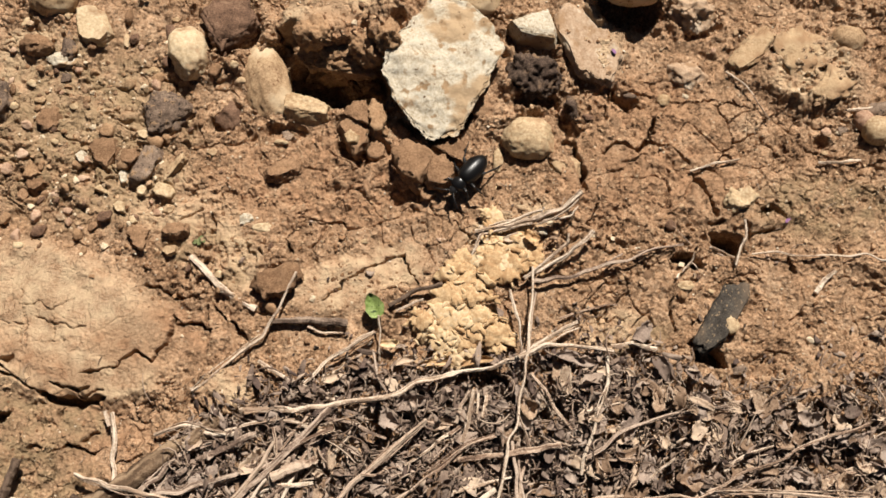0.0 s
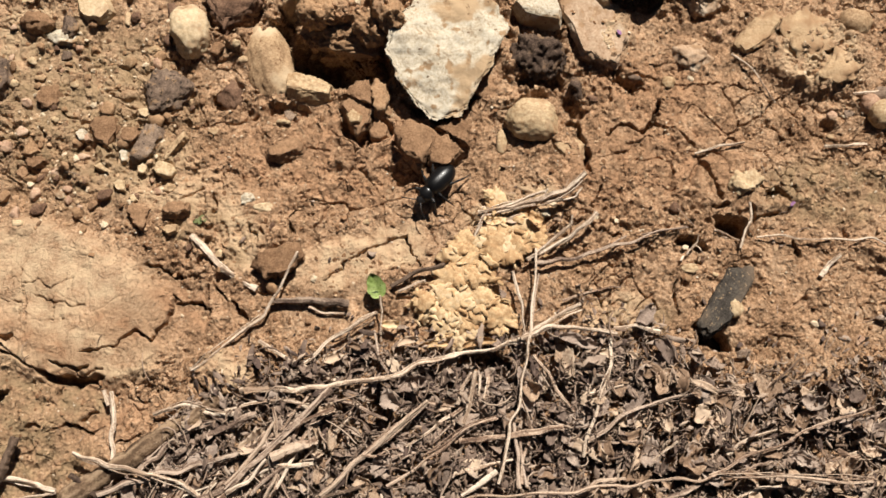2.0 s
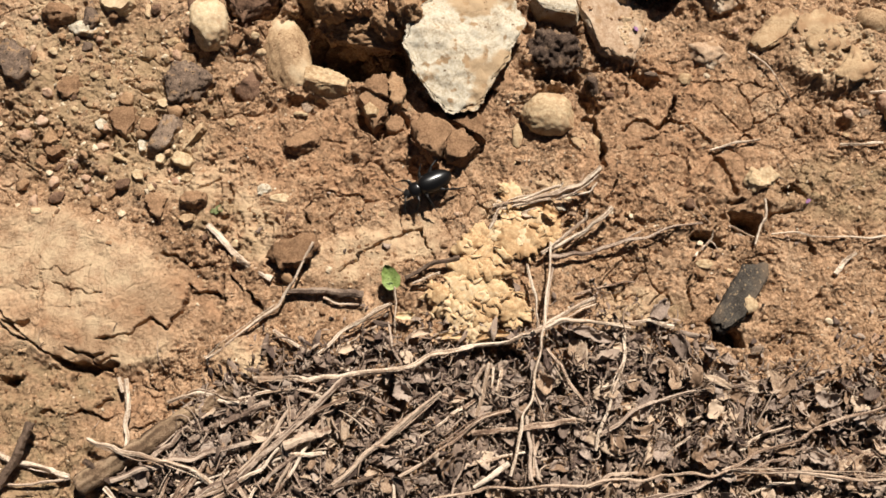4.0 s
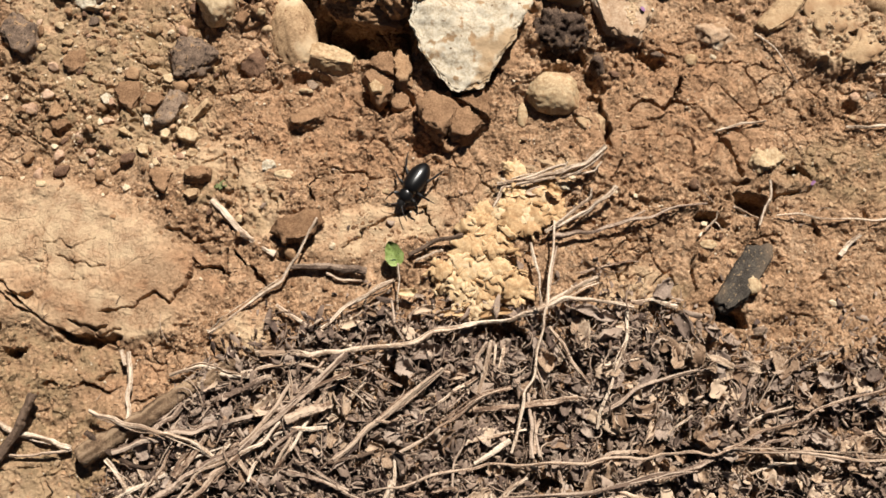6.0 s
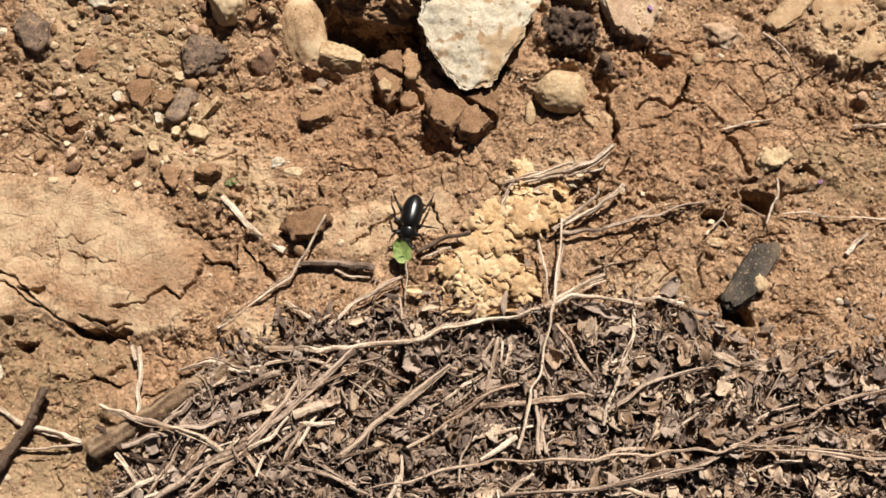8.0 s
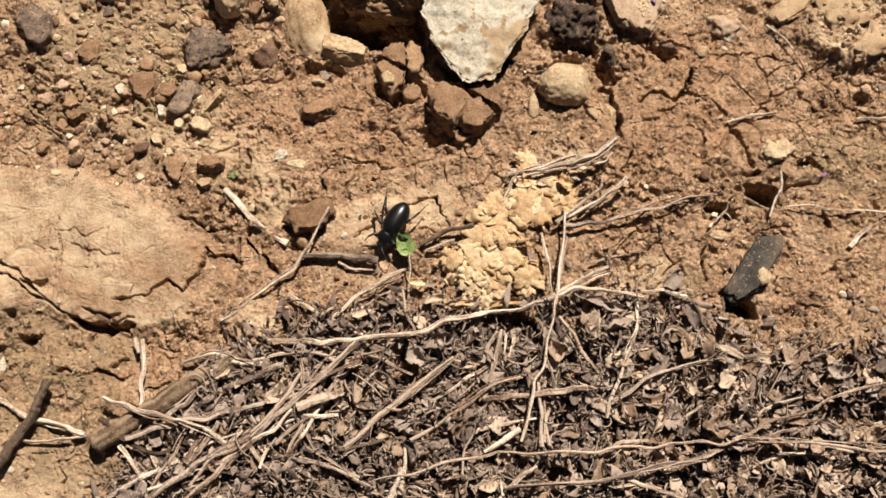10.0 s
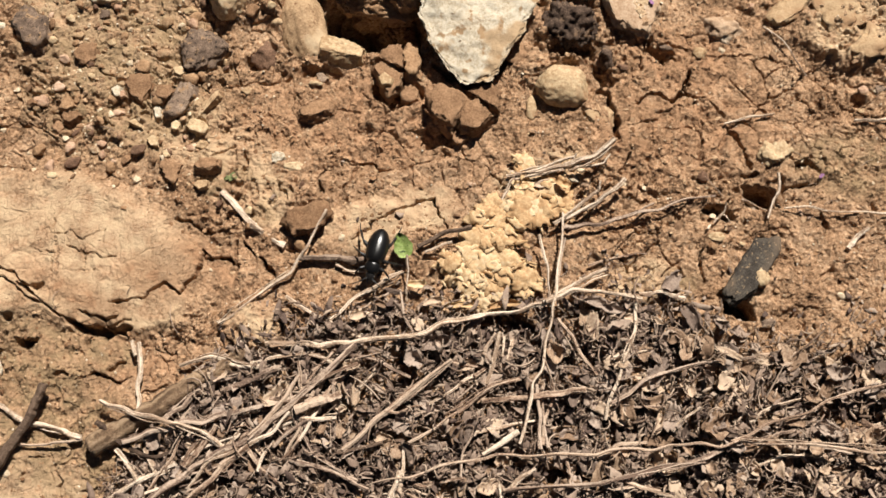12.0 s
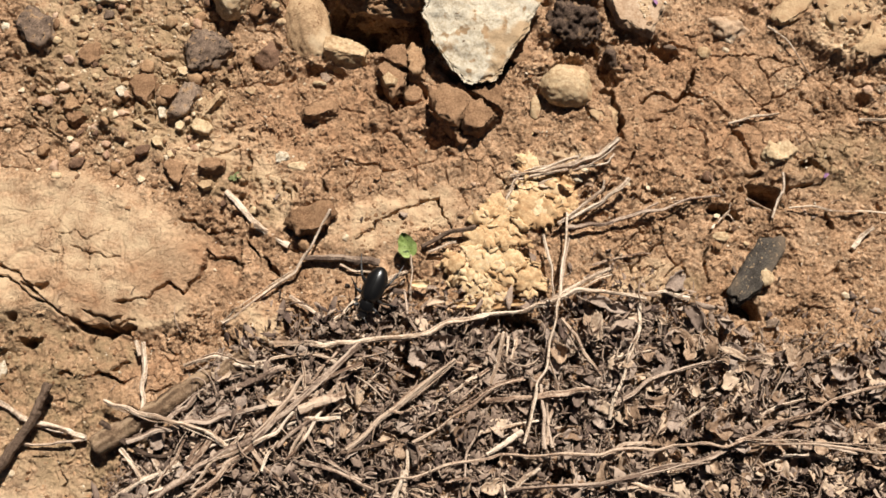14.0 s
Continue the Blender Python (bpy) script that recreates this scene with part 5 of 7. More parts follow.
def twig(label, pts, r0, r1, mat, seed, lifts=(1.0,), name="twig", category="twig", branches=()):
    """A twig lying on the ground; branches are (points, r0, r1, lifts) parts of it."""
    ob = new(name, stick_mesh(name, pts, r0, r1, mat, seed, lifts))
    tagged(ob, label, category, TWIGS)
    for k, (p, a, b, lf) in enumerate(branches):
        part("side_shoot", stick_mesh("side_shoot", p, a, b, mat, seed + 50 + k, lf), ob)
    # long dry stems are split: thin strands run beside them
    long = math.hypot(pts[-1][0] - pts[0][0], pts[-1][1] - pts[0][1])
    if long > 0.03 and 2.8 <= r0 < 9 and mat is not DARK_WOOD:
        rnd = random.Random(seed * 7)
        for k in range(2):
            dx, dy = (pts[-1][1] - pts[0][1]) / long, -(pts[-1][0] - pts[0][0]) / long
            side, first = rnd.choice((-1, 1)) * rnd.uniform(0.0006, 0.0013), rnd.randrange(0, len(pts) - 1)
            some = [(x + dx * side * rnd.uniform(0.3, 1.4), y + dy * side * rnd.uniform(0.3, 1.4)) for x, y in pts[first:first + 3]]
            part("strand", stick_mesh("strand", some, r0 * 0.38, r1 * 0.25, mat, seed + 90 + k, [lf - 0.2 for lf in lifts[min(first, len(lifts) - 1):]] or lifts, sides=5), ob)
    return ob


def build_twigs():
    twig("fine pale root hanging in a hole", [(0.0996, -0.0024), (0.1049, -0.0027), (0.1084, -0.0056), (0.1105, -0.0072)], 1.6, 1.0, PALE_WOOD, 901, (1.0, 0.4, 0.6, 1.0), name="root", category="root")
    twig("fine pale root hanging in a hole", [(0.1019, 0.0008), (0.1044, -0.0007), (0.1067, -0.0033), (0.1074, -0.0080)], 1.8, 1.0, PALE_WOOD, 902, (1.0, 0.6, 0.5, 1.0), name="root", category="root")
    twig("pale forked root over a small hole", [(0.0883, -0.0118), (0.0907, -0.0096), (0.0926, -0.0074), (0.0928, -0.0046)], 2.2, 1.2, PALE_WOOD, 903, (1.2, 1.5, 1.8, 1.2), name="root", category="root")
    twig("pale forked root over a small hole", [(0.0926, -0.0074), (0.0936, -0.0090), (0.0945, -0.0113)], 1.6, 1.0, PALE_WOOD, 904, (1.8, 1.4, 1.0), name="root", category="root")
    twig("bent pale stalk beside the husk", [(0.0145, 0.0066), (0.0123, 0.0024), (0.0106, -0.0010), (0.0088, -0.0051)], 3.5, 4.0, PALE_WOOD, 905, (3.5, 2.5, 2.0, 1.5))
    twig("frayed pale fibre beside a stalk", [(0.0145, 0.0067), (0.0210, 0.0086), (0.0285, 0.0087), (0.0349, 0.0122)], 1.6, 1.4, PALE_WOOD, 906, (3.5, 3.5, 3.6, 3.5))
    twig("long tan weathered twig forking at its end", [(-0.0772, -0.0636), (-0.0568, -0.0633), (-0.0402, -0.0609), (-0.0238, -0.0584), (-0.0072, -0.0522), (0.0117, -0.0480), (0.0253, -0.0444), (0.0348, -0.0386), (0.0481, -0.0318)], 6.5, 4, PALE_WOOD, 1, (2, 4, 5, 6, 7, 7, 7, 6, 4),
         branches=[([(0.0259, -0.0444), (0.0357, -0.0400), (0.0450, -0.0402), (0.0608, -0.0420)], 5.5, 3.5, (7, 7, 7, 6))])
    twig("thick brown branch with a broken end", [(-0.1398, -0.1026), (-0.1218, -0.0914), (-0.1072, -0.0806), (-0.0901, -0.0701), (-0.0835, -0.0660)], 23, 17, DUSTY_WOOD, 2, (-0.8, -1.0, -1.4, -0.8, -1.5), name="branch", category="branch")
    twig("bleached curved twig lying across a branch", [(-0.1093, -0.0725), (-0.0968, -0.0691), (-0.0814, -0.0722), (-0.0761, -0.0710)], 4, 5, PALE_WOOD, 3, (2, 6.5, 6, 4))
    twig("bleached arched twig on dry ground", [(-0.0816, -0.0710), (-0.0734, -0.0685), (-0.0627, -0.0666), (-0.0516, -0.0694)], 4, 4, PALE_WOOD, 4, (3, 4, 4, 3))
    twig("crooked brown twig reaching to bare soil", [(-0.0569, -0.0118), (-0.0643, -0.0252), (-0.0701, -0.0350), (-0.0792, -0.0423), (-0.0893, -0.0507), (-0.0962, -0.0559)], 3.0, 3.2, PALE_WOOD, 5, (5, 4, 2, 1, 0.4, 0))
    twig("straight grey brown stick with a dark underside", [(-0.0676, -0.0294), (-0.0520, -0.0296), (-0.0389, -0.0311)], 8, 8, DULL_WOOD, 6, (1.5, 2, 2))
    twig("pale grey stick half sunk in soil", [(-0.0992, -0.0050), (-0.0878, -0.0163), (-0.0734, -0.0250)], 7, 8, PALE_WOOD, 7, (-0.9, -1.3, -1.6))
    twig("dark brown twig beside a green leaf", [(-0.0228, -0.0248), (-0.0128, -0.0185), (-0.0026, -0.0160)], 5, 5, DARK_WOOD, 8, (1, 2, 3))
    twig("pale straight twig on dry ground", [(-0.0539, -0.0542), (-0.0431, -0.0436), (-0.0281, -0.0342)], 4, 4, PALE_WOOD, 9, (2, 3, 4))
    twig("pale thin twig on litter", [(-0.0709, -0.0449), (-0.0574, -0.0533), (-0.0424, -0.0591)], 4, 4, PALE_WOOD, 10, (2, 2, 2))
    twig("pale upright stalk with a frayed top", [(-0.1254, -0.0640), (-0.1241, -0.0753), (-0.1230, -0.0914)], 5, 4, PALE_WOOD, 11, (3, 3, 2), branches=[([(-0.1281, -0.0633), (-0.1267, -0.0686)], 5, 4, (3, 3))])
    twig("pale curved twig over a branch", [(-0.1367, -0.0861), (-0.1223, -0.0903), (-0.1053, -0.0937), (-0.0963, -0.0966), (-0.0883, -0.1019)], 3.5, 5, PALE_WOOD, 12, (4, 11, 11, 8, 5))
    twig("dark burnt stick on dry ground", [(-0.1579, -0.0813), (-0.1620, -0.0929), (-0.1673, -0.1021), (-0.1741, -0.1136)], 8, 11, DARK_WOOD, 13, (4, 3, 2, 2), name="stick", category="stick")
    twig("bleached stick under a dark one", [(-0.1812, -0.0869), (-0.1654, -0.0938), (-0.1552, -0.0962), (-0.1432, -0.0990)], 5, 5, PALE_WOOD, 14, (1, 1, 1, 1))
    twig("thin dark twig on soil", [(-0.1675, -0.1028), (-0.1562, -0.1024), (-0.1432, -0.0999)], 3, 3, WOOD, 15, (1, 1, 1))
    twig("frayed bleached stalk on dry ground", [(0.0105, 0.0044), (0.0231, 0.0062), (0.0338, 0.0086), (0.0434, 0.0116), (0.0504, 0.0181)], 5, 5, PALE_WOOD, 16, (2, 3, 4, 5, 6), name="dry_stalk", category="dry stalk",
         branches=[([(0.0133, 0.0055), (0.0296, 0.0070), (0.0447, 0.0113), (0.0486, 0.0154)], 4, 3, (1, 2, 3, 4)), ([(0.0096, 0.0034), (0.0188, 0.0049), (0.0317, 0.0071)], 3.5, 3, (1, 2, 3)), ([(0.0317, 0.0096), (0.0355, 0.0111), (0.0363, 0.0125)], 3, 2, (4, 5, 6)), ([(0.0118, 0.0070), (0.0253, 0.0084), (0.0360, 0.0115)], 3, 3, (2, 3, 5)), ([(0.0360, 0.0086), (0.0467, 0.0096), (0.0494, 0.0132)], 3, 2, (4, 4, 4)), ([(0.0166, 0.0061), (0.0104, -0.0027)], 5, 3, (2, 1))])
    twig("bleached crooked twig on dry ground", [(0.0292, -0.0138), (0.0367, -0.0077), (0.0447, -0.0009), (0.0455, 0.0022)], 4, 3, PALE_WOOD, 17, (3, 4, 4, 5), branches=[([(0.0303, -0.0129), (0.0441, -0.0058), (0.0546, 0.0033)], 4, 5, (3, 4, 4))])
    twig("thin branching twig reaching over bare soil", [(0.0313, -0.0156), (0.0460, -0.0140), (0.0571, -0.0101), (0.0724, -0.0056), (0.0894, -0.0016)], 5, 2, GREY_WOOD, 18, (3, 4, 3, 2, 2), branches=[([(0.0528, -0.0109), (0.0603, -0.0076), (0.0660, -0.0050)], 3, 2, (3, 3, 2))])
    twig("long thin dry grass stem", [(0.0321, -0.0094), (0.0309, -0.0287), (0.0292, -0.0468), (0.0256, -0.0642), (0.0212, -0.0793), (0.0173, -0.0962)], 2.6, 3.2, PALE_WOOD, 19, (5, 5, 8, 7, 7, 7), name="grass_stem", category="grass stem")
    twig("grey dry stem with a dark tip", [(0.0590, -0.0416), (0.0585, -0.0526), (0.0544, -0.0654), (0.0474, -0.0861)], 3, 3.5, PALE_WOOD, 20, (4, 4, 5, 5), name="grass_stem", category="grass stem", branches=[([(0.0500, -0.0639), (0.0551, -0.0625), (0.0632, -0.0606)], 2.5, 2, (5, 5, 4))])
    twig("weathered straight twig in litter", [(-0.0465, -0.1008), (-0.0294, -0.0849), (-0.0084, -0.0675)], 5, 5, WOOD, 21, (5, 6, 7), branches=[([(-0.0314, -0.0866), (-0.0192, -0.0837)], 3, 2, (6, 5))])
    twig("pale straight twig in litter", [(-0.0258, -0.0988), (-0.0088, -0.0870), (0.0077, -0.0758), (0.0175, -0.0725)], 4, 3, WOOD, 22, (5, 6, 6, 5))
    twig("long bleached stem across the litter", [(-0.0488, -0.1013), (-0.0309, -0.0970), (-0.0245, -0.0959)], 5, 3, DARK_WOOD, 23, (5, 5, 5))
    twig("long bleached stem across the litter", [(-0.0242, -0.1092), (-0.0081, -0.1049), (0.0098, -0.1003), (0.0376, -0.0992), (0.0576, -0.0965), (0.0753, -0.0937), (0.0938, -0.0925), (0.1188, -0.0926), (0.1475, -0.0940)], 2.9, 2.9, WOOD, 24, (5, 6, 7, 8, 9, 10, 10, 10, 10), name="twig", category="twig")
    twig("thick grey stem under litter", [(0.0121, -0.1130), (0.0379, -0.1093), (0.0575, -0.1047), (0.0813, -0.0987), (0.0883, -0.0954)], 4.2, 5, GREY_WOOD, 25, (7, 7, 8, 8, 8), name="twig", category="twig")
    twig("grey crooked twig in litter", [(0.0909, -0.0922), (0.1117, -0.0839), (0.1308, -0.0750), (0.1511, -0.0687)], 2.6, 3.4, WOOD, 26, (7, 7, 8, 8))
    twig("dark thin twig over litter", [(0.0500, -0.0801), (0.0675, -0.0692), (0.0810, -0.0652), (0.1024, -0.0622)], 4, 3, GREY_WOOD, 27, (6, 6, 5, 5))
    twig("long brown twig in a bundle", [(-0.1262, -0.1008), (-0.1100, -0.0955), (-0.0930, -0.0905), (-0.0748, -0.0858), (-0.0590, -0.0817)], 6.5, 5, GREY_WOOD, 28, (6, 5.5, 5, 4.5, 4))
    twig("dark long twig in a bundle", [(-0.1195, -0.1238), (-0.1037, -0.1123), (-0.0902, -0.1028), (-0.0794, -0.0985), (-0.0719, -0.0906), (-0.0597, -0.0799), (-0.0435, -0.0631)], 7, 6, GREY_WOOD, 29, (4, 5, 5, 6, 6, 6, 5))
    twig("bleached twig in a bundle", [(-0.1331, -0.1224), (-0.1209, -0.1144), (-0.1122, -0.1112), (-0.1061, -0.1078)], 5, 6, PALE_WOOD, 30, (3, 4, 4, 4))
    twig("brown twig in a bundle", [(-0.1032, -0.1221), (-0.0900, -0.1103), (-0.0816, -0.1015), (-0.0760, -0.0963)], 7, 6, WOOD, 31, (4, 5, 5, 5))
    twig("tan split stalk on dry ground", [(-0.1299, -0.1033), (-0.1237, -0.1101), (-0.1181, -0.1174)], 5, 5, PALE_WOOD, 32, (3, 3, 3))
    twig("tan split stalk on dry ground", [(-0.1186, -0.1022), (-0.1145, -0.1109), (-0.1127, -0.1220)], 6, 5, PALE_WOOD, 33, (4, 4, 4))
    twig("tan split stalk on dry ground", [(-0.0921, -0.0933), (-0.0995, -0.1032), (-0.1075, -0.1150)], 5, 6, WOOD, 34, (6, 6, 5))
    twig("brown twig in a bundle", [(-0.0958, -0.0954), (-0.1039, -0.1073), (-0.1100, -0.1195)], 5, 5, WOOD, 35, (5, 5, 4))
    twig("thin dark twig by a branch end", [(-0.1368, -0.0945), (-0.1297, -0.0998), (-0.1195, -0.1043), (-0.1052, -0.1033)], 6, 4, DARK_WOOD, 36, (5, 4, 4, 3))
    twig("brown twig among litter", [(-0.0922, -0.0810), (-0.0815, -0.0766), (-0.0702, -0.0718)], 7, 7, GREY_WOOD, 37, (4, 4, 4))
    twig("tan forked stalk beside a branch", [(-0.1121, -0.0926), (-0.1030, -0.0835), (-0.0976, -0.0789), (-0.0860, -0.0747)], 6, 4, GREY_WOOD, 38, (5, 5, 4, 4))
    twig("brown dead stalk in litter", [(-0.0636, -0.0875), (-0.0538, -0.0839), (-0.0475, -0.0808)], 11, 9, WOOD, 39, (5, 5, 5))
    twig("short brown stub in litter", [(0.0217, -0.0794), (0.0319, -0.0777), (0.0401, -0.0761)], 7, 7, WOOD, 40, (5, 5, 5))
    twig("grey double stem in litter", [(0.0232, -0.0749), (0.0242, -0.0865), (0.0251, -0.0973)], 4, 4, GREY_WOOD, 41, (6, 6, 5), branches=[([(0.0249, -0.0752), (0.0258, -0.0865), (0.0268, -0.0968)], 3, 3, (6, 6, 5))])
    twig("thin pale stalk in litter", [(-0.0256, -0.1161), (-0.0243, -0.1063), (-0.0243, -0.0984)], 5, 3, PALE_WOOD, 42, (5, 6, 6))
    twig("pale forked stalk in litter", [(-0.0296, -0.1201), (-0.0270, -0.1126), (-0.0251, -0.1063)], 7, 4, PALE_WOOD, 43, (6, 6, 6))
    twig("pale split stalks in litter", [(0.0095, -0.0561), (0.0070, -0.0666), (0.0048, -0.0750)], 5, 4, PALE_WOOD, 44, (5, 5, 5), branches=[([(0.0141, -0.0572), (0.0124, -0.0664)], 5, 4, (5, 5)), ([(0.0110, -0.0565), (0.0099, -0.0649)], 3, 3, (5, 5))])
    twig("pale bent stalk in litter", [(0.0042, -0.1005), (0.0098, -0.0967), (0.0167, -0.0916)], 4, 6, PALE_WOOD, 45, (6, 6, 6))
    twig("pale bent stalk in litter", [(0.0131, -0.1122), (0.0189, -0.1069), (0.0229, -0.1048)], 5, 4, PALE_WOOD, 46, (7, 7, 7))
    twig("brown flat stalk in litter", [(0.0033, -0.0815), (0.0115, -0.0804), (0.0207, -0.0793)], 7, 5, WOOD, 47, (4, 4, 4))
    twig("thin root fibre on bare soil", [(0.1113, 0.0702), (0.1189, 0.0645), (0.1230, 0.0574), (0.1277, 0.0506)], 2, 1.5, PALE_WOOD, 48, (0.8,), name="root_fibre", category="root fibre")
    twig("thin dry stem on bare soil", [(0.0938, 0.0282), (0.1036, 0.0315), (0.1139, 0.0334)], 2.5, 2.5, PALE_WOOD, 49, (0.8,), name="grass_stem", category="grass stem")
    twig("thin dry stem on bare soil", [(0.1457, 0.0326), (0.1544, 0.0327), (0.1624, 0.0330)], 3, 3, PALE_WOOD, 50, (0.8,), name="grass_stem", category="grass stem")
    twig("thin dry stem by a pebble", [(0.1574, 0.0531), (0.1631, 0.0539), (0.1699, 0.0553)], 3, 3, PALE_WOOD, 51, (0.8,), name="grass_stem", category="grass stem")
    twig("pale twig over a root hole", [(0.1129, 0.0081), (0.1135, 0.0020), (0.1112, -0.0020), (0.1090, -0.0090)], 3, 3, PALE_WOOD, 52, (2, 2, 1, 1))
    twig("pale chip of stalk on soil", [(0.1394, -0.0193), (0.1430, -0.0153), (0.1469, -0.0111)], 5, 4, PALE_WOOD, 53, (0.5,))
    twig("thin pale stalk on soil", [(0.1159, -0.0045), (0.1315, -0.0047), (0.1525, -0.0056), (0.1690, -0.0071)], 2, 2, PALE_WOOD, 54, (0.5,), name="root_fibre", category="root fibre")
    twig("fine rootlets in a hole", [(0.0991, -0.0023), (0.1057, -0.0032), (0.1088, -0.0055)], 2, 1.5, PALE_WOOD, 55, (0.5, 1, 0.5), name="root_fibre", category="root fibre", branches=[([(0.1019, 0.0008), (0.1071, -0.0017)], 1.5, 1.5, (1, 1))])
    twig("fine rootlets in a hole", [(0.0861, -0.0140), (0.0898, -0.0104), (0.0947, -0.0078)], 2.5, 2, PALE_WOOD, 56, (1, 2, 1), name="root_fibre", category="root fibre", branches=[([(0.0892, -0.0052), (0.0922, -0.0086), (0.0934, -0.0128)], 2, 1.5, (1, 2, 1))])
    twig("pale straw on husks", [(-0.0203, -0.0262), (-0.0128, -0.0224), (-0.0100, -0.0215)], 2.5, 2.5, PALE_WOOD, 57, (1, 1.5, 1.5))
    twig("pale splinter beside a stick", [(-0.0533, -0.0319), (-0.0479, -0.0336), (-0.0405, -0.0344)], 3, 3, PALE_WOOD, 58, (1, 1, 1))
    twig("dry grey stem in litter", [(-0.0665, -0.0799), (-0.0639, -0.0900), (-0.0568, -0.1016), (-0.0405, -0.1108)], 3, 3, GREY_WOOD, 59, (5, 5, 5, 5))
    twig("thick dry stem in litter", [(-0.0648, -0.1048), (-0.0527, -0.1077), (-0.0363, -0.1142)], 5, 5, GREY_WOOD, 60, (5, 5, 5))
    twig("curved thin stem in litter", [(-0.0030, -0.1090), (-0.0031, -0.0996), (0.0011, -0.0925)], 2.5, 2, GREY_WOOD, 61, (6, 6, 6), name="grass_stem", category="grass stem")
    twig("thin pale stem in litter", [(0.0711, -0.0893), (0.0765, -0.0843), (0.0821, -0.0809)], 2.5, 2.5, PALE_WOOD, 62, (7, 7, 7))
    twig("brown thin twig on bare soil", [(0.0422, -0.0294), (0.0505, -0.0260), (0.0634, -0.0242)], 3, 2, WOOD, 63, (1, 1, 1))
    twig("thin pale stem beside a grass stem", [(0.0233, -0.0189), (0.0263, -0.0307), (0.0281, -0.0456)], 2.5, 2.5, PALE_WOOD, 65, (4, 4, 6), name="grass_stem", category="grass stem")
    twig("thin grey stem beside a grass stem", [(0.0302, -0.0456), (0.0313, -0.0287), (0.0328, -0.0201)], 2, 2, GREY_WOOD, 66, (6, 5, 4), name="grass_stem", category="grass stem")
    twig("bleached flat stalk with a leaf end", [(0.0609, -0.0397), (0.0692, -0.0390), (0.0765, -0.0413)], 3, 5, PALE_WOOD, 64, (3, 3, 3))


build_twigs()


def build_loose_twigs():
    """Short dry stalks: a slanting bundle beside the branch, and strays over the whole litter."""
    rnd = random.Random(21)
    made = 0
    (ax, ay), (bx, by) = (-0.1264, -0.1203), (-0.0431, -0.0683)
    while made < 110:
        bundle = made < 46
        if bundle:
            u, w = rnd.random(), rnd.gauss(0, 0.008)
            x, y = ax + (bx - ax) * u + 0.3 * w, ay + (by - ay) * u - 0.7 * w - 0.004
            turn = rnd.gauss(40, 15)
        else:
            x, y, turn = rnd.uniform(-0.10, 0.165), rnd.uniform(-0.125, -0.035), rnd.gauss(30, 45)
        if float(in_litter(np.array([x]), np.array([y]))[0]) < 0.8:
            continue
        half = rnd.uniform(0.004, 0.014)
        dx, dy = math.cos(radians(turn)) * half, math.sin(radians(turn)) * half
        bend = rnd.gauss(0, 0.0014)
        pts = [(x - dx, y - dy), (x - dy * bend / half, y + dx * bend / half), (x + dx, y + dy)]
        mat, colour = rnd.choice(((WOOD, "brown"), (PALE_WOOD, "bleached"), (GREY_WOOD, "greyish"), (WOOD, "brown")))
        low = rnd.uniform(2, 5)
        twig("short " + colour + " dry stalk in leaf litter", pts, rnd.uniform(2.0, 5.5), rnd.uniform(1.5, 4.0), mat, 200 + made, (low, low + 1, low + rnd.uniform(-1, 2)), name="dry_stalk", category="dry stalk")
        made += 1


build_loose_twigs()


# ---- dead leaves and husks ----
def flake(length, width, curl, seed, nu=6, nv=4, thick=0.00012, ragged=0.25, twist=0.0, crinkle=0.12, wave=0.0):
    """A curled scrap of dry leaf with a ragged rim and real thickness: verts and quads, lying in xy, long in x."""
    rng = np.random.default_rng(seed)
    u, v = np.meshgrid(np.linspace(-1, 1, nu), np.linspace(-1, 1, nv))
    taper = np.sqrt(np.clip(1.08 - u ** 2, 0.05, 1)) ** 0.8
    x = u * length * (1 + ragged * 0.4 * rng.uniform(-1, 1, u.shape))
    y = v * width * taper * (1 + ragged * rng.uniform(-1, 1, u.shape)) + 0.3 * width * np.sin(u * 2 + rng.uniform(0, 6))
    z = curl * width * (v ** 2) + 0.4 * curl * length * (u ** 2) * rng.uniform(-0.6, 1.0) + twist * width * u * v + crinkle * width * rng.uniform(-1, 1, u.shape)
    z = z + wave * width * (np.sin(3.1 * u + rng.uniform(0, 6)) * np.cos(2.4 * v + rng.uniform(0, 6)) + 0.5 * np.sin(6.0 * v + 2.0 * u + rng.uniform(0, 6)))
    top = np.stack([x, y, z], -1).reshape(-1, 3)
    low = top - (0, 0, thick)
    n = nu * nv
    f = []
    for j in range(nv - 1):
        for i in range(nu - 1):
            a = j * nu + i
            f += [(a, a + 1, a + nu + 1, a + nu), (n + a + nu, n + a + nu + 1, n + a + 1, n + a)]
    rim = [i for i in range(nu)] + [j * nu + nu - 1 for j in range(1, nv)] + [(nv - 1) * nu + i for i in range(nu - 2, -1, -1)] + [j * nu for j in range(nv - 2, 0, -1)]
    for a, b in zip(rim, rim[1:] + rim[:1]):
        f.append((b, a, n + a, n + b))
    return np.concatenate([top, low]), np.array(f)


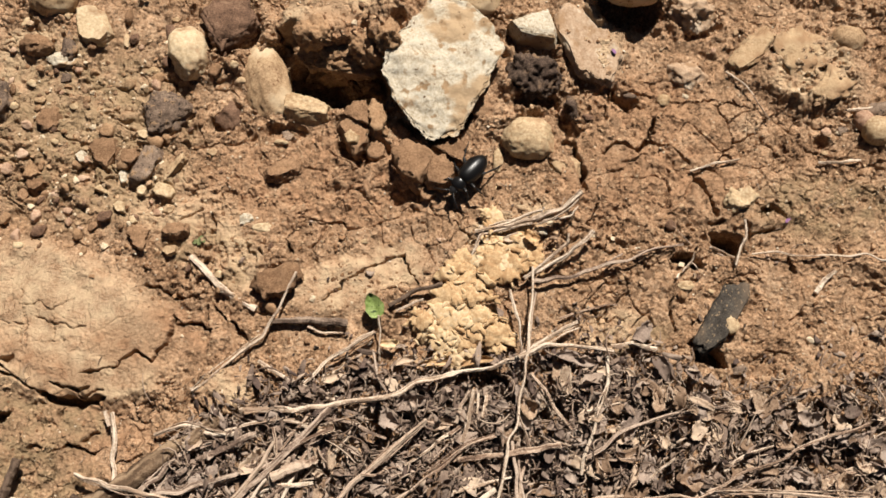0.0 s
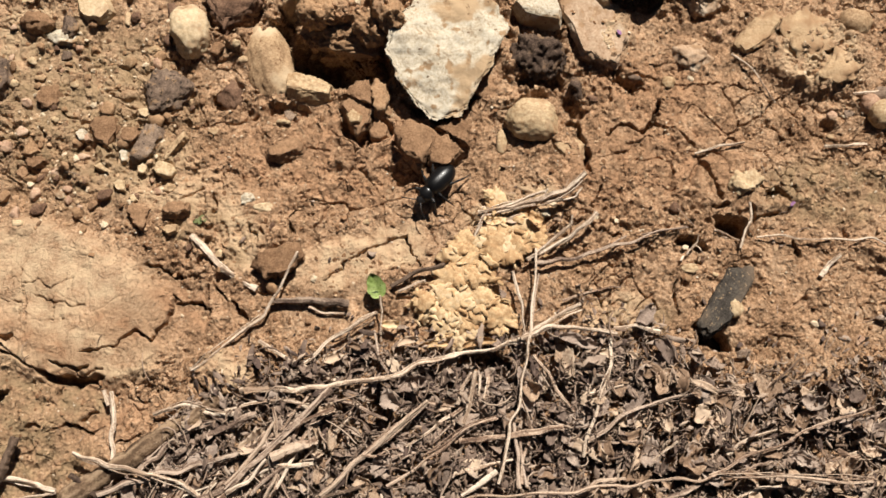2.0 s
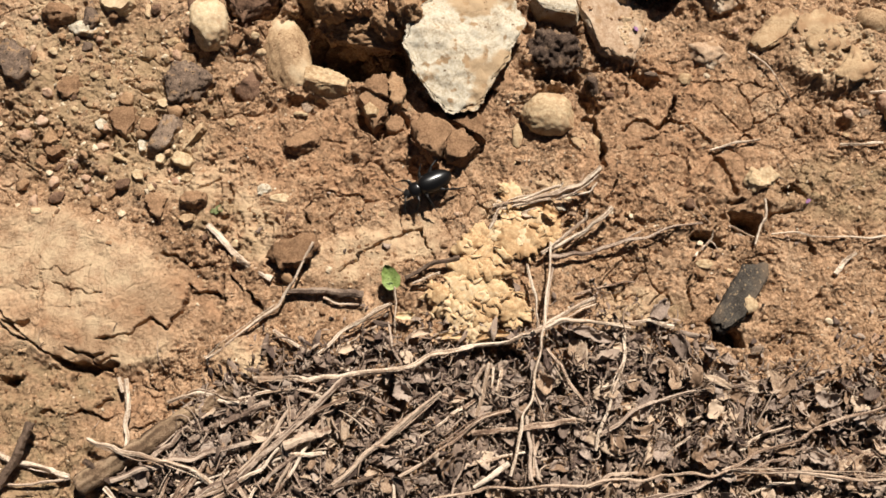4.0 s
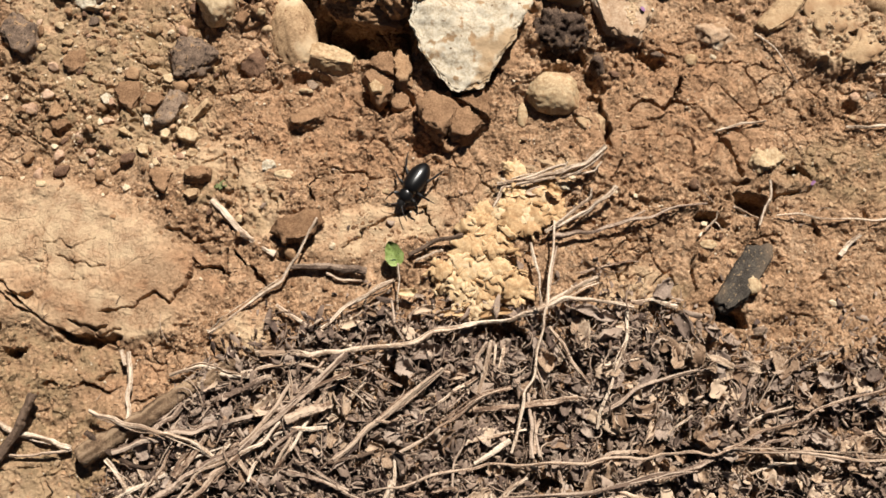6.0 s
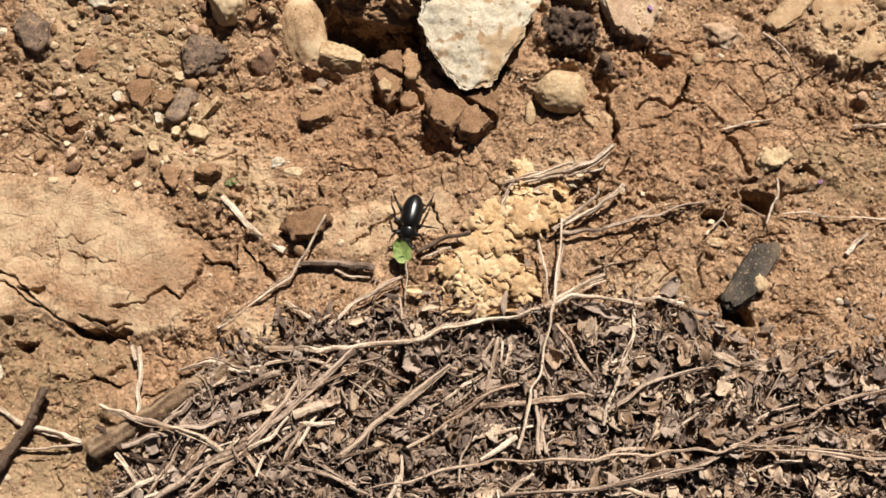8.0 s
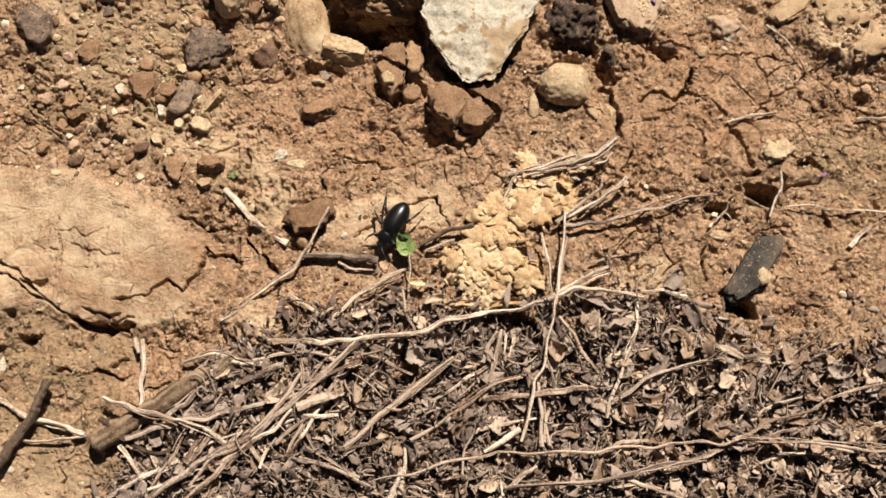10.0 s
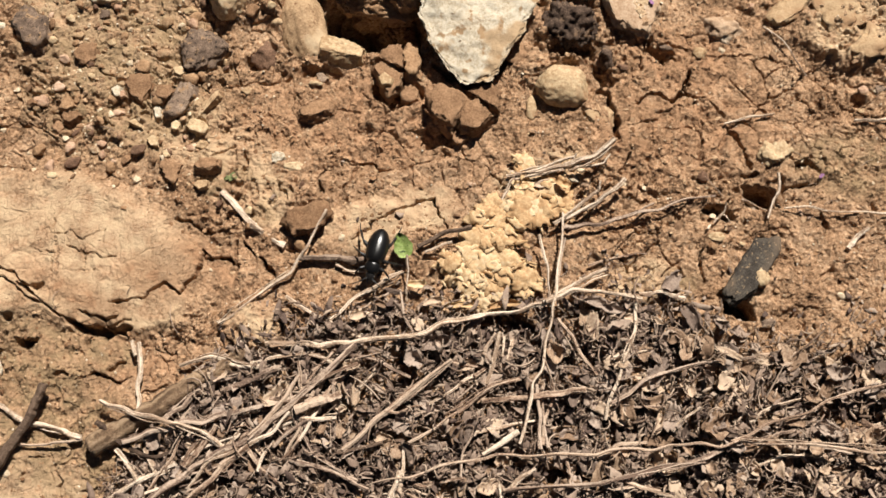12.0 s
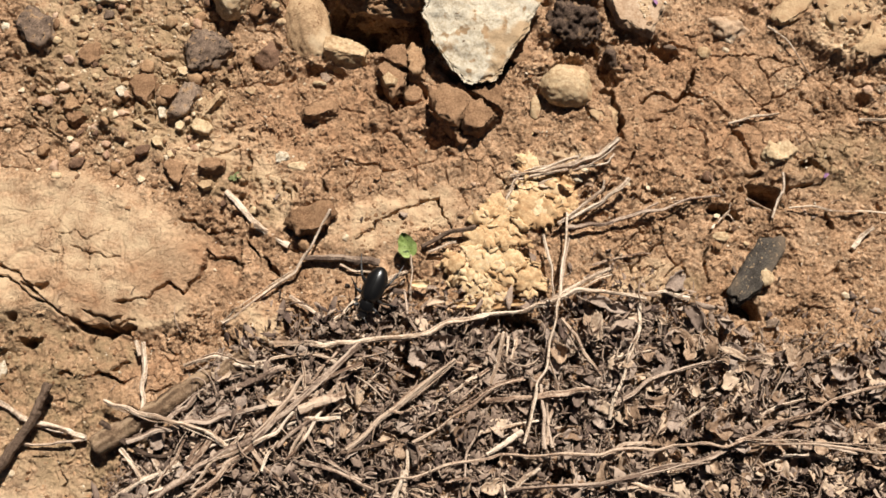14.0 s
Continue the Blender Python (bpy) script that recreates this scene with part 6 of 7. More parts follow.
def dead_leaf(label, at, length, width, turn, mat, seed, curl=0.5, lift=1.0, lean=(0, 0), name="dead_leaf", category="dead leaf", group="dead leaves", ragged=0.2):
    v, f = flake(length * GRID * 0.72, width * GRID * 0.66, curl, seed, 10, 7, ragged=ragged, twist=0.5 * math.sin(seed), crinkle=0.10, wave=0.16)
    ob = new(name, mesh_from(name, v, f, mat))
    ob.matrix_basis = pose(at[0], at[1], gz_wide(at[0], at[1], 0.002)[1] + min(lift, 3.6) * 0.001, lean[0], lean[1], turn)
    return tagged(ob, label, category, group)


def build_leaves():
    named = (
        ((0.0162, 0.0015), 20, 11, 15, HUSK, "pale papery scrap beside a stalk", 2), ((0.0319, 0.0016), 18, 14, -10, HUSK, "pale papery scrap beside a stalk", 2), ((0.0243, 0.0021), 20, 9, 10, LEAF_TAN, "tan papery scrap on soil", 1), ((-0.0226, -0.0383), 22, 10, 10, HUSK, "pale papery scrap in litter", 4),
        ((-0.0161, -0.0447), 26, 9, 20, LEAF_TAN, "tan strip of dry leaf", 4), ((-0.0435, -0.0513), 24, 12, 10, LEAF_TAN, "tan crumpled leaf scrap", 4), ((-0.0054, -0.0457), 40, 8, 5, HUSK, "pale strip of torn husk", 3), ((0.0107, -0.0448), 38, 9, 8, HUSK, "pale strip of torn husk", 3),
        ((0.0722, -0.0343), 26, 18, 30, LEAF_GREY, "pale grey curled dead leaf", 2), ((0.0792, -0.0480), 34, 17, -50, LEAF_GREY, "grey folded dead leaf", 3), ((0.0891, -0.0505), 20, 12, -40, LEAF_GREY, "grey dead leaf scrap", 4),
        ((0.0469, -0.0446), 45, 13, -8, LEAF_GREY, "grey strip of dead leaf under a twig", 3), ((0.0402, 0.0021), 10, 8, 0, LEAF_TAN, "tan leaf scrap on the soil", 1), ((-0.0350, -0.0471), 14, 8, -10, LEAF_TAN, "pale crumpled leaf scrap", 4),
        ((-0.1257, 0.1053), 12, 8, 0, LEAF_TAN, "tan leaf scrap on the soil", 1), ((0.0655, -0.0796), 26, 16, 10, LEAF_TAN, "pale tan round leaf in litter", 7), ((0.0867, -0.0872), 28, 24, 20, LEAF_TAN, "broad tan leaf in litter", 8),
        ((0.1311, -0.0661), 24, 17, -10, LEAF_GREY, "pale dead leaf in litter", 7), ((0.1386, -0.0971), 24, 20, 0, LEAF_TAN, "broad pale leaf in litter", 9), ((0.0346, -0.0920), 26, 18, -25, LEAF_TAN, "tan dead leaf in litter", 7),
        ((-0.0542, -0.0966), 22, 15, 0, LEAF_TAN, "yellowish leaf in litter", 7), ((-0.0142, -0.0604), 34, 20, 25, LEAF_GREY, "grey brown leaf in litter", 6), ((-0.0718, -0.0817), 34, 18, 50, LEAF_TAN, "tan curled leaf among twigs", 6),
        ((-0.0441, -0.0704), 20, 14, 0, LEAF_TAN, "tan leaf scrap among twigs", 5), ((0.0717, -0.0855), 20, 30, 0, LEAF_GREY, "grey leaf in litter", 6), ((-0.0026, -0.0914), 30, 20, 30, LEAF_GREY, "grey brown leaf in litter", 6),
        ((0.1259, -0.0867), 26, 18, 0, LEAF_GREY, "brown leaf in litter", 6), ((0.0062, -0.1111), 24, 16, 30, LEAF_TAN, "tan leaf in litter", 7), ((0.1076, -0.1013), 24, 16, -60, LEAF_TAN, "tan pointed leaf in litter", 8),
        ((0.0292, -0.0621), 20, 24, 0, LEAF_TAN, "reddish tan leaf in litter", 4), ((-0.0223, -0.0673), 20, 22, 0, LEAF_GREY, "grey round leaf in litter", 5), ((0.0532, -0.0974), 22, 14, 10, LEAF_TAN, "tan leaf in litter", 7))
    for k, (at, a, b, turn, mat, label, lift) in enumerate(named):
        dead_leaf(label, at, a, b, turn, mat, 300 + k, curl=0.8, lift=lift, lean=(random.uniform(-14, 14), random.uniform(-14, 14)))
    rnd = random.Random(12)
    count = 0
    while count < 290:
        x, y = rnd.uniform(-0.17 if count % 2 else 0.02, 0.165), rnd.uniform(-0.128, -0.03)
        if float(in_litter(np.array([x]), np.array([y]))[0]) < 0.85:
            continue
        grey = rnd.random() < (0.45 if x < 0.05 else 0.3)
        dead_leaf("greyish brown curled dead leaf in litter" if grey else "tan curled dead leaf in litter", (x, y), rnd.uniform(11, 31), rnd.uniform(8, 20), rnd.uniform(0, 360), LEAF_GREY if grey else LEAF_TAN,
                  400 + count, curl=rnd.uniform(0.1, 0.8), lift=rnd.uniform(1.5, 6), lean=(rnd.gauss(0, 11), rnd.gauss(0, 11)))
        count += 1


build_leaves()


def scraps(name, label, category, mat, count, long, wide, where, lift, seed, lean=0.5, curl=(0.1, 1.2), mesh=(4, 3)):
    rng = np.random.default_rng(seed)
    n = count * 8
    xs, ys = rng.uniform(-0.19, 0.185, n), rng.uniform(-0.132, 0.02, n)
    keep = rng.uniform(0, 1, n) < where(xs, ys)
    xs, ys = xs[keep][:count], ys[keep][:count]
    kinds = [flake(1.0, rng.uniform(0.35, 0.8), rng.uniform(*curl), 900 + k, mesh[0], mesh[1], 0.05, 0.35, rng.uniform(-0.6, 0.6)) for k in range(40)]
    verts, faces, at = [], [], 0
    for x, y in zip(xs, ys):
        v, f = kinds[rng.integers(len(kinds))]
        r = long[0] * (long[1] / long[0]) ** (rng.uniform() ** 1.6)
        e = np.array(Euler([rng.normal(0, lean), rng.normal(0, lean), rng.uniform(0, 6.3)]).to_matrix())
        verts.append((v * (r, r * wide, r)) @ e.T + (x, y, gz(x, y) + rng.uniform(*lift)))
        faces.append(f + at)
        at += len(v)
    me = mesh_from(name, np.concatenate(verts), np.concatenate(faces), mat)
    return tagged(new(name, me), label, category, kind="stuff")


def fibres(name, label, category, mat, count, long, thick, where, lift, seed):
    rng = np.random.default_rng(seed)
    n = count * 8
    xs, ys = rng.uniform(-0.19, 0.185, n), rng.uniform(-0.132, 0.03, n)
    keep = rng.uniform(0, 1, n) < where(xs, ys)
    xs, ys = xs[keep][:count], ys[keep][:count]
    verts, faces, at = [], [], 0
    for x, y in zip(xs, ys):
        r = long[0] * (long[1] / long[0]) ** (rng.uniform() ** 1.8)
        a, bend = rng.uniform(0, 6.3), rng.normal(0, 0.45)
        z = gz(x, y) + rng.uniform(*lift)
        tilt = rng.normal(0, 0.18)
        pts = [(x + math.cos(a + bend * s) * r * s, y + math.sin(a + bend * s) * r * s, z + tilt * r * s + 0.25 * r * (0.5 - s * s) * abs(bend)) for s in (-1, -0.5, 0, 0.5, 1)]
        t = rng.uniform(*thick)
        v, f = tube(pts, [t * 0.5, t, t, t, t * 0.5], 4, at)
        verts.append(np.array(v))
        faces.append(np.array(f) + at)
        at += len(v)
    me = mesh_from(name, np.concatenate(verts), np.concatenate(faces), mat)
    return tagged(new(name, me), label, category, kind="stuff")


scraps("leaf_litter", "dry brown and grey leaf fragments covering the soil", "leaf litter", LITTER, 7500, (0.0010, 0.0048), 0.60, lambda x, y: in_litter(x, y, 0.010) * (0.25 + 0.75 * step(fbm(x, y, 0.012, 2, 75), -0.22, 0.05)) * (1 - 0.55 * step(x, 0.06, 0.11) * step(y, -0.105, -0.085)) * (1 - 0.75 * step(1.3 - ellipse(x, y, (0.0400, -0.0550), 0.011, 0.010), 0, 0.6)), (0.0003, 0.0050), 8, lean=0.40, curl=(0.05, 0.8))
fibres("stalk_litter", "fine dry stalk and root fibres in the litter", "plant fibres", FIBRE, 1900, (0.0014, 0.008), (0.00012, 0.00038), lambda x, y: in_litter(x, y, 0.014), (0.001, 0.008), 9)
fibres("straw_bits", "stray bits of fine straw on bare soil", "plant fibres", FIBRE, 160, (0.0015, 0.006), (0.0001, 0.0002), lambda x, y: 0.15 * (x > 0.02) + 0.04, (0.0003, 0.001), 10)
scraps("leaf_crumbs", "small tan crumbs of leaf and stalk between larger litter", "leaf litter", FIBRE, 7500, (0.0006, 0.0022), 0.45, lambda x, y: in_litter(x, y, 0.012) * 0.9, (0.0006, 0.0056), 14, lean=0.45, mesh=(3, 2))
scraps("scattered_litter", "thin scatter of leaf crumbs at the litter's edge", "leaf litter", LITTER, 700, (0.0007, 0.0024), 0.9,
       lambda x, y: np.where(in_litter(x, y, 0.03) > 0.12, 0.5, 0.02) * (x > -0.11), (0.0002, 0.0014), 11)


def husk_sheet(long, wide, seed, nu, nv, fold):
    """A torn crumpled sheet with a frayed rim: soft folds, real thickness, verts and quads."""
    u, v = np.meshgrid(np.linspace(-1, 1, nu), np.linspace(-1, 1, nv))
    # a square pulled round, then its rim frayed
    x, y = u * np.sqrt(1 - 0.42 * v * v), v * np.sqrt(1 - 0.42 * u * u)
    rim = np.maximum(np.abs(u), np.abs(v)) ** 2
    tear = 1 + rim * (0.9 * fbm(x + seed, y, 0.55, 3, seed) + 0.35 * fbm(x + seed, y, 0.16, 2, seed + 9))
    x, y = x * tear * long, y * tear * wide
    z = fold * (1.3 * fbm(x + seed, y, 0.0075, 2, seed + 3) + 1.2 * np.abs(fbm(x + seed, 0.45 * y, 0.0050, 2, seed + 5)) + 0.5 * np.abs(fbm(0.5 * x + seed, y, 0.0020, 2, seed + 11)))
    z = z - 1.3 * fold * rim * rim * (1 + 1.6 * fbm(x, y + seed, 0.004, 2, seed + 7))
    top = np.stack([x, y, z], -1).reshape(-1, 3)
    low = top - (0, 0, 0.00012)
    n, f = nu * nv, []
    for j in range(nv - 1):
        for i in range(nu - 1):
            a = j * nu + i
            f += [(a, a + 1, a + nu + 1, a + nu), (n + a + nu, n + a + nu + 1, n + a + 1, n + a)]
    edge = list(range(nu)) + [j * nu + nu - 1 for j in range(1, nv)] + [(nv - 1) * nu + i for i in range(nu - 2, -1, -1)] + [j * nu for j in range(nv - 2, 0, -1)]
    for a, b in zip(edge, edge[1:] + edge[:1]):
        f.append((b, a, n + a, n + b))
    return np.concatenate([top, low]), np.array(f)


def build_husks():
    """The heap of torn straw-yellow husk: each torn sheet and shred a part."""
    heap = tagged(new("torn_husk"), "heap of torn straw-yellow dry husk on the litter", "husk")
    rnd = random.Random(5)
    # centre, reach in grid steps
    spots = (((0.0241, -0.0071), 18), ((0.0160, -0.0092), 17), ((0.0056, -0.0124), 16), ((0.0034, -0.0201), 19), ((0.0120, -0.0192), 18), ((0.0012, -0.0277), 20), ((0.0130, -0.0278), 20), ((0.0076, -0.0362), 20), ((0.0173, -0.0341), 16), ((-0.0021, -0.0330), 17), ((-0.0075, -0.0308), 14), ((0.0307, -0.0048), 12),
             ((0.0011, -0.0425), 13), ((0.0188, -0.0012), 10), ((0.0268, 0.0037), 9), ((0.0148, 0.0015), 9), ((0.0153, 0.0108), 11), ((-0.0103, -0.0298), 10))
    k = 0
    for n_at, (at, big) in enumerate(spots):
        for size in ((2, 2, 1, 1, 0, 0, 0, 0, 0) if n_at < 13 else (2, 1, 0)):
            off = (0.0050, 0.0036, 0.0014)[size]
            x, y = at[0] + rnd.gauss(0, off), at[1] + rnd.gauss(0, off)
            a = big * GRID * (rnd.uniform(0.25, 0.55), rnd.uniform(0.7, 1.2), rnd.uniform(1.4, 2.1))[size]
            b = a * (rnd.uniform(0.25, 0.6), rnd.uniform(0.5, 0.8), rnd.uniform(0.7, 0.95))[size]
            n = (8, 18, 34)[size]
            v, f = husk_sheet(a, b, 40 + 3 * k, n, max(6, int(n * b / a)), (0.0006, 0.0010, 0.0013)[size])
            part("husk_shred" if size == 0 else "husk_sheet", mesh_from("husk_sheet", v, f, HUSK), heap,
                 m=pose(x, y, gz_wide(x, y, 0.005)[0] + (0.0040, 0.0036, 0.0030)[size] + rnd.uniform(-0.0006, 0.0006), rnd.gauss(0, 6), rnd.gauss(0, 6), rnd.uniform(0, 360)))
            k += 1


build_husks()


def build_seedling():
    plant = tagged(new("seedling"), "small green seedling leaf on a thin stalk", "seedling")
    x, y = (-0.0281, -0.0242)
    # an egg-shaped blade, pointed at its tip, folded a little along the midrib
    u, w = np.meshgrid(np.linspace(-1, 1, 17), np.linspace(-1, 1, 11))
    wide = 0.0034 * np.clip(1 - u * u, 0, 1) ** 0.55 * (1 + 0.30 * u) * (1 + 0.05 * np.sin(9 * u))
    top = np.stack([0.0050 * u, w * wide, 0.0009 * np.abs(w) + 0.0007 * u * u + 0.00012 * np.sin(11 * u + 5 * np.abs(w))], -1).reshape(-1, 3)
    k = (np.arange(10)[:, None] * 17 + np.arange(16)[None, :]).ravel()
    quads = np.stack([k, k + 1, k + 18, k + 17], 1)
    v, f = np.concatenate([top, top - (0, 0, 0.00015)]), np.concatenate([quads, quads[:, ::-1] + 187])
    part("leaf_blade", mesh_from("leaf_blade", v, f, GREEN), plant, "green oval leaf with small dark holes", pose(x, y, gz(x, y) + 0.0062, 8, 12, -68))
    part("stalk", stick_mesh("stalk", [(-0.0265, -0.0281), (-0.0256, -0.0340), (-0.0263, -0.0448)], 2.2, 2.5, PALE_WOOD, 70, (5, 3, 2)), plant, "thin pale stalk")
    sprig = tagged(new("sprig"), "tiny green sprig in pale soil", "sprig")
    for k in range(3):
        x, y = (-0.0967, 0.0010)
        v, f = flake(0.0018, 0.0010, 0.5, 80 + k, 5, 4)
        part("leaf_blade", mesh_from("leaf_blade", v, f, GREEN_DARK), sprig, m=pose(x + 0.001 * (k - 1), y + 0.0006 * k, gz(x, y) + 0.0008, 10 * k, 15, 70 * k))


build_seedling()


def build_bark():
    """A charred chunk of bark, its lower edge propped up over a dark gap."""
    stone("bark_piece", "thin dusty dark grey scale of charred bark over a hole", "bark", (0.1030, -0.0292), (0.0185, 0.0070, 0.0030), BARK, 57, 33, rough=0.05, sink=0.24, fineness=5, passes=2, lean=(0, 5), lift=0.0008, reach=-1,
          sides=((92, 0.72, 0.1), (-88, 0.70, 0.1), (180, 0.80, 0.1), (215, 0.72, 0.1), (20, 0.80, 0.1), (90, 0.45, 9)), ragged=0.04)
    stone("pebble", "cream pebble leaning on dark bark", "pebble", (0.1061, -0.0319), (0.0034, 0.0042, 0.0022), CREAM, 10, 35, cuts=6, rough=0.07, sink=0.20, lift=0.0012, reach=-1, group=G)
    stone("bark_piece", "charred black splinter standing in a soil crack", "bark", (0.0491, 0.0539), (0.0034, 0.0062, 0.0034), LAVA, 10, 38, cuts=7, rough=0.12, sink=0.25, fineness=4)
    stone("bark_piece", "charred black splinter below a bark chunk", "bark", (0.1002, -0.0453), (0.0044, 0.0078, 0.0034), BARK, 38, 34, cuts=5, rough=0.06, sink=0.25)


build_bark()


def build_petals():
    for k, (x, y) in enumerate(((0.1305, 0.0085), (0.0655, 0.0760))):
        v, f = flake(0.0013, 0.0007, 0.6, 610 + k, 6, 4)
        ob = new("petal", mesh_from("petal", v, f, PETAL))
        ob.matrix_basis = pose(x, y, gz_wide(x, y, 0.001)[1] + 0.0004, 12, 8, 50 + 70 * k)
        tagged(ob, "tiny fallen purple petal on bare soil", "petal", "fallen petals")


build_petals()


# ---- the beetle ----
def shell(name, length, width, tall, mat, nu=24, nv=20, front=0.5, back=0.5, groove=0.0, low=0.35, pinch=0.0, half=0):
    """A domed body section, long in y, resting at z 0: front and back set how blunt its ends are."""
    verts, faces = [], []
    for i in range(nu + 1):
        s = -1 + 2 * i / nu
        e = front if s > 0 else back
        w = max(0.0, 1 - abs(s) ** (1 / e * 1.1)) ** e
        w *= 1 - pinch * max(0, -s)
        for k in range(nv):
            a = 2 * math.pi * k / nv if not half else math.pi * (k / (nv - 1) - 0.5) + (math.pi if half < 0 else 0)
            z = math.sin(a)
            zz = tall * z * w ** 0.7 if z > 0 else tall * low * z * w ** 0.7
            ridge = 1 - groove * (0.5 + 0.5 * math.cos(a * 16)) if z > 0 else 1
            verts.append((width * math.cos(a) * w, s * length, zz * ridge))
    for i in range(nu):
        for k in range(nv):
            a, b = i * nv + k, i * nv + (k + 1) % nv
            if not half or k < nv - 1:
                faces.append((a, b, b + nv, a + nv))
    return mesh_from(name, verts, faces, mat)


def leg_mesh(side, knee, ankle, foot, thick):
    """Thigh, shin and foot in one rigid piece from the hip at the origin."""
    s = side
    k, a, t = [Vector((p[0] * s, p[1], p[2])) for p in (knee, ankle, foot)]
    o = Vector((0, 0, 0))
    V, F = [], []
    for pts, radii in (([o, o.lerp(k, 0.35), o.lerp(k, 0.75), k], (0.6, 1.25, 1.05, 0.6)), ([k, k.lerp(a, 0.4), k.lerp(a, 0.85), a], (0.55, 0.62, 0.75, 0.5)),
                       ([a, a.lerp(t, 0.33), a.lerp(t, 0.66), t], (0.34, 0.34, 0.32, 0.15))):
        v, f = tube(pts, [r * thick for r in radii], 8, 3, 0.04)
        F += [tuple(q + len(V) for q in g) for g in f]
        V += v
    return mesh_from("leg", V, F, CHITIN_DULL)


def build_beetle():
    b = tagged(new("ground_beetle"), "glossy black ground beetle crawling over soil", "beetle")
    mm = 0.001
    part("abdomen", shell("abdomen", 6.8 * mm, 3.7 * mm, 2.2 * mm, CHITIN_DULL, 20, 20, 0.42, 0.62, low=0.7), b, m=pose(0, -3.6 * mm, 3.0 * mm))
    # two wing cases meeting at the seam
    for side in (-1, 1):
        part("wing_case", shell("wing_case", 7.1 * mm, 4.1 * mm, 3.5 * mm, CHITIN, 44, 26, 0.40, 0.54, half=side), b, "glossy black smooth wing case", pose(side * 0.02 * mm, -3.6 * mm, 3.2 * mm, 3, side * 0.6))
    part("neck_shield", shell("neck_shield", 2.5 * mm, 3.05 * mm, 2.2 * mm, CHITIN, 24, 32, 0.42, 0.34, pinch=0.10), b, "glossy black neck shield", pose(0, 4.7 * mm, 2.7 * mm, -14))
    head = part("head", shell("head", 2.0 * mm, 1.75 * mm, 1.3 * mm, CHITIN_DULL, 20, 24, 0.40, 0.5), b, m=pose(0, 7.6 * mm, 1.9 * mm, -20))
    for side in (-1, 1):
        part("eye", shell("eye", 0.5 * mm, 0.42 * mm, 0.45 * mm, CHITIN, 10, 12), head, m=pose(side * 1.45 * mm, 0.1 * mm, 0.40 * mm))
        v, f = tube([(0, 0, 0), (side * 0.35 * mm, 0.8 * mm, 0), (-side * 0.25 * mm, 1.7 * mm, 0)], [0.42 * mm, 0.32 * mm, 0.08 * mm], 8, 2, 0.02)
        part("jaw", mesh_from("jaw", v, f, CHITIN_DULL), head, m=pose(side * 0.5 * mm, 1.5 * mm, 0))
    feelers = []
    for side in (-1, 1):
        pts = curve_points([(0, 0, 0), (side * 1.4 * mm, 1.3 * mm, 0.2 * mm), (side * 3.2 * mm, 2.4 * mm, -0.2 * mm), (side * 5.2 * mm, 3.2 * mm, -1.2 * mm)], 6)
        v, f = tube(pts, [0.19 * mm * (1 + 0.25 * (i % 2)) for i in range(len(pts))], 7, 5, 0.02)
        feelers.append((part("feeler", mesh_from("feeler", v, f, CHITIN_DULL), b), pose(side * 1.0 * mm, 8.9 * mm, 2.4 * mm), side))
    # hip place, knee, ankle, foot tip (for the right side), thickness, beat of the stride
    plan = (((1.6, 4.6, 2.2), (3.0, 1.2, 1.5), (4.6, 2.6, -0.6), (5.4, 4.6, -1.9), 0.62), ((2.1, 1.4, 2.2), (3.6, -0.2, 1.7), (6.4, -1.6, -0.6), (8.6, -2.6, -1.9), 0.62),
            ((2.0, -1.6, 2.2), (3.4, -3.6, 1.8), (5.2, -8.2, -0.4), (6.2, -12.0, -1.9), 0.68))
    legs = []
    for side in (-1, 1):
        for k, (hip, knee, ankle, foot, thick) in enumerate(plan):
            me = leg_mesh(side, *[Vector(p) * mm for p in (knee, ankle, foot)], thick * mm)
            legs.append((part("leg", me, b), (hip[0] * side * mm, hip[1] * mm, hip[2] * mm), side, (k + (side > 0)) % 2, (16, 20, 15)[k]))
    return b, legs, feelers


BEETLE, LEGS, FEELERS = build_beetle()

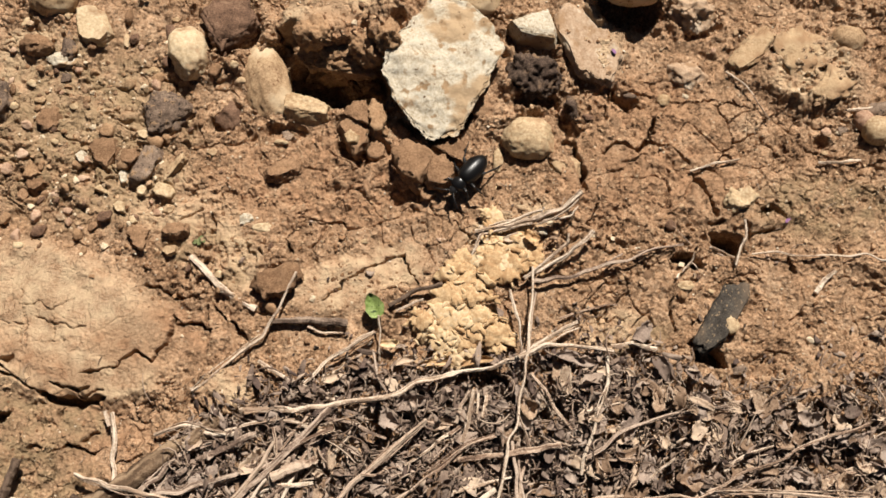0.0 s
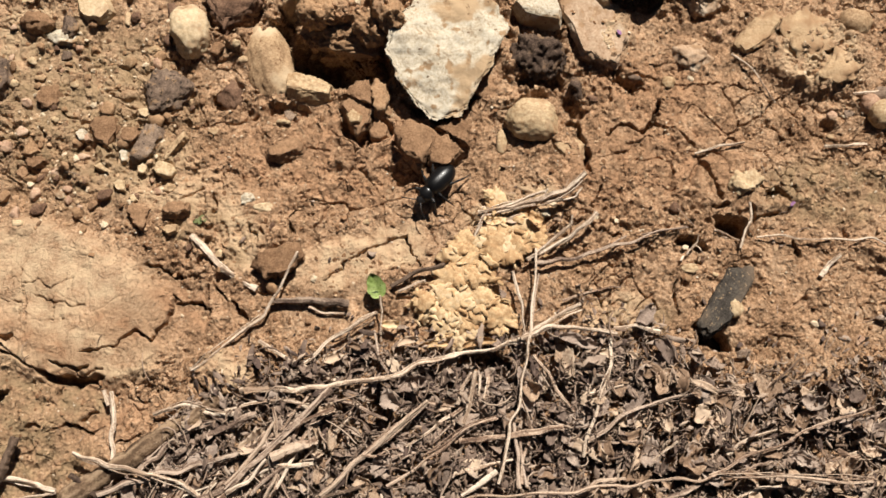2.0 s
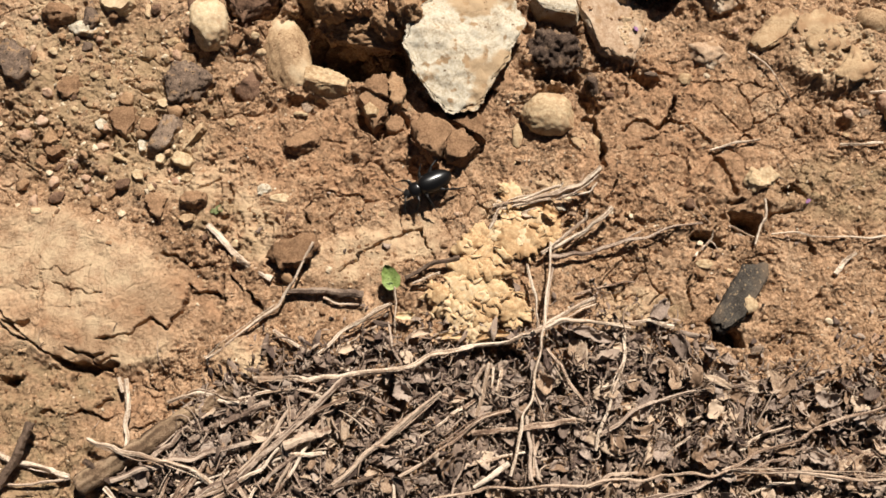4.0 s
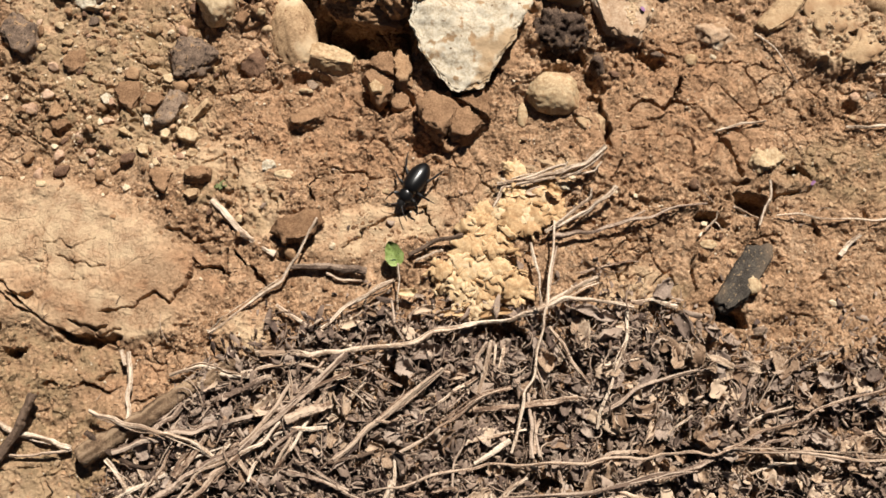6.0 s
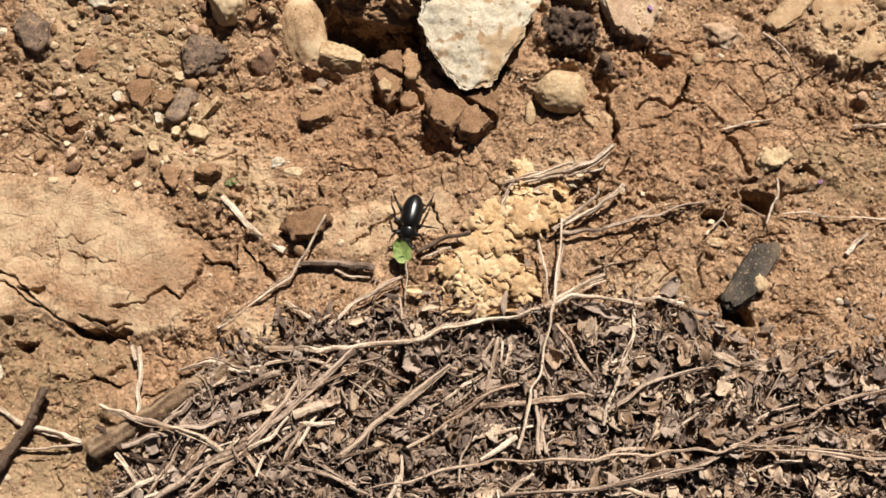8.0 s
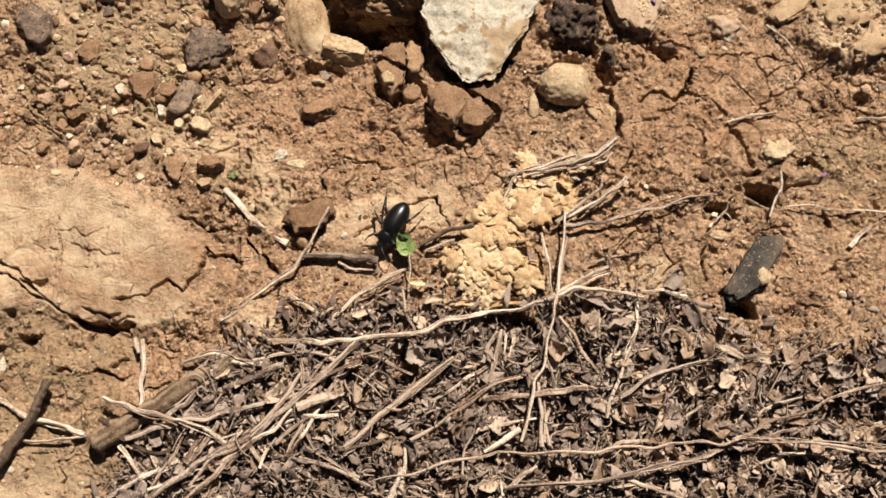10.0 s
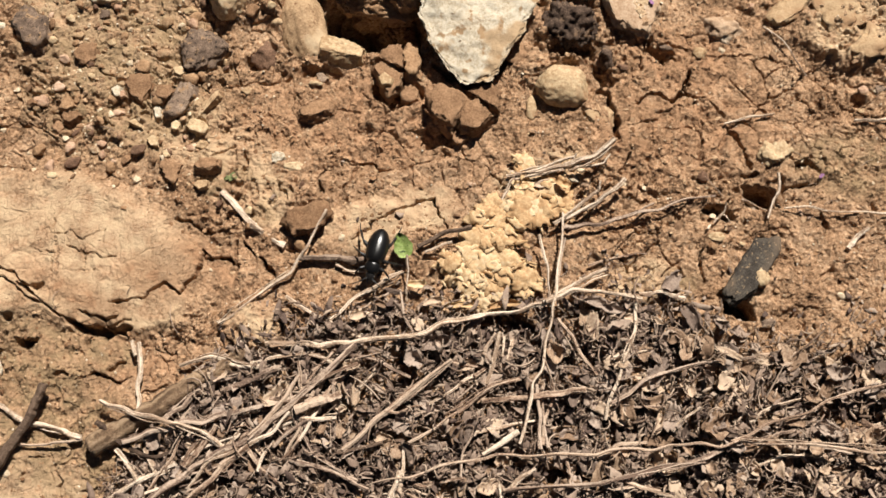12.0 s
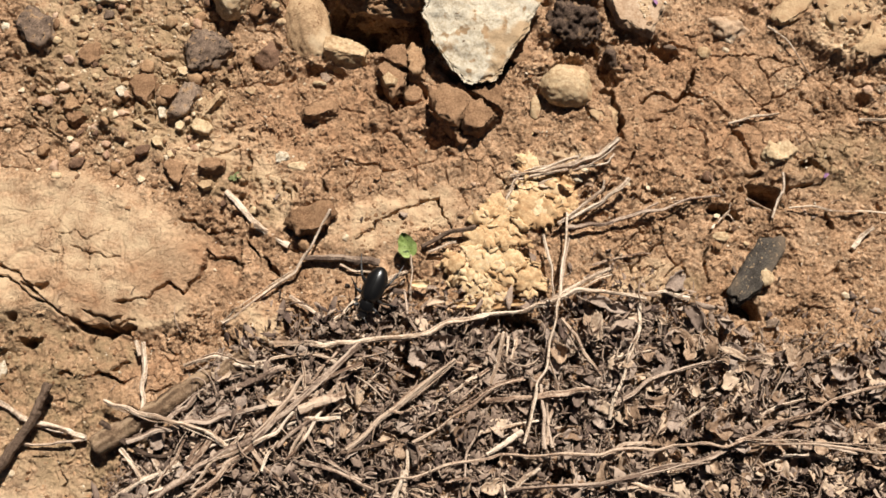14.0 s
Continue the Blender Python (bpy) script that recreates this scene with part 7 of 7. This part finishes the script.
# seconds, tail and neck on the ground plan, lift in millimetres and nose-up in degrees
STEPS = [(0.0, (0.0143, 0.0345), (0.0051, 0.0245), 1.0, 7), (0.5, (0.0113, 0.0316), (0.0022, 0.0223), 1.0, 7), (1.0, (0.0108, 0.0283), (0.0012, 0.0205), 1.0, 7),
         (1.5, (0.0069, 0.0261), (-0.0021, 0.0177), 1.0, 7), (2.0, (0.0007, 0.0234), (-0.0086, 0.0133), 1.0, 7), (2.5, (0.0007, 0.0197), (-0.0103, 0.0104), 1.0, 7),
         (3.0, (-0.0012, 0.0183), (-0.0123, 0.0130), 1.0, 7), (5.5, (-0.0150, 0.0141), (-0.0233, 0.0048), 1.0, 7), (6.0, (-0.0177, 0.0119), (-0.0237, 0.0016), 1.0, 7),
         (6.5, (-0.0173, 0.0085), (-0.0229, -0.0011), 1.0, 7), (7.0, (-0.0192, 0.0058), (-0.0243, -0.0051), 1.0, 7), (7.5, (-0.0231, 0.0013), (-0.0253, -0.0096), 1.0, 7),
         (8.0, (-0.0239, -0.0020), (-0.0259, -0.0144), 1.0, 7), (10.5, (-0.0297, -0.0090), (-0.0376, -0.0219), 1.0, 0), (11.0, (-0.0327, -0.0108), (-0.0387, -0.0242), 1.5, 0),
         (11.5, (-0.0340, -0.0155), (-0.0387, -0.0271), 2.5, 4), (12.0, (-0.0359, -0.0186), (-0.0385, -0.0315), 3.5, 6), (12.5, (-0.0340, -0.0233), (-0.0376, -0.0343), 4.0, 6),
         (13.0, (-0.0342, -0.0271), (-0.0385, -0.0387), 4.5, 0), (13.5, (-0.0358, -0.0282), (-0.0396, -0.0405), 4.5, -2), (14.0, (-0.0360, -0.0336), (-0.0409, -0.0458), 5.0, -4)]


def motions():
    rows = []
    for t, tail, neck, lift, nose in STEPS:
        dx, dy = neck[0] - tail[0], neck[1] - tail[1]
        d = math.hypot(dx, dy)
        # the body's origin lies 4 mm ahead of the middle of the wing cases
        x, y = (tail[0] + neck[0]) / 2 + 0.004 * dx / d, (tail[1] + neck[1]) / 2 + 0.004 * dy / d - 0.0004
        rows.append((t, pose(x, y, gz_wide(x, y, 0.004)[0] + 0.0017 + lift * 0.001, nose, 0, math.degrees(math.atan2(dy, dx)) - 90)))
    walk(BEETLE, rows)
    beat = 0.2
    count = int(14.0 / beat)
    for leg, hip, side, phase, reach in LEGS:
        walk(leg, [(k * beat, pose(*hip, 0, side * (-7 if (k + phase) % 2 and k % 3 else 2), side * reach * (1 if (k + phase) % 2 else -1) * (0.55 + 0.45 * noise.noise(Vector((k * 0.7, phase, side)))))) for k in range(count + 1)])
    for feeler, m, side in FEELERS:
        walk(feeler, [(k * 0.5, m @ pose(0, 0, 0, 6 * noise.noise(Vector((k * 0.9, side, 1))), 0, 16 * noise.noise(Vector((k * 0.8, side, 4))))) for k in range(29)])


motions()
